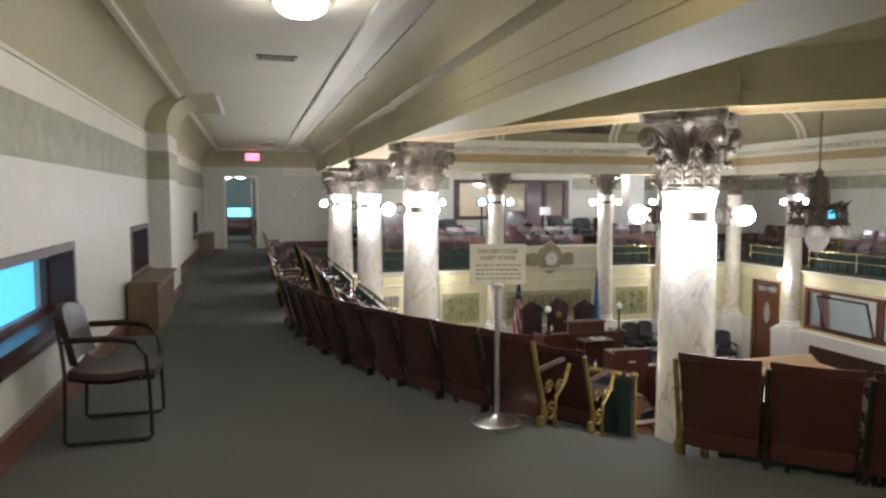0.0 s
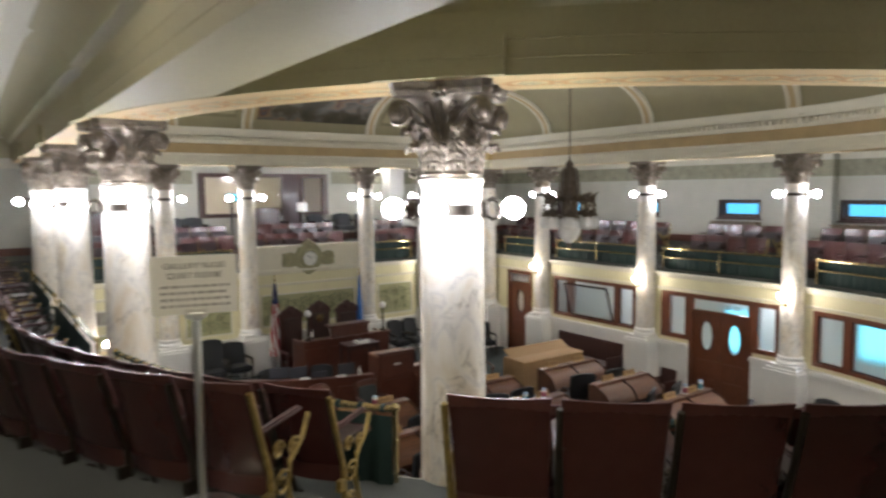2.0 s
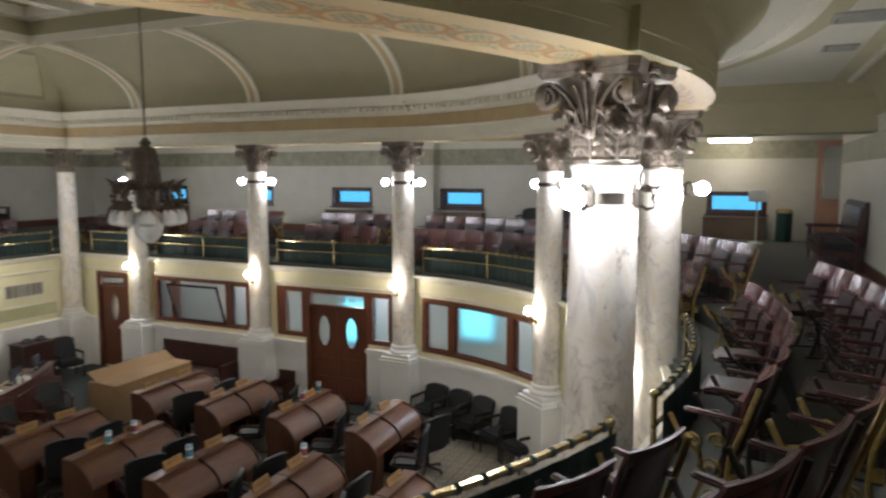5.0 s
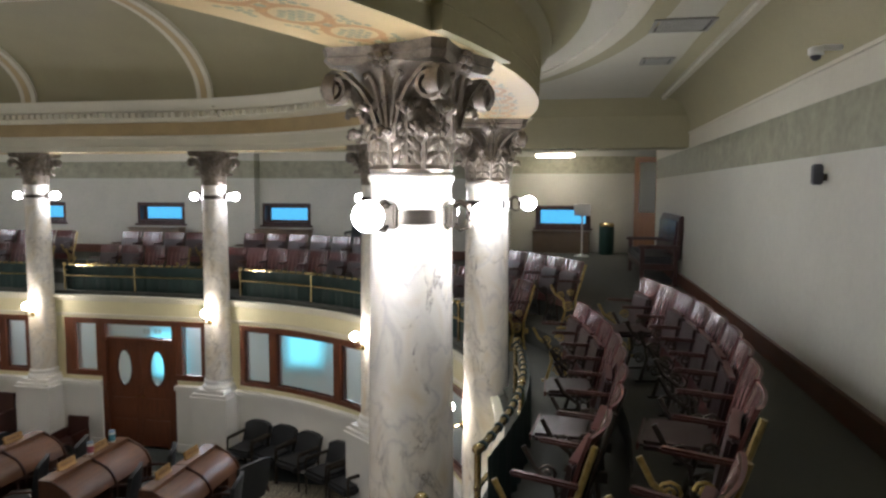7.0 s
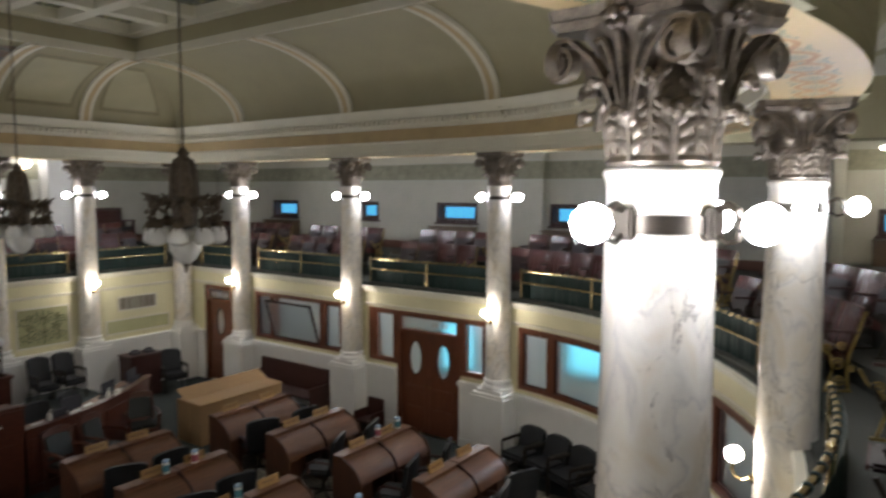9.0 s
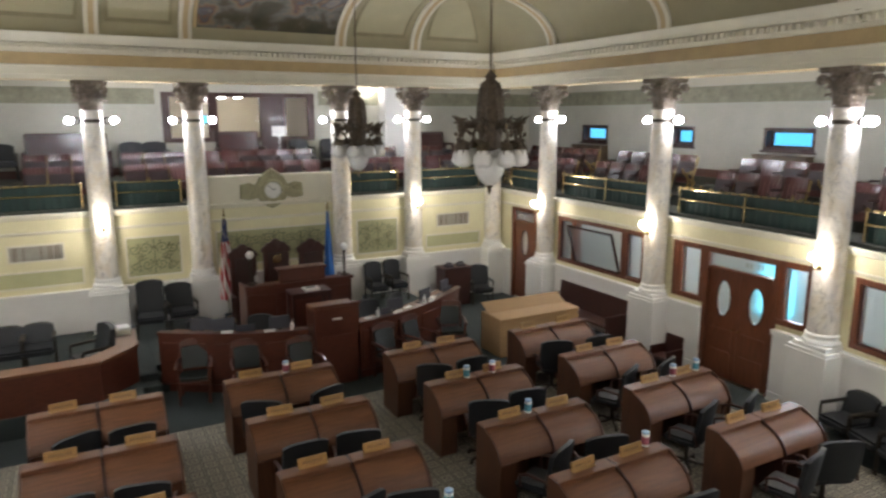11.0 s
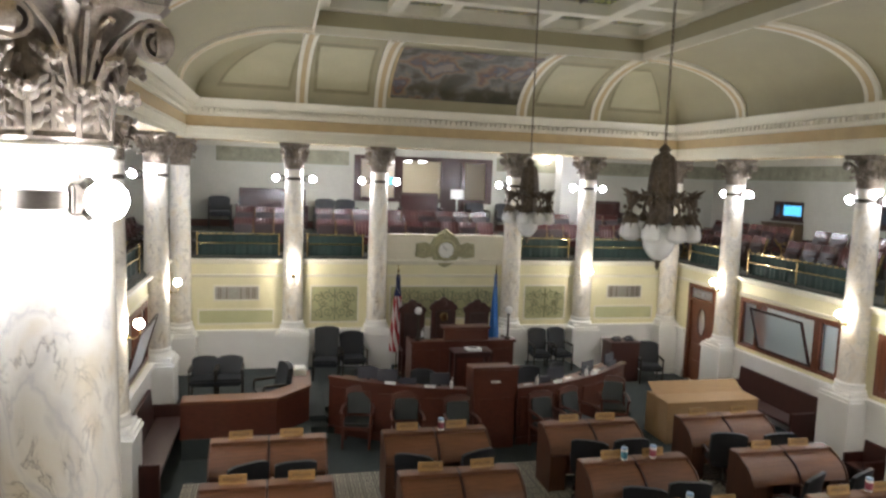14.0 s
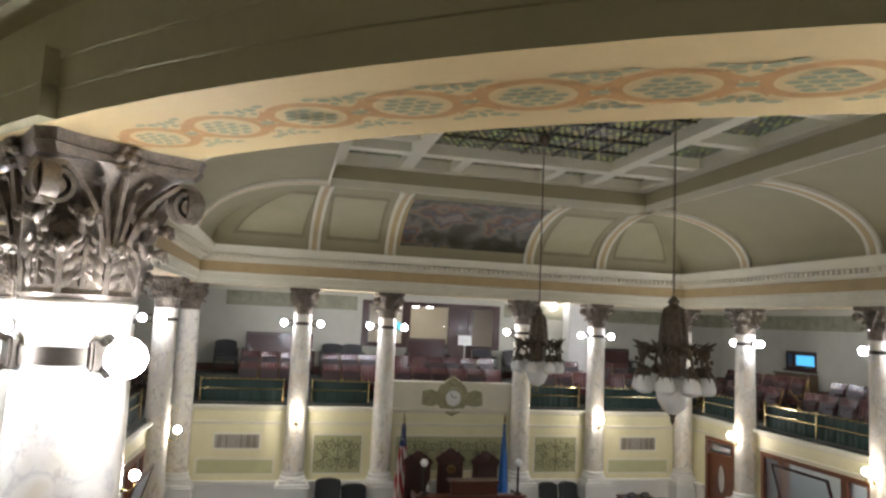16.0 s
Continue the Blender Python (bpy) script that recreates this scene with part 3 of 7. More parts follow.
for k in range(1, 9):
    y = BY0 + 1.5 + (BY1 - BY0 - 3.0) * k / 9
    box(bm, BX0 + 1.5, BX1 - 1.5, y - 0.012, y + 0.012, 4.768, 4.80)
part("skylight_bars", bm, IRON, kind="structure", category="skylight", label="dark glazing bars of the skylight", smooth=False)
bm = B(BX0 - 0.02, BX1 + 0.02, BY0 - 0.02, BY0 + 0.02, BZ - 0.04, BZ + 0.12)
for a in ((BX0 - 0.02, BX1 + 0.02, BY1 - 0.02, BY1 + 0.02), (BX0 - 0.02, BX0 + 0.02, BY0, BY1), (BX1 - 0.02, BX1 + 0.02, BY0, BY1)):
    box(bm, *a, BZ - 0.04, BZ + 0.12)
part("skylight_lip", bm, CREAM, kind="structure", category="trim", label="cream lip of the skylight bay", smooth=False)

# gallery outer walls with windows
WINR = [(17.29, 18.42), (14.09, 14.86), (10.88, 12.12), (7.71, 8.89)]
WINL = [(4.2, 6.08), (8.75, 10.1), (17.6, 18.9)]


def holed(bm, x0, x1, y0, y1, z0, z1, holes, hz0, hz1):
    ys = sorted({y0, y1, *(v for h in holes for v in h)})
    for a, b in zip(ys, ys[1:]):
        if any(h[0] <= (a + b) / 2 <= h[1] for h in holes):
            box(bm, x0, x1, a, b, z0, hz0)
            box(bm, x0, x1, a, b, hz1, z1)
        else:
            box(bm, x0, x1, a, b, z0, z1)
    return bm


def gallery_window(n, x, s, y0, y1, z0, z1):
    """A small dark-framed window in a side wall; s is the side on which the room lies."""
    w = empty("window_%d" % n, label="small dark wooden window with daylight behind", category="window", kind="structure")
    bm = bmesh.new()
    d = 0.12
    xs = sorted((x - s * 0.24, x + s * 0.012))
    for a in ((y0, y1, z0, z0 + 0.06), (y0, y1, z1 - 0.06, z1), (y0, y0 + 0.07, z0 + 0.06, z1 - 0.06), (y1 - 0.07, y1, z0 + 0.06, z1 - 0.06)):
        box(bm, xs[0], xs[1], *a)
    part("window_frame", bm, MAHOGANY, w, smooth=False)
    bm = bmesh.new()
    for a in ((y0 + 0.07, y0 + 0.12, z0 + 0.06, z1 - 0.06), (y1 - 0.12, y1 - 0.07, z0 + 0.06, z1 - 0.06), (y0 + 0.12, y1 - 0.12, z1 - 0.11, z1 - 0.06), (y0 + 0.12, y1 - 0.12, z0 + 0.06, z0 + 0.11)):
        box(bm, x - s * 0.20 - 0.025, x - s * 0.20 + 0.025, *a)
    part("sash", bm, MAHOGANY, w, smooth=False)
    p = part("pane", B(x - s * 0.20 - 0.003, x - s * 0.20 + 0.003, y0 + 0.09, y1 - 0.09, z0 + 0.08, z1 - 0.08), CLEAR, w, smooth=False)
    p.visible_shadow = False
    xs = sorted((x - s * 0.28, x + s * 0.06))
    part("window_sill", B(xs[0], xs[1], y0 - 0.05, y1 + 0.05, z0 - 0.05, z0 - 0.002, bevel=0.008), MAHOGANY, w)


part("wall_left", holed(bmesh.new(), X0 - 0.3, X0, Y0 - 0.3, Y1 + 0.3, -0.1, 3.0, WINL, 0.58, 1.2), WALL, kind="structure", category="wall", label="pale cream gallery wall with small windows", smooth=False)
part("wall_right", holed(bmesh.new(), X1, X1 + 0.3, 3.3, Y1 + 0.3, -0.1, 3.0, WINR, 0.72, 1.23), WALL, kind="structure", category="wall", label="pale cream gallery wall with small windows", smooth=False)
part("header_band", B(X1 - 0.012, X1 - 0.001, YW, 3.3, 2.44, 2.66), CROWN, kind="structure", category="trim", label="pale band along the vestibule header", smooth=False)
part("wall_right_header", B(X1, X1 + 0.3, Y0, 3.3, 2.44, 3.0), WALL, kind="structure", category="wall", label="cream header over the vestibule opening", smooth=False)
for k, (a, b) in enumerate(WINL):
    gallery_window(k + 1, X0, 1, a, b, 0.585, 1.195)
for k, (a, b) in enumerate(WINR):
    gallery_window(k + 4, X1, -1, a, b, 0.725, 1.225)
# vestibule at the right rear
part("wall_vestibule_rear", B(X1 + 0.3, 20.9, Y0 - 0.35, Y0 - 0.05, -0.1, 3.0), WALL, kind="structure", category="wall", label="cream rear wall of the vestibule", smooth=False)
part("wall_vestibule", holed(bmesh.new(), 20.6, 20.9, Y0 - 0.05, 3.3, -0.1, 3.0, [(1.32, 2.69)], 0.60, 1.17), WALL, kind="structure", category="wall", label="cream vestibule wall", smooth=False)
gallery_window(8, 20.6, -1, 1.32, 2.69, 0.605, 1.165)
part("wall_vestibule_side", B(X1, 20.9, 3.3, 3.5, -0.1, 3.0), WALL, kind="structure", category="wall", label="cream vestibule wall", smooth=False)
part("floor_vestibule", B(X1, 20.6, Y0 - 0.05, 3.3, -0.1, -0.001), CARPET, kind="structure", category="floor", label="dark green vestibule carpet", smooth=False)
part("ceiling_vestibule", B(X1 + 0.3, 20.6, Y0 - 0.05, 3.3, 2.6, 2.7), CEIL, kind="structure", category="ceiling", label="cream vestibule ceiling", smooth=False)
# front outer wall with a doorway at the corridor's end and glazed openings in the middle
bm = bmesh.new()
for a in ((X0, -0.75, -0.1, 3.0), (-0.75, 0.12, 2.14, 3.0), (0.12, 6.35, -0.1, 3.0), (6.35, 10.47, 2.1, 3.0), (6.35, 8.95, -0.1, 0.85), (9.6, 10.47, -0.1, 0.85), (10.47, X1, -0.1, 3.0)):
    box(bm, a[0], a[1], Y1, Y1 + 0.3, a[2], a[3])
part("wall_front", bm, WALL, kind="structure", category="wall", label="pale cream gallery wall with a doorway", smooth=False)
# rooms beyond
bm = B(X0, 3.0, 25.4, 25.6, -0.1, 3.0)
box(bm, 3.0, 3.2, Y1 + 0.3, 25.6, -0.1, 3.0)
box(bm, X0 - 0.2, X0, Y1 + 0.3, 25.6, -0.1, 3.0)
# teal of the room's light is put into the wall colour
part("wall_end_room", bm, material("teal_light_wall_colour", (0.30, 0.44, 0.44), 0.6, scale=2, vary=0.06), kind="structure", category="wall", label="end room walls with teal light in their colour", smooth=False)
part("floor_end_room", B(X0, 3.0, Y1, 25.4, -0.1, -0.002), CARPET, kind="structure", category="floor", label="dark carpet of the end room", smooth=False)
part("ceiling_end_room", B(X0, 3.2, Y1 + 0.3, 25.4, 2.28, 2.4), CEIL, kind="structure", category="ceiling", label="cream ceiling of the end room", smooth=False)
bm = B(5.8, 11.2, 24.2, 24.4, -0.1, 3.0)
for x in (5.8, 11.0):
    box(bm, x, x + 0.2, Y1 + 0.3, 24.2, -0.1, 3.0)
part("wall_back_room", bm, material("tan_room_paint", (0.46, 0.38, 0.26), 0.6, scale=2, vary=0.06), kind="structure", category="wall", label="tan walls of the room behind", smooth=False)
part("floor_back_room", B(5.8, 11.2, Y1, 24.2, -0.1, -0.002), CARPET, kind="structure", category="floor", label="dark carpet of the room behind", smooth=False)
part("ceiling_back_room", B(5.8, 11.2, Y1 + 0.3, 24.4, 2.13, 2.3), CEIL, kind="structure", category="ceiling", label="cream ceiling of the room behind", smooth=False)
# daylight beyond the windows
bm = bmesh.new()
for a in ((X0 - 3.3, X0 - 3.2, -6, 26), (X1 + 5.2, X1 + 5.3, -6, 26)):
    box(bm, a[0], a[1], a[2], a[3], -7, 6)
part("backdrop", bm, SKYGLOW, kind="structure", category="sky", label="plain bright daylight beyond the windows", smooth=False)

# frieze bands, crown and skirting of the gallery walls
bm2, bm3 = bmesh.new(), bmesh.new()
RUNS = [("x", X0, 1, Y0, Y1), ("x", X1, -1, 3.3, Y1), ("y", YW, 1, XW, X1 + 0.3), ("y", Y1, -1, 0.9, 6.2), ("y", Y1, -1, 10.6, 12.5), ("y", Y1, -1, 13.1, X1)]


def run(bm, r, off, z0, z1):
    ax, c, s, a, b = r
    lo, hi = sorted((c + s * 0.0005, c + s * off))
    box(bm, lo, hi, a, b, z0, z1) if ax == "x" else box(bm, a, b, lo, hi, z0, z1)


for r in RUNS:
    bm1 = bmesh.new()
    run(bm1, r if r[3] != 0.9 else (*r[:3], 2.6, r[4]), 0.006, 1.80, 2.20)
    part("frieze_band", bm1, STENCIL, kind="structure", category="frieze", label="olive sponged frieze band on the wall", smooth=False)
    run(bm2, r, 0.010, 2.20, 2.42)
    run(bm2, r, 0.028, 2.42, 2.45)
    run(bm3, r, 0.03, 0.0, 0.17)
    run(bm3, r, 0.04, 0.17, 0.195)
part("wall_crown_band", bm2, CROWN, kind="structure", category="trim", label="pale cream band above the frieze", smooth=False)
part("baseboard", bm3, BASEWOOD, kind="structure", category="baseboard", label="red-brown wooden baseboard", smooth=False)
# cove at the wall tops and ceiling strips
for ax, c, s, a, b in [("x", X0, 1, Y0, Y1), ("x", X1, -1, Y0, Y1), ("y", YW, 1, XW, X1), ("y", Y1, -1, X0, X1)]:
    bm = bmesh.new()
    prof = [(0.002, 2.45)] + [(0.40 * (1 - math.cos(math.pi / 2 * k / 8)), 2.45 + 0.49 * math.sin(math.pi / 2 * k / 8)) for k in range(1, 9)]
    rows = [[bm.verts.new((c + s * o, t, z) if ax == "x" else (t, c + s * o, z)) for o, z in prof] for t in (a, b)]
    for k in range(len(prof) - 1):
        bm.faces.new((rows[0][k], rows[0][k + 1], rows[1][k + 1], rows[1][k]))
    part("wall_cove", bm, OLIVE, kind="structure", category="cove", label="olive plaster cove under the ceiling")
    for o, w, zz, mat, nm in ((0.42, 0.06, 2.915, CROWN, "ceiling_strip"), (0.52, 0.17, 2.944, COVEFIELD, "ceiling_band")):
        bm = bmesh.new()
        lo, hi = sorted((c + s * o, c + s * (o + w)))
        box(bm, lo, hi, a + o, b - o, zz, 2.949) if ax == "x" else box(bm, a + o + w, b - o - w, lo, hi, zz, 2.949)
        part(nm, bm, mat, kind="structure", category="ceiling trim", label="painted strip along the gallery ceiling", smooth=False)
for s in (-1, 1):
    xs = sorted((CX + s * (R + 0.92), CX + s * (R + 1.12)))
    part("ceiling_moulding", B(xs[0], xs[1], YW + 0.45, Y1 - 0.45, 2.915, 2.949, bevel=0.01), CROWN, kind="structure", category="ceiling trim", label="cream moulding along the corridor ceiling")
part("ceiling_ring", ubox(bmesh.new(), U(214), U(326), 1.0, 1.17, 2.925, 2.949), CROWN, kind="structure", category="ceiling trim", label="cream curved moulding along the ceiling")
part("ceiling_ring_band", ubox(bmesh.new(), U(214), U(326), 1.19, 1.38, 2.943, 2.949), OLIVE, kind="structure", category="ceiling trim", label="olive curved band on the ceiling")
# wall piers
for s, x in ((1, X0), (-1, X1)):
    for y0, y1 in (((10.3, 11.5),) if s > 0 else ((8.95, 9.5),)):
        xs = sorted((x, x + s * 0.28))
        part("wall_pier", B(xs[0], xs[1], y0, y1, 0, 2.9, bevel=0.01), WALL, kind="structure", category="pier", label="pale cream wall pier")
        part("wall_pier_band", B(xs[0] - 0.005, xs[1] + 0.005, y0 - 0.005, y1 + 0.005, 1.80, 2.20), STENCIL, kind="structure", category="frieze", label="olive band round a pier")
        if s > 0:
            bm = bmesh.new()
            prof = [(0.0, 2.45), (0.285, 2.45)] + [(0.285 + 0.34 * (1 - math.cos(math.pi / 2 * k / 6)), 2.5 + 0.44 * math.sin(math.pi / 2 * k / 6)) for k in range(7)] + [(0.0, 2.945)]
            ends = [[bm.verts.new((x + a, y, z)) for a, z in prof] for y in (y0 - 0.16, y1 + 0.16)]
            for k in range(len(prof)):
                bm.faces.new((ends[0][k], ends[0][(k + 1) % len(prof)], ends[1][(k + 1) % len(prof)], ends[1][k]))
            bm.faces.new(ends[0])
            bm.faces.new(ends[1][::-1])
            part("wall_pier_cove", bm, OLIVE, kind="structure", category="ceiling trim", label="olive cove bent round the wall pier")
            part("ceiling_jog", B(x + 0.55, x + 0.95, y0 - 0.5, y1 + 0.5, 2.936, 2.947), OLIVE, kind="structure", category="ceiling trim", label="olive ceiling band round the wall pier", smooth=False)
            part("ceiling_jog_moulding", B(x + 0.95, x + 1.0, y0 - 0.55, y1 + 0.55, 2.92, 2.949, bevel=0.008), WHITE, kind="structure", category="ceiling trim", label="white moulding round the ceiling jog")
        part("wall_pier_base", B(xs[0] - 0.03, xs[1] + 0.03, y0 - 0.03, y1 + 0.03, 0, 0.19), BASEWOOD, kind="structure", category="baseboard", label="red-brown pier base")

# white instead of wall paint: the pier's bright lighting is in its colour
part("wall_pier", B(12.5, 13.1, Y1 - 0.5, Y1, 0, 2.944, bevel=0.01), WHITE, kind="structure", category="pier", label="far gallery wall pier, whitened for bright light")

# ---- columns and their lights ----
COLS = [U(180 + 5.2), U(180 + 39.3), U(180 + 74.7), U(360 - 74.7), U(360 - 39.3), U(360 - 5.2), side(11.91), side(15.64), LS - (11.91 - CY), LS - (15.64 - CY)]
FCOL = [CX - 3.70, CX - 1.71, CX + 1.71, CX + 3.70, CX - 6.2, CX + 6.2]


# the beam breaks forward over each column
for u in COLS:
    bm = UB(u - 0.40, u + 0.40, 0.30, 0.395, ZT + 0.001, 2.32)
    ubox(bm, u - 0.405, u + 0.405, 0.30, 0.400, 2.322, 2.45)
    part("beam_block", bm, OLIVE, kind="structure", category="beam", label="olive block of the beam over a column", smooth=False)


def lobe(bm, m, p, r, sy, sz, ang):
    bmesh.ops.create_icosphere(bm, subdivisions=1, radius=r, matrix=m @ Matrix.Translation(p) @ Matrix.Rotation(ang, 4, "Y") @ Matrix.Diagonal((0.62, sy, sz, 1)))


def acanthus(bm, m, h, w, out):
    """One curling leaf: a ribbed stem with pairs of fluted lobes and a rolled tip."""
    at = lambda t: Vector((0, 0.012 + out * t ** 2.6, h * math.sin(min(1.0, t) * math.pi / 2)))
    tube(bm, [m @ at(k / 6) for k in range(7)], 0.014, 5, [0.016, 0.016, 0.015, 0.014, 0.014, 0.014, 0.016])
    for i in range(4):
        t = 0.16 + 0.22 * i
        for s in (-1, 1):
            lobe(bm, m, at(t) + Vector((s * w * (0.42 + 0.1 * (i % 2)), -0.004, 0.012)), 0.036, 0.5, 1.25, s * 0.5)
            lobe(bm, m, at(t) + Vector((s * w * 0.86, -0.012, 0.026)), 0.027, 0.6, 1.1, s * 0.9)
    tip = at(1.0)
    lobe(bm, m, tip + Vector((0, 0.022, -0.004)), 0.042, 0.8, 0.6, 0)
    for s in (-1, 1):
        lobe(bm, m, tip + Vector((s * w * 0.42, 0.012, -0.012)), 0.032, 0.8, 0.7, s * 0.6)
    lobe(bm, m, tip + Vector((0, 0.04, -0.028)), 0.024, 0.8, 0.8, 0)


def spiral(sg):
    """A stem that rises from the bell and curls into a corner scroll, in the corner's plane."""
    pts, rad = [], []
    for k in range(8):
        t = k / 7
        pts.append((0.215 + 0.135 * t ** 1.8, ZN + 0.22 + 0.32 * t))
        rad.append(0.020)
    c = (0.365, ZN + 0.475)
    for k in range(1, 26):
        a = math.pi / 2 + 0.25 - k * 0.44
        r = 0.066 * (1 - k / 29)
        pts.append((c[0] + r * math.cos(a), c[1] + r * math.sin(a)))
        rad.append(0.019 - 0.009 * k / 25)
    return pts, rad


def ribbon(bm, pts, across, width, thick):
    """A flat band bent along pts, its breadth lying along the given direction."""
    rows = []
    for k, p in enumerate(pts):
        t = (pts[min(k + 1, len(pts) - 1)] - pts[max(k - 1, 0)]).normalized()
        nrm = t.cross(across).normalized()
        rows.append([bm.verts.new(p + across * (a * width / 2) + nrm * (b * thick / 2)) for a, b in ((-1, -1), (-0.35, -1.0), (0.35, -1.0), (1, -1), (1, 1), (0.35, 0.4), (-0.35, 0.4), (-1, 1))])
    for a, b in zip(rows, rows[1:]):
        for j in range(8):
            bm.faces.new((a[j], a[(j + 1) % 8], b[(j + 1) % 8], b[j]))
    bm.faces.new(rows[0][::-1])
    bm.faces.new(rows[-1])
    return bm


def column():
    c = empty("column", label="veined white marble column with gilded leafy capital", category="column", group="colonnade columns")
    bm = bmesh.new()
    box(bm, -0.30, 0.30, -0.30, 0.30, ZB, ZB + 0.07, bevel=0.01)
    lathe(bm, [(0.29, ZB + 0.07), (0.298, ZB + 0.1), (0.285, ZB + 0.135), (0.25, ZB + 0.15), (0.243, ZB + 0.18), (0.265, ZB + 0.195), (0.262, ZB + 0.225), (0.235, ZB + 0.25)], 32)
    part("base", bm, WHITE, c)
    h = ZN - ZB - 0.25
    part("shaft", lathe(bmesh.new(), [(0.237 - 0.03 * (k / 12) ** 1.6, ZB + 0.25 + h * k / 12 - (0.07 if k == 12 else 0)) for k in range(13)] + [(0.212, ZN - 0.045), (0.222, ZN - 0.03), (0.222, ZN - 0.012), (0.212, ZN)], 40), MARBLE, c)
    cap = part("capital", lathe(bmesh.new(), [(0.205, ZN), (0.215, ZN + 0.02), (0.2, ZN + 0.04), (0.198, ZN + 0.25), (0.215, ZN + 0.38), (0.27, ZN + 0.47), (0.31, ZN + 0.52)], 24), GILT, c, "gilded carved capital")
    bm = bmesh.new()
    for k in range(8):
        acanthus(bm, pose(0, 0, ZN + 0.02, 0, 0, 45 * k) @ Matrix.Translation((0, 0.195, 0)), 0.185, 0.07, 0.07)
        acanthus(bm, pose(0, 0, ZN + 0.05, 0, 0, 45 * k + 22.5) @ Matrix.Translation((0, 0.19, 0)), 0.27, 0.06, 0.085)
    part("acanthus_leaves", bm, GILT, cap)
    for k in range(4):
        for sx in (-1, 1):
            q = pose(0, 0, 0, 0, 0, 90 * k)
            path = [(0.045, 0.225, 0.17), (0.055, 0.23, 0.24), (0.08, 0.24, 0.32), (0.13, 0.255, 0.40), (0.19, 0.27, 0.455)]
            cx, cz = 0.255, 0.405
            for t in range(26):
                a = 1.9 - t * 0.5
                r = 0.085 * (1 - t / 30)
                path.append((cx + r * math.cos(a), 0.275 + 0.012 * min(1, t / 8), cz + r * math.sin(a)))
            part("scroll", ribbon(bmesh.new(), [q @ Vector((sx * x, y, ZN + z)) for x, y, z in path], q.to_3x3() @ Vector((0, 1, 0)), 0.062, 0.017), GILT, cap)
        bm = bmesh.new()
        q = pose(0, 0, 0, 0, 0, 90 * k)
        ball(bm, q @ Vector((0, 0.315, ZT - 0.055)), 0.03, 1)
        for j in range(6):
            a = 2 * math.pi * j / 6
            ball(bm, q @ Vector((0.042 * math.cos(a), 0.305, ZT - 0.055 + 0.042 * math.sin(a))), 0.026, 1, 0.8)
        tube(bm, [q @ Vector((0, 0.235 + 0.05 * t, ZN + 0.22 + 0.26 * t)) for t in (0, 0.5, 1)], 0.016, 6)
        for sx in (-1, 1):
            tube(bm, [q @ Vector((sx * (0.02 + 0.085 * t), 0.235 + 0.05 * t, ZN + 0.2 + 0.27 * math.sin(t * 1.9))) for t in (0, 0.2, 0.4, 0.6, 0.8, 1.0)], 0.014, 6)
        part("rosette", bm, GILT, cap)
    bm = bmesh.new()
    rings = []
    for z, g in ((ZT - 0.085, -0.03), (ZT - 0.06, -0.005), (ZT - 0.05, 0.0), (ZT - 0.045, -0.012), (ZT - 0.002, 0.006)):
        ring = []
        for k in range(4):
            for j in range(8):
                t = j / 8
                a0, a1 = radians(45 + 90 * k + 5), radians(45 + 90 * (k + 1) - 5)
                p0, p1 = Vector((math.cos(a0), math.sin(a0), 0)) * (0.44 + g), Vector((math.cos(a1), math.sin(a1), 0)) * (0.44 + g)
                mid = Vector((math.cos((a0 + a1) / 2), math.sin((a0 + a1) / 2), 0))
                p = p0.lerp(p1, j / 7) - mid * (0.045 * math.sin(math.pi * j / 7))
                ring.append(bm.verts.new((p.x, p.y, z)))
        rings.append(ring)
    n = len(rings[0])
    for a, b in zip(rings, rings[1:]):
        for i in range(n):
            bm.faces.new((a[i], a[(i + 1) % n], b[(i + 1) % n], b[i]))
    bm.faces.new(rings[0][::-1])
    bm.faces.new(rings[-1])
    part("abacus", bm, GILT, cap)
    bm = B(-0.36, 0.36, -0.117, 0.34, FZ, ZB - 0.10, bevel=0.004)
    box(bm, -0.385, 0.385, -0.117, 0.365, ZB - 0.10, ZB - 0.06)
    box(bm, -0.36, 0.36, -0.117, 0.34, ZB - 0.06, ZB - 0.002)
    box(bm, -0.38, 0.38, -0.117, 0.36, FZ, FZ + 0.16)
    part("pedestal", bm, WHITE, c, "white panelled pedestal", smooth=False)
    return c


def globe_light():
    g = empty("globe_light", label="three lit white globes on a bronze column band", category="light", group="column globe lights")
    part("band", lathe(bmesh.new(), [(0.214, 1.36), (0.224, 1.362), (0.224, 1.43), (0.214, 1.432)], 32), IRON, g)
    for a in (0, 180, 270):
        m = pose(0, 0, 0, 0, 0, a)
        bm = bmesh.new()
        box(bm, 0.21, 0.25, -0.045, 0.045, 1.34, 1.46, m, 0.01)
        tube(bm, [m @ Vector(v) for v in ((0.24, 0, 1.45), (0.28, 0, 1.47), (0.32, 0, 1.45), (0.33, 0, 1.40))], 0.018, 6)
        tube(bm, [m @ Vector(v) for v in ((0.24, 0, 1.36), (0.28, 0, 1.33), (0.325, 0, 1.345), (0.33, 0, 1.40))], 0.012, 6)
        ball(bm, m @ Vector((0.335, 0, 1.40)), 0.03, 1)
        arm = part("bracket", bm, IRON, g)
        part("globe", ball(bmesh.new(), m @ Vector((0.42, 0, 1.405)), 0.075), GLOBE, g, "lit white glass globe")
    return g


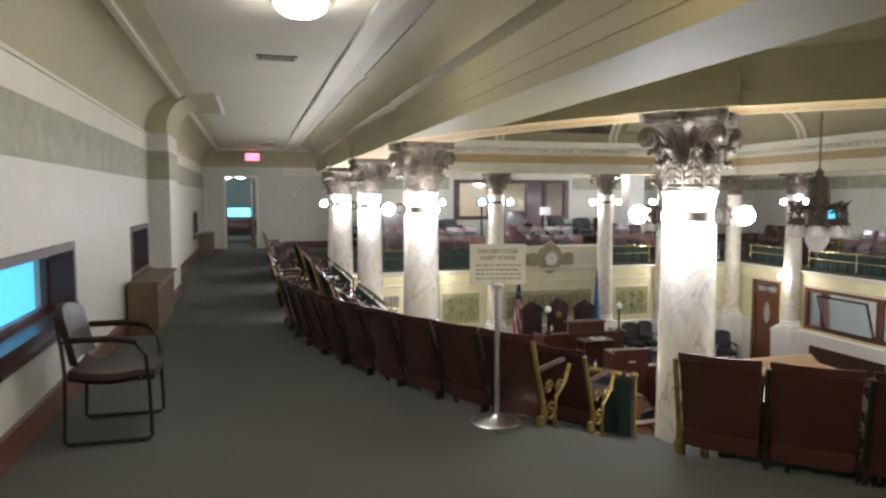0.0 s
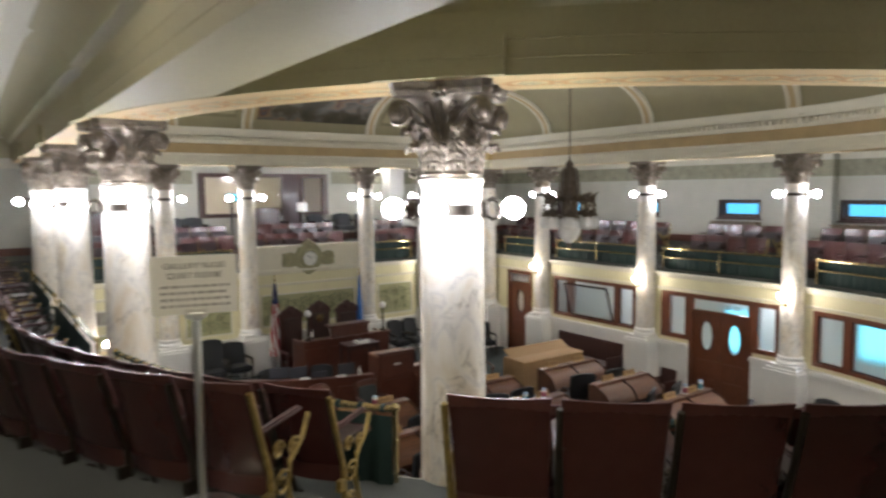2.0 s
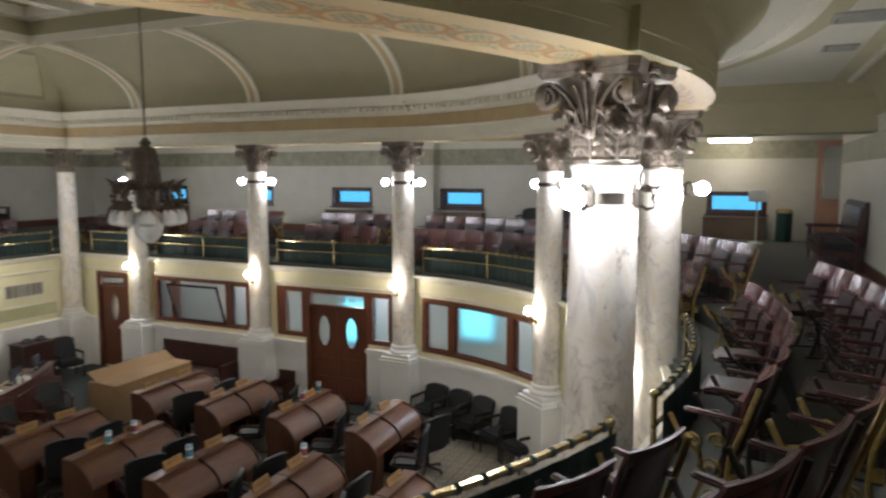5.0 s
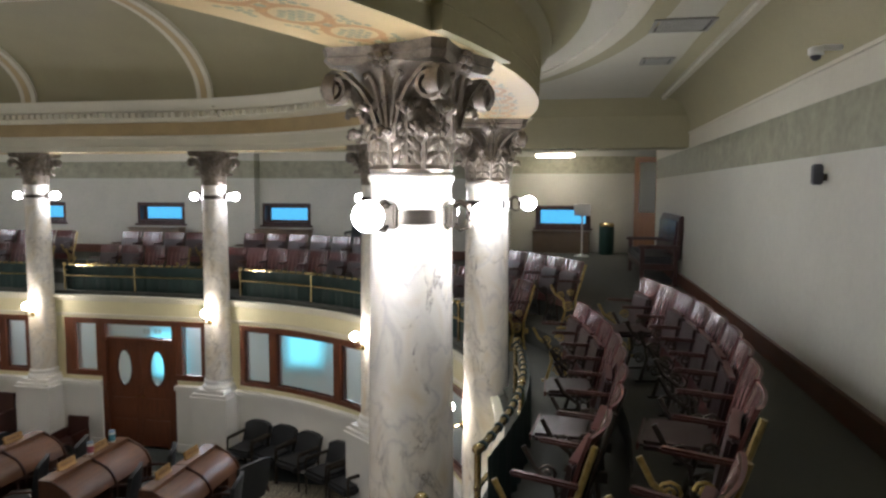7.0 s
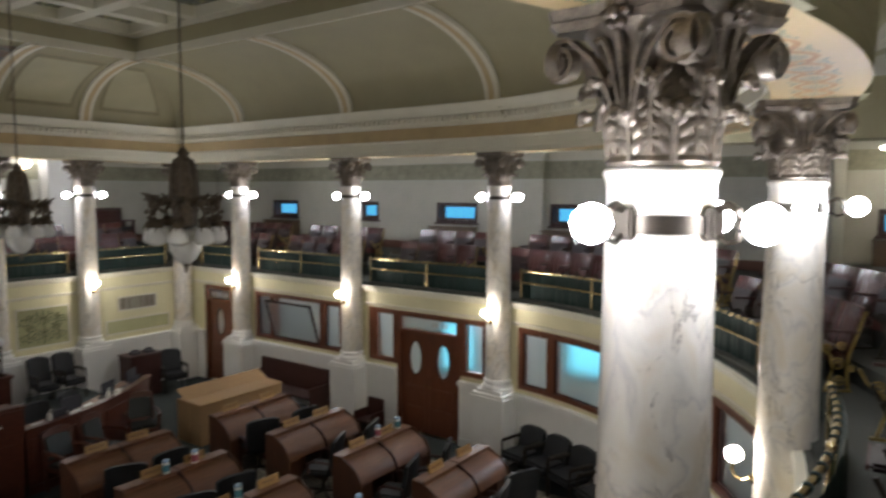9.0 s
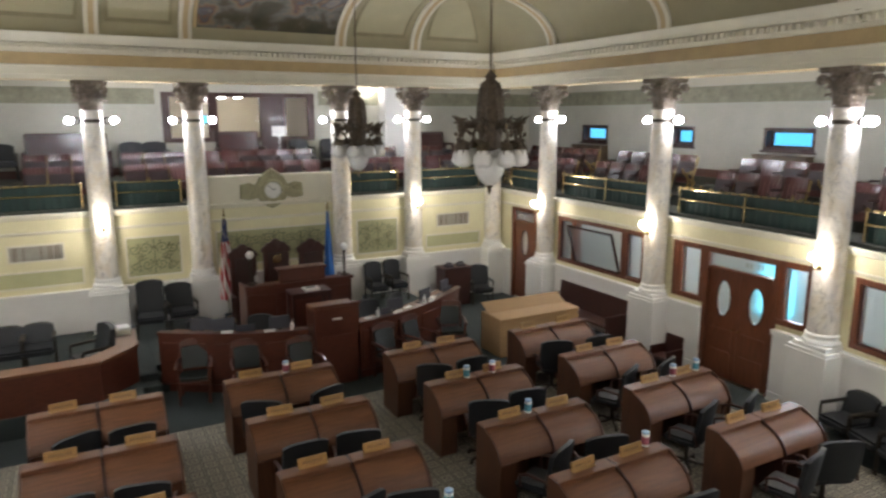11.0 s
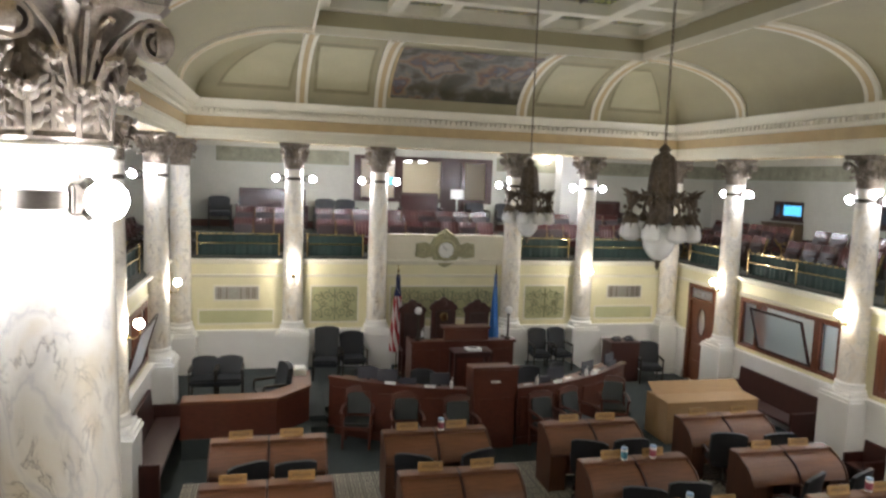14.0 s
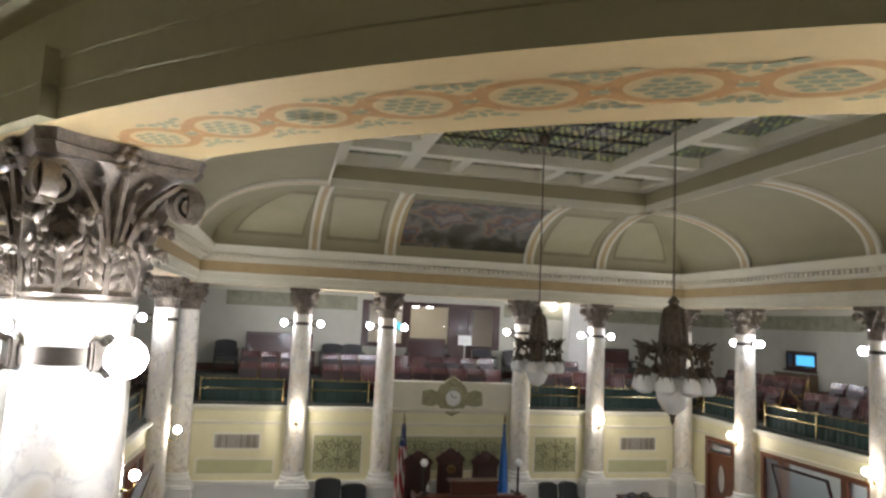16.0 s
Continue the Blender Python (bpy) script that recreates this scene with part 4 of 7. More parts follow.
def sconce():
    g = empty("sconce", label="lit glass globe on a curled brass arm", category="light", group="lower column sconces")
    bm = lathe(bmesh.new(), [(0.001, 0), (0.05, 0.0), (0.045, 0.02), (0.02, 0.03), (0.018, 0.05)], 14, pose(0, 0.225, -0.86, -90))
    part("backplate", bm, BRASS, g)
    part("arm", tube(bmesh.new(), [(0, 0.25, -0.86), (0, 0.31, -0.885), (0, 0.37, -0.86), (0, 0.40, -0.80), (0, 0.385, -0.75)], 0.012, 7), BRASS, g)
    part("globe", ball(bmesh.new(), (0, 0.385, -0.67), 0.07), GLOBE2, g, "lit white glass globe")
    return g


spots = [(P(u, 0, 0), facing(u)) for u in COLS] + [(Vector((x, FY, 0)), 180.0) for x in FCOL]


def spread(first, places):
    for k, m in enumerate(places):
        if k:
            copy_thing(first, m)
    first.matrix_basis = places[0]


spread(column(), [pose(p.x, p.y, 0, 0, 0, a) for p, a in spots])
lit = [pose(p.x, p.y, 0, 0, 0, a) for k, (p, a) in enumerate(spots) if k < 14]
spread(globe_light(), lit)
spread(sconce(), [pose(p.x, p.y, 0, 0, 0, a) for k, (p, a) in enumerate(spots) if k not in (11, 12, 14, 15)])

# ---- gallery rails and curtains ----
ends = sorted(COLS)
SPANS = [(0.36, ends[0] - 0.33)] + [(a + 0.33, b - 0.33) for a, b in zip(ends, ends[1:])] + [(ends[-1] + 0.33, UT - 0.36)]


def rail_span(at, length, at2=None):
    """Brass double rail with end posts; at(s, d, z) gives a place s metres along the span."""
    r = empty("gallery_rail", label="polished brass double rail on turned posts", category="railing", group="gallery rails")
    n = max(2, round(length / 0.25))
    for nm, z, rad in (("top_rail", 0.065, 0.024), ("lower_rail", -0.15, 0.017)):
        part(nm, tube(bmesh.new(), [at(length * k / n, 0.25, z) for k in range(n + 1)], rad, 8), BRASS, r)
    m = max(1, round(length / 1.6))
    for k in range(m + 1):
        bm = tube(bmesh.new(), [at(length * k / m, 0.25, z) for z in (-0.5, -0.3, -0.1, 0.05)], 0.02, 8)
        ball(bm, at(length * k / m, 0.25, 0.075), 0.034, 2)
        ball(bm, at(length * k / m, 0.25, -0.15), 0.028, 1)
        part("post", bm, BRASS, r)
    c = empty("rail_curtain", label="gathered dark green curtain behind the brass rail", category="curtain", group="gallery curtains")
    k = max(6, round(length / 0.045))
    bm = bmesh.new()
    rows = []
    for i in range(k + 1):
        s = length * i / k
        w = 0.012 * math.sin(i * 1.9) + 0.008 * math.sin(i * 0.83 + 1)
        rows.append([bm.verts.new(at(s, 0.305 + w * f, z)) for f, z in ((0.3, 0.035), (0.8, -0.1), (1.1, -0.3), (1.3, -0.505))])
    for a, b in zip(rows, rows[1:]):
        for j in range(3):
            bm.faces.new((a[j], b[j], b[j + 1], a[j + 1]))
    part("cloth", bm, CURTAIN, c)
    for i in range(max(3, round(length / 0.16))):
        s = length * (i + 0.5) / max(3, round(length / 0.16))
        part("tab", tube(bmesh.new(), [at(s - 0.014, 0.25, 0.065), at(s + 0.014, 0.25, 0.065)], 0.031, 8), CURTAIN, c)


for u0, u1 in SPANS:
    rail_span(lambda s, d, z, u0=u0: P(u0 + s, d, z), u1 - u0)
FX = sorted(FCOL)
for a, b in zip(FX, FX[1:]):
    if abs((a + b) / 2 - CX) > 0.5:
        rail_span(lambda s, d, z, a=a: Vector((a + 0.33 + s, FY + d, z)), b - a - 0.66)
bm = B(FX[2] + 0.2, FX[3] - 0.2, FY + 0.1, FY + 0.3, -0.5, 0.08, bevel=0.01)
box(bm, FX[2] + 0.2, FX[3] - 0.2, FY + 0.06, FY + 0.34, 0.08, 0.13, bevel=0.012)
part("parapet", bm, CREAM, kind="structure", category="parapet", label="solid cream parapet above the clock")

# ---- theatre seats ----


def seat_shape(bm, w, z0, z1, tilt, bow, thick, wave, y0, soft=0.03, curl=0.0, taper=0.0, flute=0.0):
    n, m = (20, 6) if flute else (8, 8)
    for s in (0, 1):
        rows = []
        for j in range(m + 1):
            v = j / m
            row = []
            for i in range(n + 1):
                t = 2 * i / n - 1
                top = z1 - wave * (t * t) - (soft * abs(t) ** 6)
                z = z0 + (top - z0) * v
                y = y0 - tilt * v - curl * max(0, v - 0.7) ** 2 / 0.09 + bow * t * t + s * (thick + flute * math.cos(5 * math.pi * t))
                row.append(bm.verts.new((w / 2 * t * (1 - taper * (1 - v)), y, z)))
            rows.append(row)
        for a, b in zip(rows, rows[1:]):
            for i in range(n):
                bm.faces.new((a[i], a[i + 1], b[i + 1], b[i]))
        if s == 0:
            keep = rows
    edge = lambda r: [r[0][i] for i in range(n + 1)] + [r[j][n] for j in range(1, m + 1)] + [r[m][i] for i in range(n - 1, -1, -1)] + [r[j][0] for j in range(m - 1, 0, -1)]
    a, b = edge(keep), edge(rows)
    for i in range(len(a)):
        bm.faces.new((a[i], a[(i + 1) % len(a)], b[(i + 1) % len(a)], b[i]))
    return bm


def standard(bm, x):
    """A cast scrolled seat support in the plane x."""
    tube(bm, [(x, -0.19, 0.80), (x, -0.115, 0.55), (x, -0.05, 0.36), (x, -0.04, 0.18), (x, -0.06, 0.0)], 0.017, 6)
    tube(bm, [(x, 0.30, 0.56), (x, 0.24, 0.45), (x, 0.12, 0.36), (x, 0.10, 0.2), (x, 0.16, 0.0)], 0.016, 6)
    for c, r in (((0.05, 0.27), 0.075), ((0.16, 0.42), 0.055), ((0.03, 0.10), 0.06), ((0.02, 0.45), 0.05)):
        tube(bm, [(x, c[0] + r * (1 - k / 16) * math.cos(k * 0.75), c[1] + r * (1 - k / 16) * math.sin(k * 0.75)) for k in range(14)], 0.010, 5)
    box(bm, x - 0.02, x + 0.02, -0.08, 0.2, 0, 0.02)
    box(bm, x - 0.015, x + 0.015, -0.105, -0.05, 0.202, 0.27)


def theatre_seat(end, down):
    s = empty("theatre_seat", label="oxblood leather theatre seat with a mahogany back" + (", seat folded down" if down else ", seat tilted up"), category="seat", group="gallery theatre seats")
    part("back_shell", seat_shape(bmesh.new(), 0.455, 0.225, 0.835, 0.15, 0.030, 0.016, -0.004, -0.036, 0.002, 0.022, 0.10), SHELL, s, "dark mahogany back shell")
    part("backrest", seat_shape(bmesh.new(), 0.437, 0.34, 0.832, 0.125, 0.030, 0.022, -0.004, -0.068, 0.002, 0.010, 0.03, 0.0035), LEATHER, s, "oxblood leather back pad")
    q = pose(0, 0, 0) if down else Matrix.Translation((0, -0.03, 0.30)) @ pose(0, 0, 0, 101) @ Matrix.Translation((0, 0.02, -0.45))
    bm = B(-0.205, 0.205, 0.02, 0.37, 0.40, 0.45, q, 0.02)
    # pad colour carries the shade that lies on the seats
    part("seat_pad", bm, PADSHADE, s, "leather seat pad with its shade in the colour")
    # added lighter strip that stands for the highlight on the pad's edge
    part("seat_edge", B(-0.205, 0.205, 0.37, 0.384, 0.402, 0.446, q, 0.005), SHELL, s, "lighter front edge strip in place of a highlight")
    for x in ((-0.235, 0.235) if end > 0 else (-0.235,)):
        bm = bmesh.new()
        standard(bm, x)
        gold = (end < 0 and x < 0) or (end > 0 and x > 0)
        part("standard", bm, GOLDIRON if gold else IRON, s, "gold-painted scrolled iron standard" if gold else "dark iron standard")
        bm = B(x - 0.024, x + 0.024, -0.10, 0.25, 0.585, 0.612, pose(0, 0, 0, 3), bevel=0.011)
        part("armrest", bm, MAHOGANY, s)
    return s


# darker leather for the pads: shade put into the base colour
PADSHADE = material("shaded_seat_leather", (0.022, 0.009, 0.008), 0.38, scale=10, vary=0.2, fine=140, bump=0.12)
GOLDIRON = material("gold_painted_iron", (0.42, 0.30, 0.10), 0.4, metal=0.6, scale=20, vary=0.3, fine=90, bump=0.08)
kinds = {}
rnd = random.Random(4)


def seat_at(m, last):
    down = rnd.random() < 0.22
    key = (last, down)
    if key not in kinds:
        kinds[key] = theatre_seat(last, down)
        kinds[key].matrix_basis = m
    else:
        copy_thing(kinds[key], m)


AISLES = [(215.6, 222.0), (243.0, 254.0), (286.0, 297.0), (318.0, 324.4)]
for d0, z in ((1.49, -0.2), (0.80, -0.44)):
    groups = []
    a0 = 182.0
    for a, b in AISLES + [(358.0, 360)]:
        groups.append((U(a0) * 1.0, U(a - (0 if a < 350 else 0))))
        a0 = b
    groups += [(side(9.3), side(11.3)), (side(12.4), side(14.9)), (side(15.6), side(18.6))]
    groups += [(LS - (11.3 - CY), LS - (9.3 - CY)), (LS - (14.9 - CY), LS - (12.4 - CY)), (LS - (18.6 - CY), LS - (15.6 - CY))]
    for u0, u1 in groups:
        if abs(u1 - U(243.0)) < 0.01:
            u1 = U(250.5) if d0 > 1 else U(247.2)
        arc = LS <= u0 <= LS + LA
        d = d0 + (0.06 if d0 > 1 and u1 < U(218) else -0.02 if d0 > 1 and u1 < U(252) else 0.0)
        k = (R + d) / R if arc else 1.0
        n = max(1, int((u1 - u0) * k / 0.475 + 0.3))
        w = (u1 - u0) / n
        for i in range(n):
            p = P(u0 + w * (i + 0.5), d, z)
            seat_at(pose(p.x, p.y, z, 0, 0, facing(u0 + w * (i + 0.5))), -1 if i == 0 else (1 if i == n - 1 else 0))
for d, z in ((1.62, -0.2), (0.92, -0.44)):
    for x0, x1 in ((3.2, 4.65), (5.2, 6.6), (7.0, 9.9), (10.9, 12.3), (12.9, 14.0)):
        n = round((x1 - x0) / 0.475)
        for i in range(n):
            seat_at(pose(x0 + 0.475 * (i + 0.5), FY + d, z, 0, 0, 180), -1 if i == 0 else (1 if i == n - 1 else 0))

# ---- doors and glazed screens of the chamber ----


def screen_frame(bm, at, s0, s1, z0, z1, d0, d1, n=1):
    """A bent box along a bay; at(s, d, z) gives the place."""
    k = max(1, math.ceil((s1 - s0) / 0.3)) if n > 1 else 1
    rows = [[bm.verts.new(at(s0 + (s1 - s0) * i / k, d, z)) for d, z in ((d0, z0), (d1, z0), (d1, z1), (d0, z1))] for i in range(k + 1)]
    for a, b in zip(rows, rows[1:]):
        for j in range(4):
            bm.faces.new((a[j], a[(j + 1) % 4], b[(j + 1) % 4], b[j]))
    bm.faces.new(rows[0][::-1])
    bm.faces.new(rows[-1])
    return bm


def pane(at, s0, s1, z0, z1, parent, mat, n=1, d=0.16):
    bm = screen_frame(bmesh.new(), at, s0, s1, z0, z1, d, d + 0.008, n)
    p = part("pane", bm, mat, parent, smooth=False)
    p.visible_shadow = False
    return p


NUM = [0]


def glazed_screen(at, w, z0, z1, splits, n=1, tilted=False, group="chamber windows"):
    """Mahogany framed window of three lights; splits are the mullions' places."""
    NUM[0] += 1
    g = empty("chamber_window", label="wide mahogany framed window with frosted panes" + (", middle sash tilted open" if tilted else ""), category="window", group=group)
    bm = bmesh.new()
    f = 0.09
    screen_frame(bm, at, 0, w, z1 - f, z1, 0.085, 0.26, n)
    screen_frame(bm, at, 0, w, z0, z0 + f * 0.8, 0.085, 0.26, n)
    part("rail_frame", bm, OAK, g, smooth=False)
    cuts = [0.0] + splits + [w]
    for i, c in enumerate(cuts):
        a, b = (c, c + f) if i == 0 else ((c - f, c) if i == len(cuts) - 1 else (c - 0.08, c + 0.08))
        part("mullion", screen_frame(bmesh.new(), at, a, b, z0 + f * 0.8, z1 - f, 0.09, 0.255, n), OAK, g, smooth=False)
    for i, (a, b) in enumerate(zip(cuts, cuts[1:])):
        a, b = a + (f if i == 0 else 0.08), b - (f if i == len(cuts) - 2 else 0.08)
        if tilted and i == 1:
            tilt = lambda s, d, z: at(s, d - 0.34 * (z - (z0 + 0.07)) / (z1 - z0), z)
            bm = bmesh.new()
            for q in ((a, b, z0 + 0.08, z0 + 0.13), (a, b, z1 - f - 0.07, z1 - f - 0.02), (a, a + 0.05, z0 + 0.13, z1 - f - 0.07), (b - 0.05, b, z0 + 0.13, z1 - f - 0.07)):
                screen_frame(bm, tilt, *q, 0.07, 0.11)
            sash = part("tilted_sash", bm, MAHOGANY, g, "dark hopper sash tilted into the room", smooth=False)
            p = part("sash_pane", screen_frame(bmesh.new(), tilt, a + 0.05, b - 0.05, z0 + 0.13, z1 - f - 0.07, 0.088, 0.094), FROST, sash, smooth=False)
            p.visible_shadow = False
        else:
            bm = bmesh.new()
            for q in ((a, b, z0 + f * 0.8, z0 + f * 0.8 + 0.03), (a, b, z1 - f - 0.03, z1 - f), (a, a + 0.03, z0 + 0.1, z1 - f - 0.03), (b - 0.03, b, z0 + 0.1, z1 - f - 0.03)):
                screen_frame(bm, at, *q, 0.13, 0.20, n)
            part("glazing_bead", bm, MAHOGANY, g, smooth=False)
            pane(at, a + 0.02, b - 0.02, z0 + 0.09, z1 - f - 0.02, g, FROST, n)
    return g


def oval_leaf(at, s0, s1, z0, z1, oz, ra, rb, d0, d1):
    """A door leaf with an oval hole through it."""
    bm = bmesh.new()
    n = 32
    cs = (s0 + s1) / 2
    rings = []
    for d in (d0, d1):
        inner, outer = [], []
        for k in range(n):
            a = 2 * math.pi * (k + 0.5) / n
            c, s = math.cos(a), math.sin(a)
            inner.append(bm.verts.new(at(cs + ra * c, d, oz + rb * s)))
            hz0, hz1, hw = oz - z0, z1 - oz, (s1 - s0) / 2
            t = min(hw / abs(c) if abs(c) > 1e-6 else 1e9, (hz1 if s > 0 else hz0) / abs(s) if abs(s) > 1e-6 else 1e9)
            outer.append([cs + t * c, oz + t * s])
        for q in ((s0, z0), (s0, z1), (s1, z0), (s1, z1)):
            j = min(range(n), key=lambda i: (outer[i][0] - q[0]) ** 2 + (outer[i][1] - q[1]) ** 2)
            outer[j] = list(q)
        ov = [bm.verts.new(at(a, d, b)) for a, b in outer]
        for k in range(n):
            bm.faces.new((inner[k], inner[(k + 1) % n], ov[(k + 1) % n], ov[k]))
        rings.append((inner, ov))
    for w in (0, 1):
        for k in range(n):
            bm.faces.new((rings[0][w][k], rings[0][w][(k + 1) % n], rings[1][w][(k + 1) % n], rings[1][w][k]))
    return bm


def door_leaf(at, s0, s1, parent, knob_right):
    zt = -1.37
    leaf = part("door_leaf", oval_leaf(at, s0, s1, FZ + 0.02, zt, -1.90, 0.15, 0.34, 0.15, 0.20), OAK, parent, "mahogany leaf with an oval light", smooth=False)
    n = 28
    cs = (s0 + s1) / 2
    part("oval_trim", tube(bmesh.new(), [at(cs + 0.155 * math.cos(2 * math.pi * k / n), 0.147, -1.90 + 0.345 * math.sin(2 * math.pi * k / n)) for k in range(n + 1)], 0.013, 6), MAHOGANY, leaf)
    bm = bmesh.new()
    for d in (0.173, 0.178):
        bm.faces.new([bm.verts.new(at(cs + 0.15 * math.cos(2 * math.pi * k / n), d, -1.90 + 0.34 * math.sin(2 * math.pi * k / n))) for k in range(n)])
    p = part("oval_pane", bm, FROST, leaf, smooth=False)
    p.visible_shadow = False
    for z0, z1 in ((FZ + 0.14, FZ + 0.55), (FZ + 0.63, FZ + 0.98)):
        part("door_panel", screen_frame(bmesh.new(), at, s0 + 0.1, s1 - 0.1, z0, z1, 0.138, 0.15), OAK, leaf, smooth=False)
    k = s1 - 0.06 if knob_right else s0 + 0.06
    part("door_handle", ball(tube(bmesh.new(), [at(k, 0.15, -2.45), at(k, 0.10, -2.45)], 0.01, 6), at(k, 0.09, -2.45), 0.026, 1), BRASS, leaf)


def letter_bars(at, s0, s1, z, h, parent, mat, d):
    bm = bmesh.new()
    n = max(3, int((s1 - s0) / (h * 0.8)))
    for i in range(n):
        if i == n // 2:
            continue
        a = s0 + (s1 - s0) * i / n
        screen_frame(bm, at, a, a + (s1 - s0) / n * 0.7, z, z + h, d, d + 0.003)
    part("lettering", bm, mat, parent, "white letters too worn to read", smooth=False)


def double_door(at, w, d0, d1):
    """Pair of doors with a transom and side lights; the leaves fill d0..d1 of the width w."""
    g = empty("double_door", label="pair of mahogany doors with oval glass and side lights", category="door", group="chamber doors")
    bm = bmesh.new()
    screen_frame(bm, at, 0, w, -1.05, -0.95, 0.085, 0.26)
    for a, b, lo in ((0, 0.1, -2.08), (w - 0.1, w, -2.08), (d0 - 0.09, d0, FZ), (d1, d1 + 0.09, FZ)):
        screen_frame(bm, at, a, b, lo, -1.05, 0.088, 0.255)
    for a, b in ((0.1, d0 - 0.09), (d1 + 0.09, w - 0.1)):
        screen_frame(bm, at, a, b, -2.08, -1.98, 0.088, 0.255)
        screen_frame(bm, at, a, a + 0.12, -1.98, -1.05, 0.10, 0.25)
        screen_frame(bm, at, b - 0.12, b, -1.98, -1.05, 0.10, 0.25)
    screen_frame(bm, at, d0, d1, -1.37, -1.31, 0.07, 0.255)
    part("door_frame", bm, OAK, g, smooth=False)
    for a, b in ((0.22, d0 - 0.21), (d1 + 0.21, w - 0.22)):
        pane(at, a, b, -1.98, -1.05, g, FROST)
    pane(at, d0, d1, -1.31, -1.05, g, FROST)
    letter_bars(at, d0 + 0.25, d1 - 0.75, -1.22, 0.09, g, PAPER, 0.15)
    mid = (d0 + d1) / 2
    door_leaf(at, d0 + 0.01, mid - 0.005, g, True)
    door_leaf(at, mid + 0.005, d1 - 0.01, g, False)


def single_door(at, w):
    g = empty("single_door", label="tall mahogany door with an oval light and transom", category="door", group="chamber doors")
    bm = bmesh.new()
    screen_frame(bm, at, 0, w, -1.05, -0.95, 0.085, 0.26)
    for a, b in ((0, 0.1), (w - 0.1, w)):
        screen_frame(bm, at, a, b, FZ, -1.05, 0.088, 0.255)
    screen_frame(bm, at, 0.1, w - 0.1, -1.37, -1.30, 0.088, 0.255)
    part("door_frame", bm, OAK, g, smooth=False)
    pane(at, 0.1, w - 0.1, -1.30, -1.05, g, FROST)
    letter_bars(at, 0.25, w - 0.25, -1.23, 0.09, g, PAPER, 0.15)
    door_leaf(at, 0.105, w - 0.105, g, True)


def bay(u0, u1, mirror):
    """Local coordinates of a wall bay on the right side, or its mirror image on the left."""
    return (lambda s, d, z: P(UT - u0 - s, d, z)) if mirror else (lambda s, d, z: P(u0 + s, d, z))


for mir in (False, True):
    single_door(bay(side(16.2), 0, mir), 1.1)
    glazed_screen(bay(side(12.3), 0, mir), 2.95, -2.08, -0.95, [0.62, 2.33], tilted=True)
    double_door(bay(side(8.4), 0, mir), 3.1, 0.82, 2.22)
    w = U(351.2) - U(324.5)
    glazed_screen(bay(U(324.5), 0, mir), w, -2.08, -0.95, [0.72, w - 0.72], n=2)
    w = U(316.5) - U(289.5)
    glazed_screen(bay(U(289.5), 0, mir), w, -2.08, -0.95, [0.72, w - 0.72], n=2)

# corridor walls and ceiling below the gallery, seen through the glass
part("wall_lower_outer", SW([(2.6, FZ - 0.05), (2.6, -0.6)]), WHITE, kind="structure", category="wall", label="cream corridor wall below the gallery")
part("ceiling_lower", SW([(0.3, -0.6), (2.6, -0.6)]), CEIL, kind="structure", category="ceiling", label="corridor ceiling below the gallery")
part("floor_lower", SW([(0.3, FZ - 0.01), (2.6, FZ - 0.01)]), CARPET, kind="structure", category="floor", label="corridor carpet below the gallery")
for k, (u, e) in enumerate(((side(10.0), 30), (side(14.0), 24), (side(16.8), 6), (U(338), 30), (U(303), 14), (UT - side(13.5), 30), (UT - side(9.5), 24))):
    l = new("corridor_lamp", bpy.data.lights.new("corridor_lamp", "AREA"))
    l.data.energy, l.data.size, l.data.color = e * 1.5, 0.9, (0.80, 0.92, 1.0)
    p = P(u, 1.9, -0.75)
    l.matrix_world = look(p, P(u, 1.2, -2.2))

# daylight windows of the lower corridor
DAYPANE = glow("daylight_pane", (0.16, 0.66, 0.80), 2.1)


def corridor_window(m, w, h):
    g = empty("corridor_window", m, label="bright daylight window in the corridor wall", category="window", group="corridor windows")
    for nm, a in (("jamb", (-w - 0.08, -w, -h, h)), ("jamb", (w, w + 0.08, -h, h)), ("head", (-w - 0.08, w + 0.08, h, h + 0.08)), ("sill", (-w - 0.12, w + 0.12, -h - 0.06, -h))):
        part(nm, B(a[0], a[1], 0, 0.08, a[2], a[3]), OAK, g, smooth=False)
    part("glazing_bar", B(-0.02, 0.02, 0.01, 0.05, -h, h), OAK, g, smooth=False)
    for x0, x1 in ((-w, -0.02), (0.02, w)):
        part("pane", B(x0, x1, 0.012, 0.02, -h, h), DAYPANE, g, "bright cyan daylight", smooth=False)
    return g


spread(corridor_window(None, 0.42, 0.55), [pose(17.23, 10.85, -2.2, 0, 0, 90), pose(17.12, 7.5, -1.75, 0, 0, 83), pose(-0.59, 10.85, -2.2, 0, 0, -90), pose(-0.59, 13.6, -2.2, 0, 0, -90)])

# ---- far wall ornament ----


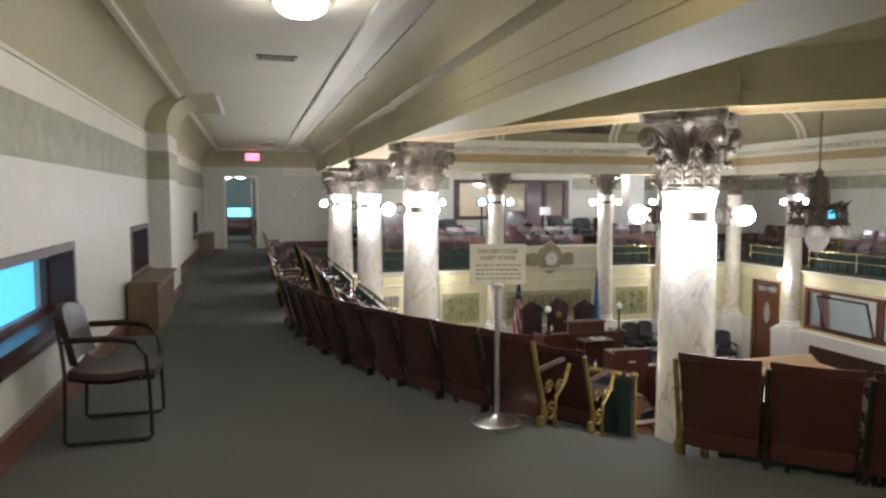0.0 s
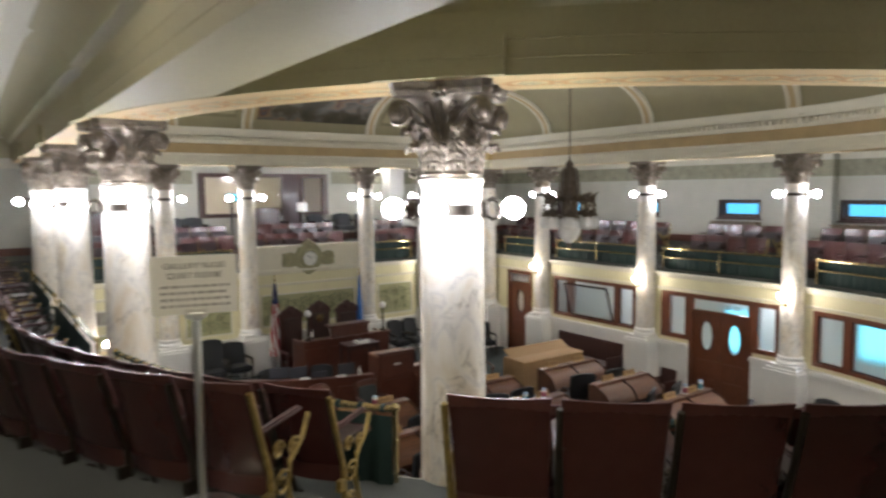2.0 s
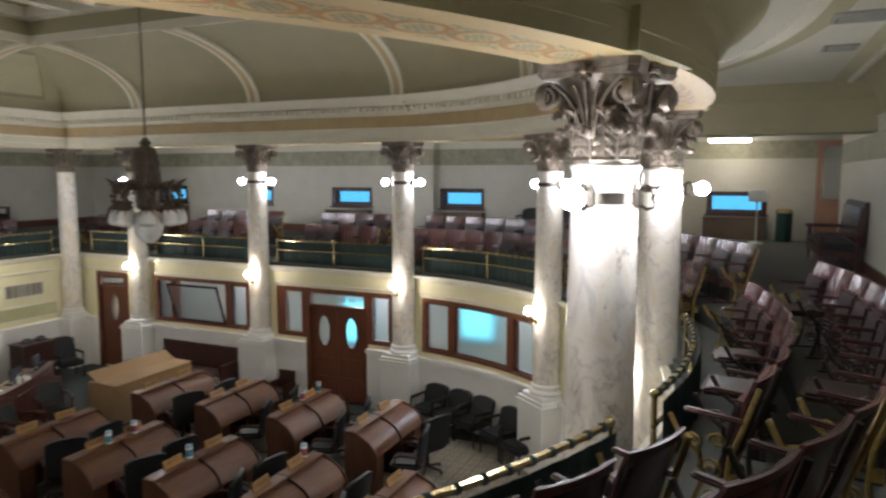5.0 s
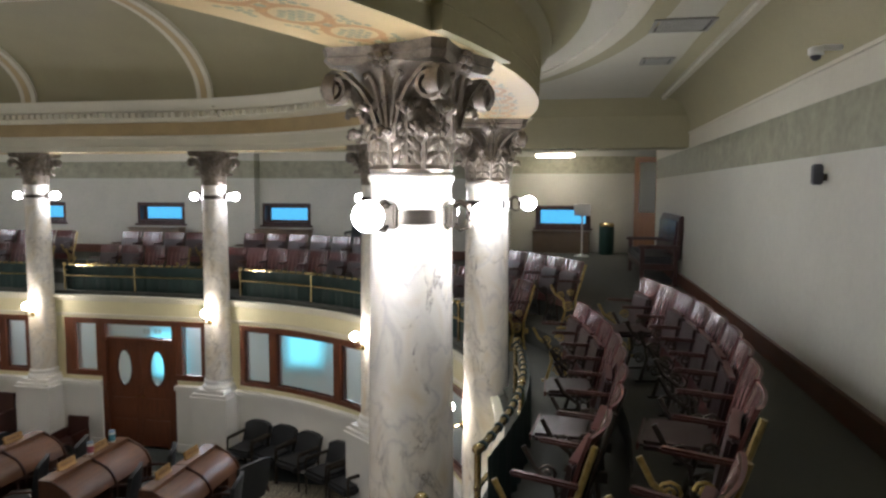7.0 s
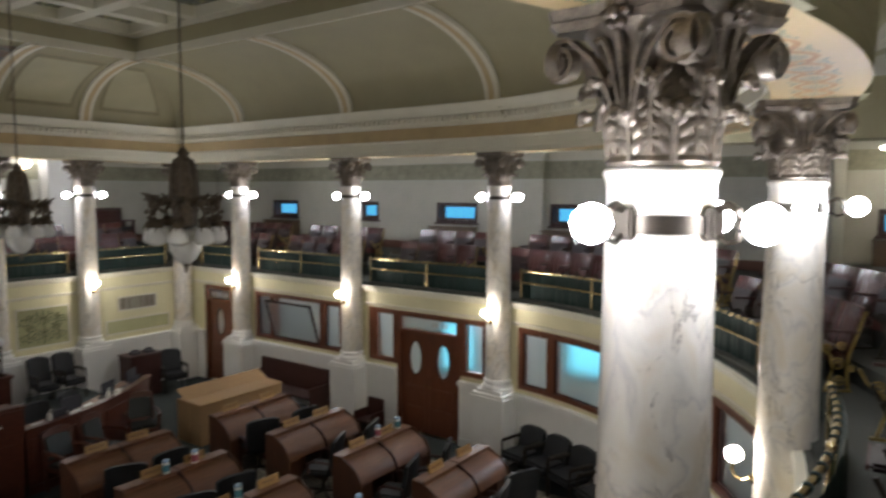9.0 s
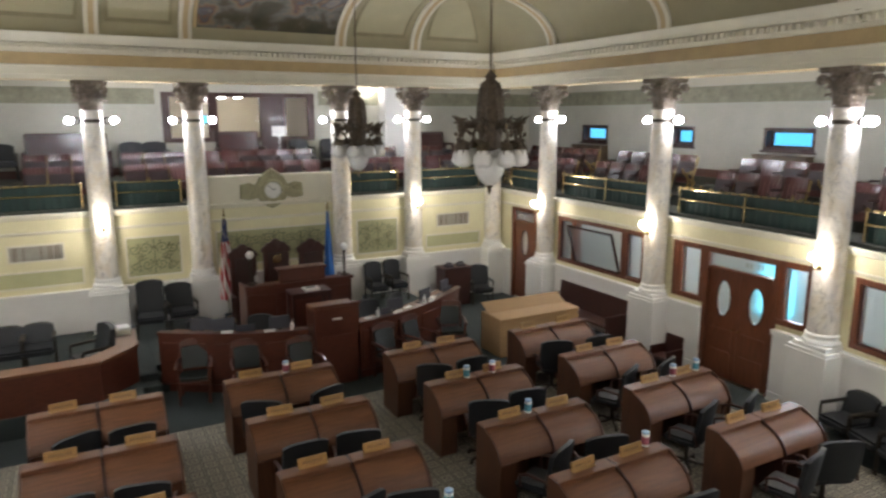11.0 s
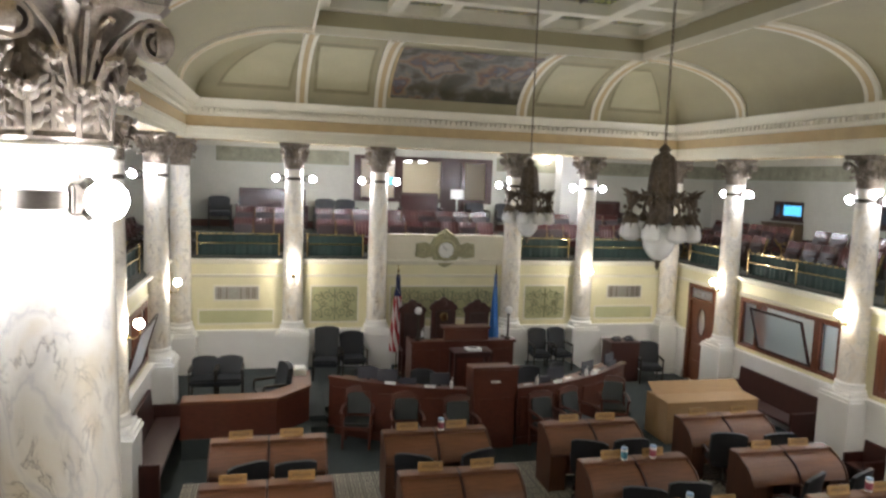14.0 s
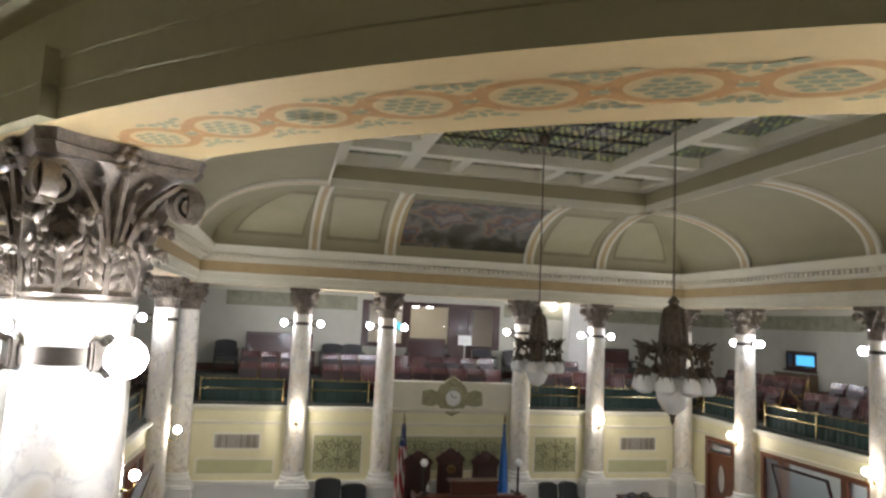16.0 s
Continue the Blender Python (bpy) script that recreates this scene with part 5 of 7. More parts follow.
def framed_panel(name, x0, x1, z0, z1, mat, label, scroll=False, louver=False):
    g = empty(name, pose((x0 + x1) / 2, FY + 0.117, z0), label=label, category=name.replace("_", " "))
    w, h = (x1 - x0) / 2, z1 - z0
    bm = bmesh.new()
    for a in ((-w, w, h - 0.04, h), (-w, w, 0, 0.04), (-w, -w + 0.04, 0.04, h - 0.04), (w - 0.04, w, 0.04, h - 0.04)):
        box(bm, a[0], a[1], -0.02, 0, a[2], a[3])
    part("frame", bm, CREAM, g, smooth=False)
    part("field", B(-w + 0.04, w - 0.04, -0.006, 0, 0.04, h - 0.04), mat, g, smooth=False)
    if scroll:
        # mirrored scrolls that grow from a stem in the middle
        bm = bmesh.new()
        n = max(1, round((2 * w) / 1.1))
        hw = (w - 0.06) / n
        for k in range(n):
            c = -w + 0.06 + hw * (2 * k + 1)
            tube(bm, [(c, -0.010, 0.07), (c + 0.012, -0.012, h * 0.5), (c, -0.010, h - 0.08)], 0.013, 5)
            for sg in (-1, 1):
                for fx, fz, r, turn in ((0.30, 0.30, 0.13, 1), (0.34, 0.70, 0.14, -1), (0.74, 0.25, 0.11, -1), (0.76, 0.68, 0.13, 1), (0.55, 0.48, 0.08, 1)):
                    x, z = c + sg * fx * hw, h * fz
                    tube(bm, [(x + sg * r * (1 - q / 20) * math.cos(q * 0.55 + 2), -0.010, z + turn * r * (1 - q / 20) * math.sin(q * 0.55 + 2)) for q in range(18)], 0.014, 5)
                    for q in range(4):
                        a = q * 1.7 + fx * 9
                        ball(bm, (x + sg * r * 1.12 * math.cos(a), -0.008, z + r * 1.12 * math.sin(a)), 0.022, 1, 1)
        part("scrollwork", bm, SCROLL, g, "raised sage green scrolls")
    if louver:
        n = round((2 * w - 0.1) / 0.045)
        for i in range(n):
            x = -w + 0.05 + (2 * w - 0.1) * (i + 0.5) / n
            part("louvre", B(x - 0.012, x + 0.012, -0.022, -0.008, 0.045, h - 0.045, bevel=0.003), SLATBROWN if (i * 7 // 4) % 5 in (1, 3) else GRILLE, g, smooth=False)


GRILLE = material("painted_grille", (0.40, 0.38, 0.32), 0.5, scale=8, vary=0.1, fine=60)
SLATBROWN = material("brown_painted_slat", (0.24, 0.19, 0.14), 0.5, scale=8, vary=0.1, fine=60)
SCROLL = material("scroll_green_paint", (0.20, 0.22, 0.11), 0.6, scale=10, vary=0.2, fine=60)
CLOCKPAINT = material("clock_olive_paint", (0.36, 0.34, 0.19), 0.55, scale=10, vary=0.2, fine=60)
PANELBACK = material("panel_back_paint", (0.42, 0.41, 0.22), 0.6, scale=4, vary=0.1, fine=40)
for s in (-1, 1):
    a = sorted((CX + s * 4.45, CX + s * 5.5))
    framed_panel("air_grille", a[0], a[1], -1.50, -1.12, GRILLE, "painted vertical-slat air grille in the wall", louver=True)
    a = sorted((CX + s * 4.12, CX + s * 5.85))
    framed_panel("wall_panel", a[0], a[1], -2.06, -1.68, GREENISH, "plain green painted panel in a cream frame")
    a = sorted((CX + s * 2.12, CX + s * 3.30))
    framed_panel("ornament_panel", a[0], a[1], -2.05, -1.12, PANELBACK, "green scrollwork plaster panel in a frame", scroll=True)
framed_panel("ornament_panel", CX - 1.38, CX + 1.38, -2.0, -1.13, PANELBACK, "wide green scrollwork panel behind the rostrum", scroll=True)

clock = empty("wall_clock", pose(CX, FY + 0.117, -0.24) @ Matrix.Diagonal((1.12, 1, 1.12, 1)), label="round clock in an ornate olive plaster surround", category="clock")
bm = bmesh.new()
outline = [(-0.70, -0.16), (-0.68, 0.14), (-0.5, 0.18), (-0.36, 0.12), (-0.26, 0.30), (0, 0.48), (0.26, 0.30), (0.36, 0.12), (0.5, 0.18), (0.68, 0.14), (0.70, -0.16), (0.5, -0.2), (0.32, -0.16), (0.22, -0.3), (0, -0.40), (-0.22, -0.3), (-0.32, -0.16), (-0.5, -0.2)]
a = [bm.verts.new((x, 0, z)) for x, z in outline]
b = [bm.verts.new((x * 0.93, -0.06, z * 0.93)) for x, z in outline]
for k in range(len(a)):
    bm.faces.new((a[k], a[(k + 1) % len(a)], b[(k + 1) % len(a)], b[k]))
bm.faces.new(b)
part("surround", bm, CLOCKPAINT, clock, smooth=False)
for x, z, r in ((-0.52, 0, 0.12), (0.52, 0, 0.12), (0, 0.34, 0.08), (-0.30, 0.06, 0.07), (0.30, 0.06, 0.07)):
    part("carved_scroll", tube(bmesh.new(), [(x + r * (1 - k / 18) * math.cos(k * 0.6), -0.065, z + r * (1 - k / 18) * math.sin(k * 0.6)) for k in range(16)], 0.02, 6), CLOCKPAINT, clock)
part("bezel", lathe(bmesh.new(), [(0.17, 0), (0.235, 0.01), (0.24, 0.04), (0.2, 0.06), (0.17, 0.05)], 32, pose(0, -0.06, 0, 90)), CLOCKPAINT, clock)
part("dial", lathe(bmesh.new(), [(0.001, 0.052), (0.17, 0.052), (0.17, 0.03)], 32, pose(0, -0.06, 0, 90)), PAPER, clock, "white clock dial")
for nm, l, ang in (("hour_hand", 0.08, 60), ("minute_hand", 0.13, -40)):
    part(nm, B(-0.006, 0.006, -0.121, -0.117, 0, l, pose(0, 0, 0, 0, ang, 0)), INK, clock, smooth=False)
bm = bmesh.new()
for k in range(12):
    box(bm, -0.005, 0.005, -0.118, -0.115, 0.135, 0.158, pose(0, 0, 0, 0, 30 * k, 0))
part("hour_marks", bm, INK, clock, smooth=False)

# ---- chandeliers ----


def chandelier():
    c = empty("chandelier", label="dark bronze chandelier with unlit opal glass shades", category="chandelier", group="chamber chandeliers")
    bm = lathe(bmesh.new(), [(0.02, 2.03), (0.05, 2.0), (0.09, 1.96), (0.06, 1.93), (0.10, 1.90), (0.125, 1.87), (0.145, 1.78), (0.165, 1.6), (0.182, 1.42), (0.195, 1.40), (0.185, 1.36), (0.17, 1.2), (0.16, 1.1), (0.05, 1.07)], 8)
    part("body", bm, BRONZE, c, smooth=False)
    bm = bmesh.new()
    for k in range(8):
        a = 2 * math.pi * k / 8
        tube(bm, [(r * math.cos(a), r * math.sin(a), z) for r, z in ((0.12, 1.89), (0.155, 1.8), (0.185, 1.6), (0.197, 1.42))], 0.014, 5)
    part("body_ribs", bm, BRONZE, c)
    for k in range(8):
        a = 2 * math.pi * k / 8
        q = pose(0, 0, 0, 0, 0, math.degrees(a))
        bm = tube(bmesh.new(), [q @ Vector(v) for v in ((0.16, 0, 1.34), (0.28, 0, 1.39), (0.38, 0, 1.36), (0.44, 0, 1.29), (0.45, 0, 1.2), (0.43, 0, 1.13))], 0.024, 6)
        leaf = bmesh.new()
        for dx, dy, dz, r in ((0.44, 0.05, 1.36, 0.05), (0.46, -0.05, 1.33, 0.05), (0.49, 0.03, 1.27, 0.045), (0.48, -0.04, 1.2, 0.045), (0.40, 0.06, 1.16, 0.04), (0.33, -0.03, 1.30, 0.035)):
            ball(leaf, q @ Vector((dx, dy, dz)), r * 0.75, 1)
        tube(bm, [q @ Vector((0.40 + 0.05 * (1 - t / 12) * math.cos(t * 0.7), 0, 1.42 + 0.05 * (1 - t / 12) * math.sin(t * 0.7))) for t in range(10)], 0.013, 5)
        for t in range(4):
            ball(leaf, q @ Vector((0.24 + 0.07 * t, 0.035 * (-1) ** t, 1.41 - 0.012 * t)), 0.045, 1)
        for y0, ya, z0, reach, rise in ((0.0, 0.0, 1.37, 0.19, 0.13), (0.04, 0.09, 1.35, 0.13, 0.07), (-0.04, -0.09, 1.35, 0.13, 0.07), (0.04, 0.05, 1.17, 0.12, -0.13), (-0.04, -0.05, 1.17, 0.12, -0.13), (0.0, 0.0, 1.16, 0.18, -0.10)):
            pts = [q @ Vector((0.38 + reach * t, y0 + ya * t * t, z0 + rise * (t ** 1.6) + 0.03 * math.sin(math.pi * t))) for t in (0, 0.25, 0.5, 0.75, 1.0)]
            tube(leaf, pts, 0.02, 5, [0.022, 0.03, 0.026, 0.016, 0.003])
        arm = part("arm", bm, BRONZE, c)
        part("leafwork", leaf, BRONZE, arm, "cast bronze leaves", kind="stuff")
        part("shade_holder", lathe(bmesh.new(), [(0.02, 1.16), (0.05, 1.15), (0.085, 1.11), (0.09, 1.09), (0.07, 1.10)], 10, Matrix.Translation(q @ Vector((0.43, 0, 0)))), BRONZE, arm)
        part("shade", lathe(bmesh.new(), [(0.05, 1.115), (0.085, 1.085), (0.112, 1.03), (0.128, 0.965), (0.126, 0.93), (0.10, 0.90), (0.05, 0.885), (0.005, 0.88)], 14, Matrix.Translation(q @ Vector((0.43, 0, 0)))), OPAL, arm, "unlit opal glass shade")
    part("bowl", lathe(bmesh.new(), [(0.15, 1.06), (0.222, 1.0), (0.228, 0.91), (0.20, 0.79), (0.14, 0.70), (0.07, 0.65), (0.01, 0.64)], 24), OPAL, c, "large opal glass bowl")
    part("finial", lathe(bmesh.new(), [(0.03, 0.66), (0.055, 0.64), (0.025, 0.60), (0.032, 0.58), (0.004, 0.52)], 10), BRONZE, c)
    bm = bmesh.new()
    z = 2.02
    k = 0
    while z < 4.98:
        q = pose(0, 0, z + 0.035, 0, 0, 90 * (k % 2))
        tube(bm, [q @ Vector((0.017 * math.cos(2 * math.pi * t / 10), 0, 0.04 * math.sin(2 * math.pi * t / 10))) for t in range(11)], 0.0065, 5)
        z += 0.062
        k += 1
    part("chain", bm, BRONZE, c)
    part("ceiling_rose", lathe(bmesh.new(), [(0.02, 4.96), (0.08, 4.99), (0.12, 5.05), (0.14, 5.09), (0.14, 5.22)], 12), BRONZE, c)
    return c


SLIM = Matrix.Diagonal((0.80, 0.80, 0.925, 1))
spread(chandelier(), [pose(CX + 0.08, 8.5, 0.11) @ SLIM, pose(CX - 0.02, 12.35, 0.02, 0, 0, 11) @ SLIM])

# ---- desks ----


def desk_half(bm, x0, x1):
    prof = [(0.0, FZ + 0.97), (-0.17, FZ + 0.965), (-0.175, FZ + 0.93), (-0.20, FZ + 0.925), (-0.30, FZ + 0.90), (-0.40, FZ + 0.85), (-0.48, FZ + 0.78), (-0.53, FZ + 0.69), (-0.55, FZ + 0.62), (-0.52, FZ + 0.60), (0.0, FZ + 0.60)]
    a = [bm.verts.new((x0, y, z)) for y, z in prof]
    b = [bm.verts.new((x1, y, z)) for y, z in prof]
    for k in range(len(prof)):
        bm.faces.new((a[k], a[(k + 1) % len(prof)], b[(k + 1) % len(prof)], b[k]))
    bm.faces.new(a[::-1])
    bm.faces.new(b)
    return bm


def desk():
    g = empty("double_desk", label="polished brown double roll-top desk on the chamber floor", category="desk", group="member desks")
    for s in (-1, 1):
        x0, x1 = sorted((s * 0.018, s * 0.83))
        part("roll_top", desk_half(bmesh.new(), x0, x1), DESK, g, "glossy curved roll top")
        part("ledge", B(x0, x1, -0.19, 0.015, FZ + 0.972, FZ + 0.992, bevel=0.006), DESK, g)
    for x in (-0.85, -0.012, 0.832):
        bm = bmesh.new()
        prof = [(0.012, FZ + 0.0), (0.012, FZ + 0.985), (-0.18, FZ + 0.985), (-0.31, FZ + 0.92), (-0.43, FZ + 0.86), (-0.52, FZ + 0.77), (-0.575, FZ + 0.66), (-0.58, FZ + 0.60), (-0.56, FZ)]
        a = [bm.verts.new((x, y, z)) for y, z in prof]
        b = [bm.verts.new((x + 0.022, y, z)) for y, z in prof]
        for k in range(len(prof)):
            bm.faces.new((a[k], a[(k + 1) % len(prof)], b[(k + 1) % len(prof)], b[k]))
        bm.faces.new(a[::-1])
        bm.faces.new(b)
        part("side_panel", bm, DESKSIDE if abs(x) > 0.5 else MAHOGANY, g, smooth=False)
    part("modesty_panel", B(-0.825, 0.825, -0.03, 0.0, FZ + 0.04, FZ + 0.6), DESK, g, smooth=False)
    for s in (-1, 1):
        x0, x1 = sorted((s * 0.55, s * 0.825))
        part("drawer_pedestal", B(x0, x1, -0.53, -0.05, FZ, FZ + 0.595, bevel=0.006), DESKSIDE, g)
    return g


DX, DY = (4.18, 6.75, 9.42, 11.98), (12.09, 10.56, 9.0, 7.46)
slots = [(x, y) for x in DX for y in DY]
slots += [(x, 5.95) for x in (6.75, 9.42)]
spread(desk(), [pose(x, y, 0) for x, y in slots])


def name_plate():
    g = empty("name_plate", label="blond wooden name plate standing on a desk", category="name plate", group="desk name plates")
    part("plate", B(-0.175, 0.175, -0.012, 0.012, 0, 0.115, pose(0, 0, 0, -12), 0.004), PLAQUE, g)
    part("foot", B(-0.17, 0.17, -0.03, 0.03, 0, 0.012), PLAQUE, g, smooth=False)
    bm = bmesh.new()
    for i in range(7):
        box(bm, -0.12 + i * 0.035, -0.097 + i * 0.035, -0.0145, -0.0125, 0.04, 0.075, pose(0, 0, 0, -12))
    part("lettering", bm, LETTER, g, "small dark letters", smooth=False)
    return g


TOPZ = FZ + 0.994
rnd = random.Random(8)
spread(name_plate(), [pose(x + s * 0.38 + rnd.uniform(-0.06, 0.06), y - 0.06, TOPZ, 0, 0, rnd.uniform(-4, 4)) for x, y in slots for s in (-1, 1)])


def canister(colour, label):
    g = empty("wipe_canister", label=label, category="canister", group="wipe canisters")
    part("can", lathe(bmesh.new(), [(0.045, 0), (0.048, 0.01), (0.048, 0.15), (0.044, 0.16)], 16), PAPER, g, "white plastic can")
    part("wrapper", lathe(bmesh.new(), [(0.0485, 0.025), (0.0495, 0.03), (0.0495, 0.12), (0.0485, 0.125)], 16), colour, g, "printed paper wrapper")
    part("lid", lathe(bmesh.new(), [(0.047, 0.16), (0.049, 0.165), (0.047, 0.185), (0.02, 0.195)], 16), LIDBLUE, g, "pale blue lid")
    return g


LIDBLUE = material("pale_blue_plastic", (0.30, 0.45, 0.62), 0.4, vary=0.05)
WRAPRED = material("red_blue_wrapper", (0.42, 0.10, 0.14), 0.5, scale=30, vary=0.3, fine=60)
WRAPTEAL = material("teal_wrapper", (0.10, 0.34, 0.42), 0.5, scale=30, vary=0.3, fine=60)
spread(canister(WRAPRED, "red wrapped white wipe canister on a desk"), [pose(x, y, TOPZ) for x, y in ((4.16, 8.94), (9.72, 10.43), (12.1, 8.95), (10.05, 7.47), (6.85, 11.97))])
spread(canister(WRAPTEAL, "teal wrapped white wipe canister on a desk"), [pose(x, y, TOPZ) for x, y in ((9.25, 10.43), (9.35, 8.94), (12.6, 8.95), (7.3, 7.47))])


def swivel_chair(high=0.0, arms=True, wide=0.48, name="swivel_chair", label="black leather swivel chair with wooden arms at a desk", mat=None, grp="member chairs"):
    mat = mat or BLACK
    g = empty(name, label=label, category="chair", group=grp)
    part("seat", B(-0.25, 0.25, -0.24, 0.26, 0.42, 0.52, bevel=0.035), mat, g)
    part("backrest", seat_shape(bmesh.new(), wide, 0.50, 0.93 + high, 0.08, 0.05, 0.06, 0.03, -0.27), mat, g)
    if arms:
        for s in (-1, 1):
            part("armrest", tube(bmesh.new(), [(s * 0.27, -0.24, 0.48), (s * 0.285, -0.2, 0.66), (s * 0.285, 0.05, 0.68), (s * 0.285, 0.16, 0.64), (s * 0.27, 0.15, 0.48)], 0.022, 7), MAHOGANY, g, "curved wooden arm")
    part("pillar", tube(bmesh.new(), [(0, 0, 0.08), (0, 0, 0.43)], 0.03, 10), IRON, g)
    for k in range(5):
        a = 2 * math.pi * k / 5
        bm = tube(bmesh.new(), [(0, 0, 0.10), (0.28 * math.cos(a), 0.28 * math.sin(a), 0.065)], 0.02, 6)
        ball(bm, (0.28 * math.cos(a), 0.28 * math.sin(a), 0.03), 0.03, 1)
        part("foot", bm, IRON, g)
    return g


rnd = random.Random(11)
spread(swivel_chair(0.13, True, 0.57), [pose(x + s * 0.36 + rnd.uniform(-0.09, 0.09), y - 0.86 + rnd.uniform(-0.08, 0.1), FZ, 0, 0, rnd.uniform(-28, 28)) for x, y in slots for s in (-1, 1)])

# patterned carpet of the desk area
def tile_carpet():
    m, nt, b = shader("patterned_carpet")
    tc = nt.nodes.new("ShaderNodeTexCoord")
    mp = nt.nodes.new("ShaderNodeMapping")
    mp.inputs["Scale"].default_value = (4.6, 4.6, 1)
    nt.links.new(tc.outputs["Object"], mp.inputs[0])
    fr = nt.nodes.new("ShaderNodeVectorMath")
    fr.operation = "FRACTION"
    nt.links.new(mp.outputs[0], fr.inputs[0])
    su = nt.nodes.new("ShaderNodeVectorMath")
    su.operation = "SUBTRACT"
    su.inputs[1].default_value = (0.5, 0.5, 0)
    nt.links.new(fr.outputs[0], su.inputs[0])
    ab = nt.nodes.new("ShaderNodeVectorMath")
    ab.operation = "ABSOLUTE"
    nt.links.new(su.outputs[0], ab.inputs[0])
    sx = nt.nodes.new("ShaderNodeSeparateXYZ")
    nt.links.new(ab.outputs[0], sx.inputs[0])
    mxn = nt.nodes.new("ShaderNodeMath")
    mxn.operation = "MAXIMUM"
    nt.links.new(sx.outputs[0], mxn.inputs[0])
    nt.links.new(sx.outputs[1], mxn.inputs[1])
    r = nt.nodes.new("ShaderNodeValToRGB")
    r.color_ramp.interpolation = "CONSTANT"
    e = r.color_ramp.elements
    e[0].position, e[0].color = 0.0, (0.27, 0.245, 0.185, 1)
    e[1].position, e[1].color = 0.45, (0.24, 0.215, 0.165, 1)
    for p, c in ((0.13, (0.085, 0.082, 0.068, 1)), (0.20, (0.29, 0.26, 0.20, 1)), (0.37, (0.10, 0.094, 0.078, 1))):
        q = e.new(p)
        q.color = c
    nt.links.new(mxn.outputs[0], r.inputs[0])
    nt.links.new(r.outputs[0], b.inputs["Base Color"])
    b.inputs["Roughness"].default_value = 0.95
    n = nt.nodes.new("ShaderNodeTexNoise")
    n.inputs["Scale"].default_value = 220
    bp = nt.nodes.new("ShaderNodeBump")
    bp.inputs["Strength"].default_value = 0.4
    nt.links.new(n.outputs[0], bp.inputs["Height"])
    nt.links.new(bp.outputs[0], b.inputs["Normal"])
    return m


part("carpet_inlay", B(2.85, 13.79, 3.6, 12.74, FZ + 0.001, FZ + 0.012), tile_carpet(), kind="structure", category="carpet", label="tan and green patterned carpet under the desks", smooth=False)

CHERRY = material("dark_cherry_wood", (0.105, 0.029, 0.015), 0.33, scale=5, vary=0.25, fine=40, bump=0.04, stretch=(1.5, 1.5, 6), coat=0.3)
# ---- rostrum ----
DAIS = FZ + 0.36
bm = bmesh.new()
for k, (y, z) in enumerate(((14.6, FZ + 0.12), (14.85, FZ + 0.24), (15.1, DAIS))):
    box(bm, CX - 3.1 + 0.0 * k, CX + 3.4, y, FY + 0.05, FZ, z)
box(bm, 2.70, 4.90, 13.70, FY + 0.05, FZ, DAIS - 0.002)
for k in range(3):
    box(bm, 4.902, CX - 3.102, 14.05 + 0.3 * k, FY + 0.05, FZ, FZ + 0.118 * (k + 1))
box(bm, CX - R + 0.1, 2.698, 14.85, FY + 0.05, FZ, DAIS - 0.003)
part("dais", bm, TEAL, kind="structure", category="platform", label="carpeted stepped rostrum platform", smooth=False)


def curved_desk(x0, x1, name, label):
    """A section of the bowed clerks' desk with a panelled front."""
    g = empty(name, label=label, category="desk", group="clerk desks")
    f = lambda x, o: Vector((x - o * 2 * 0.127 * (x - CX) / math.hypot(1, 0.254 * (x - CX)), 13.5 + 0.127 * (x - CX) ** 2 + o / math.hypot(1, 0.254 * (x - CX)), 0))
    n = max(2, round(abs(x1 - x0) / 0.25))

    def strip(o0, o1, z0, z1, a=x0, b=x1):
        bm = bmesh.new()
        rows = []
        for i in range(n + 1):
            x = a + (b - a) * i / n
            rows.append([bm.verts.new(f(x, o) + Vector((0, 0, z))) for o, z in ((o0, z0), (o1, z0), (o1, z1), (o0, z1))])
        for p, q in zip(rows, rows[1:]):
            for k in range(4):
                bm.faces.new((p[k], p[(k + 1) % 4], q[(k + 1) % 4], q[k]))
        bm.faces.new(rows[0][::-1])
        bm.faces.new(rows[-1])
        return bm
    part("front_panel", strip(0.03, 0.07, FZ, -2.40), CHERRY, g)
    part("plinth", strip(0.0, 0.03, FZ, FZ + 0.14), CHERRY, g)
    part("cap_rail", strip(-0.02, 0.12, -2.40, -2.35), CHERRY, g)
    part("worktop", strip(0.121, 0.60, -2.52, -2.48), DESK, g)
    part("back_panel", strip(0.5, 0.53, FZ, -2.52), CHERRY, g)
    m = max(2, round(abs(x1 - x0) / 0.8))
    for k in range(m):
        a, b = x0 + (x1 - x0) * (k + 0.08) / m, x0 + (x1 - x0) * (k + 0.92) / m
        part("raised_panel", strip(0.012, 0.03, FZ + 0.24, -2.55, a, b), CHERRY, g)


curved_desk(5.25, 7.72, "clerk_desk", "bowed mahogany clerks' desk with panelled front")
curved_desk(8.72, 11.75, "clerk_desk", "bowed mahogany clerks' desk with panelled front")
lec = empty("lectern", pose(8.22, 13.42, 0), label="tall mahogany lectern between the clerks' desks", category="lectern")
part("front_panel", B(-0.40, 0.40, 0.0, 0.05, FZ, -1.98, bevel=0.01), CHERRY, lec)
part("raised_panel", B(-0.3, 0.3, -0.015, 0.0, FZ + 0.2, -2.5, bevel=0.006), CHERRY, lec)
part("header", B(-0.43, 0.43, -0.03, 0.02, -2.42, -1.95, bevel=0.01), CHERRY, lec)
part("cap", B(-0.45, 0.45, -0.05, 0.1, -1.95, -1.90, bevel=0.01), CHERRY, lec)
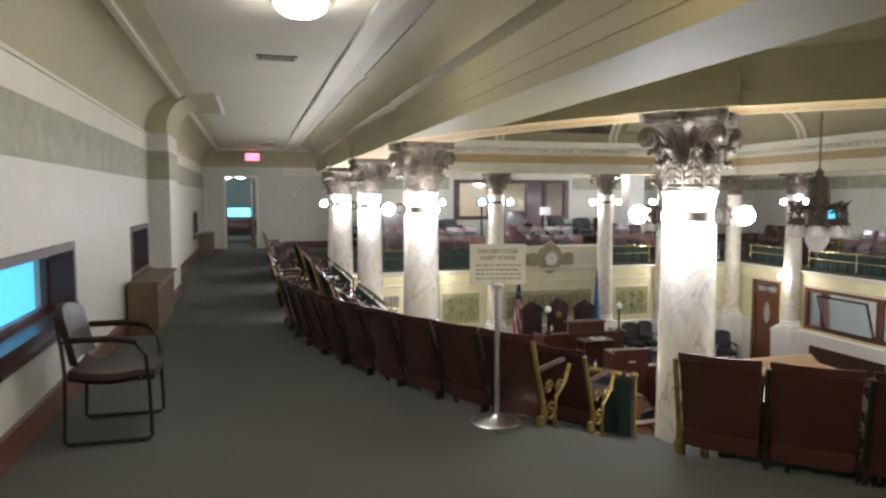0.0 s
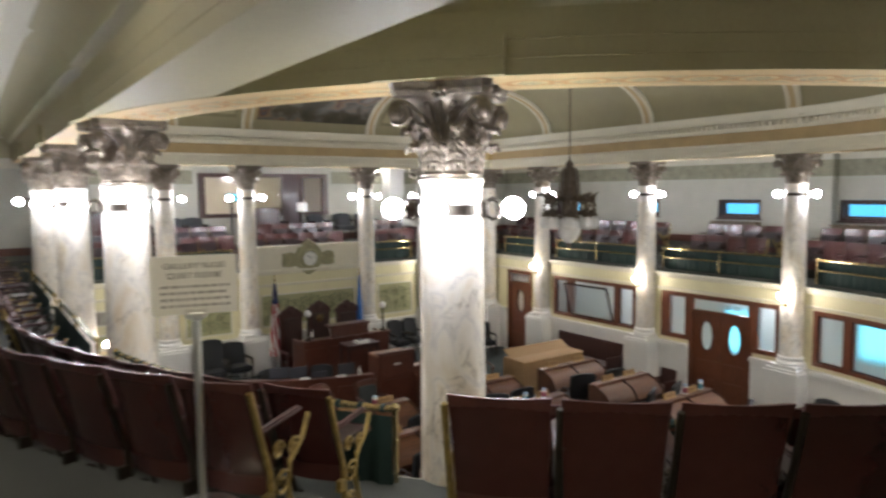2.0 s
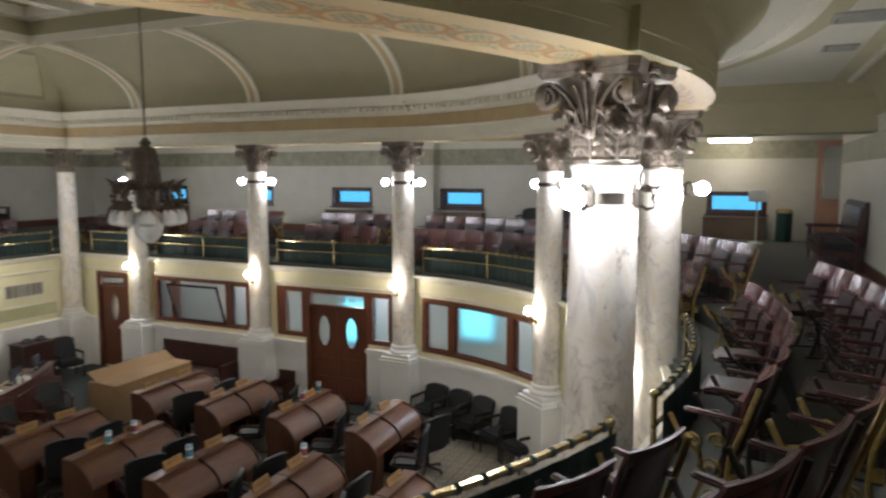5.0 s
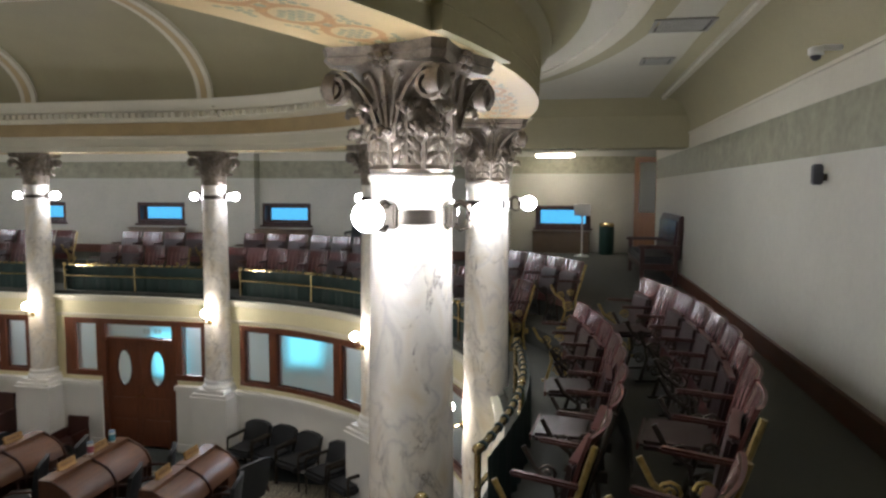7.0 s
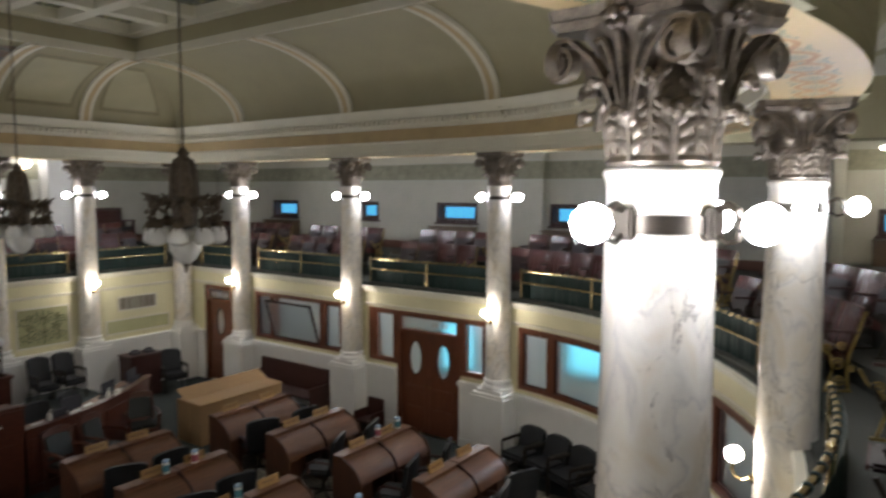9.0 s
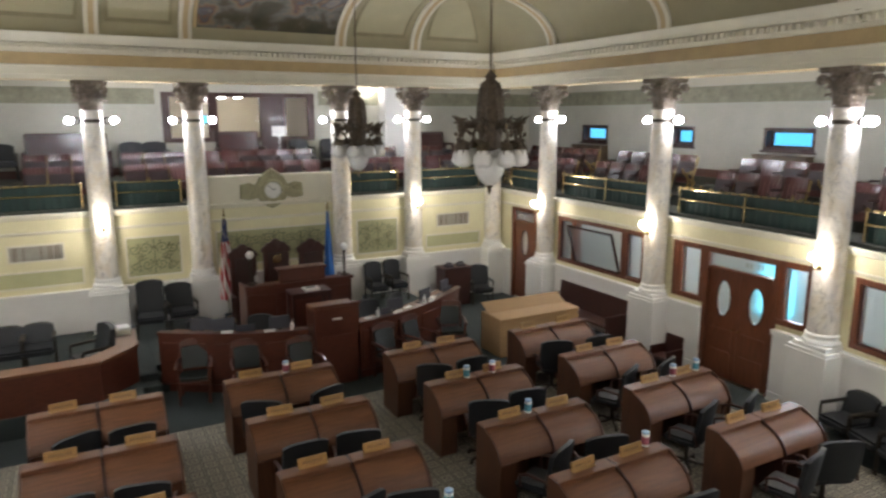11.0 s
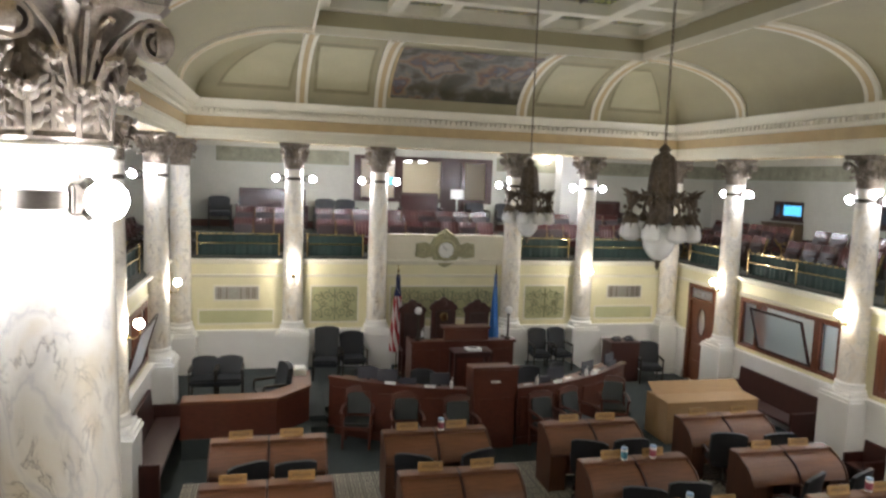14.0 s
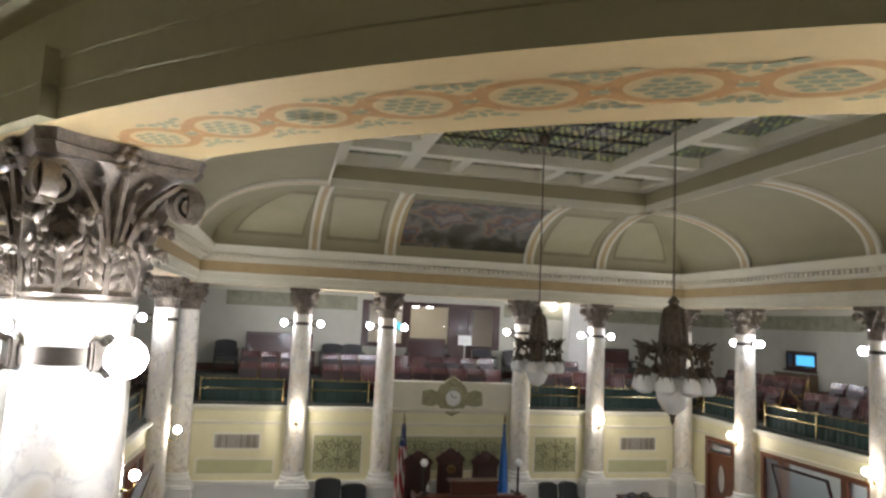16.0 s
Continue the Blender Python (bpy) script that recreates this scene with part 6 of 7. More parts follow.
part("desk_top", B(-0.42, 0.42, 0.05, 0.55, -2.02, -1.98, bevel=0.008), DESK, lec)
for s in (-1, 1):
    part("side_panel", B(s * 0.40 - 0.02, s * 0.40 + 0.02, 0.05, 0.5, FZ, -2.02), CHERRY, lec, smooth=False)
part("name_mark", B(-0.09, 0.09, -0.034, -0.03, -2.2, -2.16), PAPER, lec, smooth=False)

ros = empty("rostrum_desk", pose(8.21, 15.65, -0.02), label="high mahogany presiding desk on the dais", category="desk")
part("front_panel", B(-1.14, 1.15, 0, 0.06, DAIS + 0.02, -1.98, bevel=0.008), CHERRY, ros)
part("cap", B(-1.18, 1.19, -0.06, 0.2, -1.98, -1.92, bevel=0.015), CHERRY, ros)
part("raised_front", B(-0.44, 0.55, -0.02, 0.08, -1.92, -1.68, bevel=0.008), CHERRY, ros)
part("raised_cap", B(-0.48, 0.59, -0.05, 0.3, -1.68, -1.63, bevel=0.012), CHERRY, ros)
part("work_surface", B(-1.14, 1.15, 0.2, 0.7, -2.15, -2.1), DESK, ros, smooth=False)
for s in (-1, 1):
    part("side_panel", B(s * 1.11 - 0.03, s * 1.11 + 0.03, 0.06, 0.7, DAIS + 0.02, -1.98), CHERRY, ros, smooth=False)
for k in range(4):
    part("raised_panel", B(-1.10 + 0.56 * k, -0.59 + 0.56 * k, -0.014, 0, DAIS + 0.14, -2.12, bevel=0.005), CHERRY, ros)
# small table with papers before the rostrum
tb = empty("side_table", pose(8.22, 15.1, DAIS), label="tall dark stand before the presiding desk", category="table")
part("tabletop", B(-0.42, 0.42, -0.25, 0.25, 1.06, 1.10, bevel=0.006), MAHOGANY, tb)
part("apron", B(-0.36, 0.36, -0.19, -0.165, 0.98, 1.06), MAHOGANY, tb, smooth=False)
for x in (-0.38, 0.38):
    for y in (-0.2, 0.2):
        part("leg", B(x - 0.025, x + 0.025, y - 0.025, y + 0.025, 0, 1.06), MAHOGANY, tb, smooth=False)
tr = empty("paper_tray", pose(8.25, 15.05, DAIS + 1.102), label="white paper tray on the tall stand", category="tray")
part("tray", B(-0.16, 0.16, -0.12, 0.12, 0, 0.05, bevel=0.01), PAPER, tr)
part("tray_slot", B(-0.1, 0.1, -0.05, 0.06, 0.0505, 0.056), INK, tr, smooth=False)


THRONEHIDE = material("brown_leather", (0.045, 0.018, 0.013), 0.45, scale=10, vary=0.25, fine=150, bump=0.06)


def throne(h, label):
    g = empty("throne", label=label, category="chair", group="presiding chairs")
    bm = bmesh.new()
    o = [(-0.29, 0.1), (-0.29, h - 0.32), (-0.335, h - 0.28), (-0.32, h - 0.20), (-0.25, h - 0.16), (-0.19, h - 0.09), (-0.12, h - 0.08), (-0.06, h - 0.02), (0, h), (0.06, h - 0.02), (0.12, h - 0.08), (0.19, h - 0.09), (0.25, h - 0.16), (0.32, h - 0.20), (0.335, h - 0.28), (0.29, h - 0.32), (0.29, 0.1)]
    a, b = [bm.verts.new((x, -0.03, z)) for x, z in o], [bm.verts.new((x, 0.05, z)) for x, z in o]
    for k in range(len(o)):
        bm.faces.new((a[k], a[(k + 1) % len(o)], b[(k + 1) % len(o)], b[k]))
    bm.faces.new(a[::-1])
    bm.faces.new(b)
    part("back_frame", bm, MAHOGANY, g, smooth=False)
    part("back_pad", B(-0.2, 0.2, 0.05, 0.09, 0.55, h - 0.30, bevel=0.02), THRONEHIDE, g, "dark brown leather back pad")
    part("crest", lathe(bmesh.new(), [(0.001, 0.02), (0.05, 0.018), (0.085, 0.008), (0.09, 0)], 12, pose(0, 0.05, h - 0.15, -90)), MAHOGANY, g)
    part("seat", B(-0.27, 0.27, 0.05, 0.55, 0.38, 0.5, bevel=0.03), LEATHER, g)
    for s in (-1, 1):
        part("arm", B(s * 0.29 - 0.03, s * 0.29 + 0.03, 0.0, 0.5, 0.66, 0.71, bevel=0.012), MAHOGANY, g)
        for y in (0.03, 0.48):
            part("leg", B(s * 0.28 - 0.03, s * 0.28 + 0.03, y - 0.03, y + 0.03, 0, 0.66), MAHOGANY, g, smooth=False)
    return g


t1 = throne(1.88, "tall carved dark throne chair with a gilt seal")
t1.matrix_basis = pose(8.06, 17.0, DAIS, 0, 0, 180)
part("seal", lathe(bmesh.new(), [(0.001, 0), (0.1, 0.0), (0.1, 0.012), (0.085, 0.016), (0.08, 0.01), (0.001, 0.012)], 24, pose(0, 0.092, 1.42, -90)), BRASS, t1, "round gilt seal")
spread(throne(1.80, "carved dark throne chair on the dais"), [pose(7.34, 17.1, DAIS, 0, 0, 180), pose(8.91, 17.1, DAIS, 0, 0, 180)])


def globe_post(label):
    g = empty("post_lamp", label=label, category="lamp", group="rostrum lamps")
    part("post", lathe(bmesh.new(), [(0.08, 0), (0.085, 0.03), (0.03, 0.06), (0.022, 0.12), (0.028, 0.3), (0.018, 0.5), (0.04, 0.53), (0.02, 0.56)], 14), IRON, g, "turned dark bronze post")
    part("globe", ball(bmesh.new(), (0, 0, 0.64), 0.085), OPAL, g, "white glass globe")
    return g


spread(globe_post("white glass globe on a dark bronze post"), [pose(7.20, 15.72, -1.94), pose(9.23, 15.72, -1.94)])


def flag(name, label, cols, x, y, z0):
    """A furled flag hanging in folds from a pole with a gold tip."""
    g = empty(name, pose(x, y, z0), label=label, category="flag")
    part("pole", tube(bmesh.new(), [(0, 0, 0), (0, 0, 2.42)], 0.014, 8), BRASS, g)
    part("finial", lathe(bmesh.new(), [(0.02, 2.42), (0.035, 2.46), (0.015, 2.5), (0.022, 2.53), (0.002, 2.62)], 10), BRASS, g)
    part("stand", lathe(bmesh.new(), [(0.17, 0), (0.17, 0.03), (0.05, 0.06), (0.03, 0.14)], 20), BRASS, g)
    for nm, mat, z0_, z1_, a0, a1 in cols:
        bm = bmesh.new()
        rows = []
        for j in range(15):
            z = z1_ + (z0_ - z1_) * j / 14
            t = (2.4 - z) / 1.95
            slant = 3.2 if len(cols) > 1 else 0.0
            rad = 0.02 + (0.13 if len(cols) > 1 else 0.08) * min(1, t * 1.3)
            rows.append([bm.verts.new(((rad + 0.028 * math.sin(6 * a + 2 * t)) * math.cos(a), (rad * 0.75 + 0.028 * math.sin(6 * a + 2 * t)) * math.sin(a), z)) for a in [a0 + slant * t + (a1 - a0) * q / 10 for q in range(11)]])
        for p, q in zip(rows, rows[1:]):
            for k in range(10):
                bm.faces.new((p[k], p[k + 1], q[k + 1], q[k]))
        part(nm, bm, mat, g)
    return g


NAVY = material("navy_cloth", (0.02, 0.03, 0.10), 0.8, scale=20, vary=0.2, fine=120)
REDC = material("red_cloth", (0.36, 0.03, 0.04), 0.8, scale=20, vary=0.2, fine=120)
WHITEC = material("white_cloth", (0.62, 0.58, 0.54), 0.8, scale=20, vary=0.1, fine=120)
BLUEC = material("blue_cloth", (0.03, 0.16, 0.50), 0.75, scale=20, vary=0.2, fine=120)
cols = [("canton", NAVY, 1.86, 2.38, 0.0, 6.283)]
for k in range(12):
    cols.append(("stripe", REDC if k % 2 == 0 else WHITEC, 0.54, 1.86, 6.283 * k / 12, 6.283 * (k + 1) / 12))
flag("national_flag", "furled red, white and blue striped flag on a pole", cols, 7.01, 17.25, DAIS)
bm = bmesh.new()
for k in range(30):
    a, z = k * 2.4, 1.90 + 0.4 * ((k * 0.618) % 1)
    t = (2.4 - z) / 1.95
    rad = 0.024 + 0.13 * min(1, t * 1.3)
    w = 0.028 * math.sin(6 * a + 2 * t)
    lathe(bm, [(0.011, 0), (0.008, 0.003), (0.001, 0.004)], 6, pose((rad + w) * math.cos(a), (rad * 0.75 + w) * math.sin(a), z, 90, 0, math.degrees(a) + 90))
part("stars", bm, WHITEC, bpy.data.objects["national_flag"], "small white stars", kind="stuff")
flag("state_flag", "furled bright blue flag on a gold-tipped pole", [("cloth", BLUEC, 0.5, 2.38, 0.0, 6.283)], 9.42, 17.3, DAIS)


def leather_chair(h, label, w=0.56):
    g = empty("leather_armchair", label=label, category="chair", group="side chairs")
    part("seat", B(-w / 2, w / 2, -0.25, 0.28, 0.32, 0.46, bevel=0.04), BLACK, g)
    part("backrest", seat_shape(bmesh.new(), w, 0.42, h, 0.1, 0.03, 0.1, 0.03, -0.3), BLACK, g)
    for s in (-1, 1):
        part("armrest", B(s * w / 2 - 0.03, s * w / 2 + 0.03, -0.25, 0.22, 0.6, 0.65, bevel=0.015), IRON, g)
        for y in (-0.24, 0.22):
            part("leg", tube(bmesh.new(), [(s * w / 2, y, 0), (s * w / 2, y, 0.61)], 0.018, 7), IRON, g)
    return g


spread(leather_chair(0.98, "black leather armchair standing against the wall"),
       [pose(6.0, 17.2, DAIS, 0, 0, 184), pose(13.55, 17.0, FZ, 0, 0, 165), pose(4.15, 14.85, DAIS, 0, 0, 110)])
spread(leather_chair(0.80, "low padded dark leather armchair behind the corner desk", 0.52), [pose(2.84, 15.9, DAIS, 0, 0, 180), pose(3.33, 15.9, DAIS, 0, 0, 180)])
spread(leather_chair(1.14, "tall black leather chair beside the dais", 0.56), [pose(5.36, 17.05, DAIS, 0, 0, 174)])
spread(leather_chair(0.98, "narrow black chair against the wainscot on the dais", 0.45), [pose(10.62, 17.2, DAIS, 0, 0, 178), pose(11.18, 17.25, DAIS, 0, 0, 183)])
spread(leather_chair(0.82, "dark stacking armchair against the curved wainscot", 0.52),
       [pose(*(P(U(360 - a), -0.33, FZ).xyz), 0, 0, facing(U(360 - a))) for a in (13, 18.5, 24, 31, 37)])
# green leather chairs in front of and behind the clerks' desks
GREENHIDE = material("green_leather", (0.014, 0.020, 0.017), 0.45, scale=10, vary=0.2, fine=150, bump=0.06)


def clerk_chair():
    g = empty("clerk_chair", label="mahogany armchair with green leather back and seat", category="chair", group="clerk chairs")
    part("seat_frame", B(-0.27, 0.27, -0.25, 0.27, 0.36, 0.42, bevel=0.012), CHERRY, g)
    part("seat", B(-0.245, 0.245, -0.22, 0.25, 0.421, 0.475, bevel=0.025), GREENHIDE, g)
    for sx in (-1, 1):
        part("back_post", tube(bmesh.new(), [(sx * 0.245, -0.23, 0), (sx * 0.245, -0.24, 0.42), (sx * 0.25, -0.30, 0.75), (sx * 0.245, -0.36, 0.98)], 0.026, 8), CHERRY, g)
        part("leg", tube(bmesh.new(), [(sx * 0.245, 0.24, 0.0), (sx * 0.25, 0.245, 0.36), (sx * 0.265, 0.23, 0.66)], 0.024, 8), CHERRY, g)
        part("armrest", tube(bmesh.new(), [(sx * 0.25, -0.29, 0.68), (sx * 0.285, -0.1, 0.69), (sx * 0.29, 0.12, 0.69), (sx * 0.275, 0.27, 0.66)], 0.027, 8), CHERRY, g)
    part("top_rail", seat_shape(bmesh.new(), 0.52, 0.90, 1.02, 0.02, 0.03, 0.04, 0.03, -0.36), CHERRY, g)
    part("back_panel", seat_shape(bmesh.new(), 0.43, 0.52, 0.90, 0.085, 0.03, 0.035, 0.0, -0.255), GREENHIDE, g, "green leather back pad")
    return g


gl = clerk_chair()
spread(gl, [pose(x, 13.15 + 0.127 * (x - CX) ** 2, FZ, 0, 0, a) for x, a in ((5.75, 168), (6.6, 175), (7.55, 183), (9.25, 190), (10.0, 205), (11.0, 160))])
spread(swivel_chair(0.06, False, 0.5, "office_chair", "low-backed black office chair behind the clerks' desk", None, "clerk chairs behind"), [pose(x, 14.55 + 0.1 * (x - CX) ** 2, FZ + 0.12, 0, 0, 180 + a) for x, a in ((6.1, 10), (7.1, -15), (9.5, 8), (10.3, 30))])


def monitor():
    g = empty("monitor", label="black flat computer monitor on the clerks' desk", category="monitor", group="desk monitors")
    part("screen", B(-0.25, 0.25, -0.02, 0.02, 0.12, 0.42, bevel=0.008), INK, g)
    part("neck", B(-0.03, 0.03, 0.0, 0.03, 0.01, 0.2), IRON, g, smooth=False)
    part("foot", B(-0.12, 0.12, -0.08, 0.1, 0, 0.012, bevel=0.004), IRON, g)
    return g


cd = lambda x, o: (x, 13.5 + 0.127 * (x - CX) ** 2 + o)
spread(monitor(), [pose(*cd(x, 0.36), -2.48, 0, 0, a) @ Matrix.Scale(0.78, 4) for x, a in ((6.0, -15), (6.35, -5), (7.3, 0), (9.7, 10), (10.6, 28), (11.35, 35))])
pp = empty("paper_stack", label="small stack of white papers on a desk", category="papers", group="paper stacks")
part("sheets", B(-0.1, 0.1, -0.14, 0.14, 0, 0.02), PAPER, pp, smooth=False)
part("top_sheet", B(-0.1, 0.1, -0.14, 0.14, 0.0205, 0.023, pose(0.01, 0, 0, 0, 0, 8)), PAPER, pp, smooth=False)
spread(pp, [pose(*cd(x, 0.34), -2.479, 0, 0, a) for x, a in ((5.6, 20), (6.75, 5), (9.1, -8), (10.15, 15), (11.0, 40), (11.55, 60))])

# ---- left press box and benches ----
box_desk = empty("corner_desk", label="angled mahogany corner desk with a light top", category="desk")
path = [Vector((2.68, 13.72, 0)), Vector((4.28, 13.76, 0)), Vector((4.88, 14.41, 0)), Vector((4.9, 15.4, 0))]
for nm, o0, o1, z0, z1, mat in (("front_panel", 0.0, 0.05, DAIS - 0.02, -2.48, CHERRY), ("desk_top", -0.03, 0.32, -2.48, -2.43, DESK)):
    for p, q in zip(path, path[1:]):
        d = (q - p).normalized()
        nrm = Vector((-d.y, d.x, 0))
        bm = bmesh.new()
        vs = []
        for z in (z0, z1):
            for a in (p + nrm * o0, q + nrm * o0, q + nrm * o1, p + nrm * o1):
                vs.append(bm.verts.new((a.x, a.y, z + (0.0015 * path.index(p)))))
        for f in ((0, 1, 2, 3), (4, 5, 6, 7), (0, 1, 5, 4), (1, 2, 6, 5), (2, 3, 7, 6), (3, 0, 4, 7)):
            bm.faces.new([vs[k] for k in f])
        part(nm, bm, mat, box_desk, smooth=False)


def bench(l, label):
    g = empty("bench", label=label, category="bench", group="wall benches")
    part("seat", B(-l / 2, l / 2, 0.0, 0.48, 0.40, 0.45, bevel=0.012), MAHOGANY, g)
    part("backrest", B(-l / 2, l / 2, -0.06, 0.0, 0.3, 0.98, pose(0, 0, 0, 5), 0.012), MAHOGANY, g)
    for s in (-1, 1):
        part("end_panel", B(s * l / 2 - 0.03, s * l / 2 + 0.03, -0.1, 0.5, 0, 0.68, bevel=0.012), MAHOGANY, g)
    return g


spread(bench(2.3, "dark mahogany bench against the white wainscot"), [pose(CX + R - 0.13, 13.75, FZ, 0, 0, 90), ])
spread(bench(2.7, "long dark mahogany bench along the white wainscot"), [pose(CX - R + 0.13, 13.35, FZ, 0, 0, -90)])
spread(bench(0.6, "short dark mahogany bench beside the doors"), [pose(CX + R - 0.36, 10.98, FZ, 0, 0, 90) @ Matrix.Scale(0.72, 4), pose(CX - R + 0.2, 10.35, FZ, 0, 0, -90) @ Matrix.Scale(0.8, 4)])
cb = empty("cardboard_box", pose(12.68, 13.58, FZ), label="large brown cardboard box with raised top flap", category="box")
part("carton", B(-1.02, 1.02, -0.45, 0.33, 0, 0.82, bevel=0.008), CARD, cb)
part("top_flap", B(-1.02, 1.02, 0, 0.34, 0, 0.012, pose(0, 0.05, 0.826, 32)), CARD, cb, smooth=False)
part("front_flap", B(-1.03, 1.03, -0.53, 0, 0, 0.01, pose(0, 0.06, 0.826, 1.5)), CARD, cb, smooth=False)
part("tape", B(-1.024, -1.018, -0.1, -0.03, 0.1, 0.82), PLAQUE, cb, smooth=False)
ct = empty("side_cabinet", pose(12.87, 17.3, FZ), label="small dark cabinet with equipment on top", category="cabinet")
part("body", B(-0.4, 0.4, -0.25, 0.25, 0, 1.0, bevel=0.01), MAHOGANY, ct)
part("top", B(-0.43, 0.43, -0.28, 0.28, 1.0, 1.03, bevel=0.006), MAHOGANY, ct)
for k, x in enumerate((12.7, 13.05)):
    ph = empty("desk_phone", pose(x, 17.25, FZ + 1.031), label="black desk phone on the cabinet", category="phone", group="cabinet phones")
    part("base", B(-0.1, 0.1, -0.1, 0.1, 0, 0.06, bevel=0.012), INK, ph)
    part("handset", tube(bmesh.new(), [(-0.1, 0, 0.07), (-0.06, 0, 0.1), (0.06, 0, 0.1), (0.1, 0, 0.07)], 0.022, 7), INK, ph)

# clutter on the corner desk, the clerks' desks and the rostrum
lt = empty("letter_tray", pose(4.72, 15.2, -2.43), label="cream paper tray with white sheets on the corner desk", category="tray")
part("tray", B(-0.12, 0.12, -0.16, 0.16, 0.002, 0.10, bevel=0.01), CREAM, lt)
part("sheets", B(-0.1, 0.1, -0.14, 0.14, 0.1005, 0.13, pose(0, 0, 0, 0, 0, 6)), PAPER, lt, smooth=False)
kb = empty("keyboard", label="black keyboard on the clerks' desk", category="keyboard", group="clerk keyboards")
part("case", B(-0.2, 0.2, -0.07, 0.07, 0, 0.022, bevel=0.006), INK, kb)
part("keys", B(-0.19, 0.19, -0.06, 0.06, 0.0225, 0.028), IRON, kb, smooth=False)
spread(kb, [pose(x, 13.5 + 0.127 * (x - CX) ** 2 + 0.48, -2.479, 0, 0, a) for x, a in ((6.2, -18), (7.3, 0), (9.75, 12), (10.65, 28))])
lp = empty("laptop", label="open black laptop on the clerks' desk", category="laptop", group="clerk laptops")
part("base", B(-0.17, 0.17, -0.12, 0.12, 0, 0.02, bevel=0.005), INK, lp)
part("lid", B(-0.17, 0.17, -0.006, 0.006, 0, 0.23, pose(0, -0.12, 0.02, 12)), INK, lp, smooth=False)
spread(lp, [pose(x, 13.5 + 0.127 * (x - CX) ** 2 + 0.34, -2.479, 0, 0, a) for x, a in ((6.7, -8), (9.3, 6), (11.2, 33))])
bt = empty("hand_gel_bottle", label="clear and white pump bottle on the desk rail", category="bottle", group="pump bottles")
part("bottle", lathe(bmesh.new(), [(0.03, 0), (0.034, 0.01), (0.034, 0.11), (0.012, 0.13), (0.012, 0.15)], 14), PAPER, bt)
part("pump", tube(bmesh.new(), [(0, 0, 0.15), (0, 0, 0.18), (0.035, 0, 0.178)], 0.007, 6), OPAL, bt)
spread(bt, [pose(7.45, 13.68, -2.35), pose(9.15, 13.68, -2.35), pose(10.4, 14.14, -2.35), pose(7.3, 15.72, -1.87)])
dl = empty("desk_tag", label="small white card on the desk's cap rail", category="card", group="desk tags")
part("tag", B(-0.1, 0.1, -0.004, 0.004, 0, 0.05, pose(0, 0, 0, -14)), PAPER, dl, smooth=False)
spread(dl, [pose(x, 13.5 + 0.127 * (x - CX) ** 2 + 0.02, -2.349, 0, 0, a) for x, a in ((6.35, -20), (7.05, -12), (9.6, 14), (10.6, 26))])

# ---- gallery corridor ----
EXITRED = glow("lit_exit_red", (1.0, 0.12, 0.20), 3.0)
ROOMLAMP = glow("lit_room_lamp", (1.0, 0.96, 0.90), 38.0)
HALLLAMP = glow("lit_hall_lamp", (1.0, 0.96, 0.90), 42.0)
BEAMLAMP = glow("lit_warm_lamp", (1.0, 0.87, 0.62), 110.0)
TUBELAMP = glow("lit_tube_lamp", (1.0, 0.93, 0.78), 50.0)
SCREEN = glow("lit_cyan_screen", (0.15, 0.62, 0.78), 1.6)
VINYL = material("dark_brown_vinyl", (0.03, 0.018, 0.015), 0.42, scale=10, vary=0.15, fine=160, bump=0.08)
BLACKSTEEL = material("dark_brown_steel", (0.025, 0.02, 0.018), 0.35, metal=0.4, vary=0.1)
VINYL.node_tree.nodes["Principled BSDF"].inputs["Specular IOR Level"].default_value = 0.25
RADBROWN = material("brown_radiator_paint", (0.15, 0.10, 0.055), 0.45, scale=6, vary=0.15, fine=60)
BINGREEN = material("dark_green_bin_paint", (0.012, 0.05, 0.04), 0.4, vary=0.1)


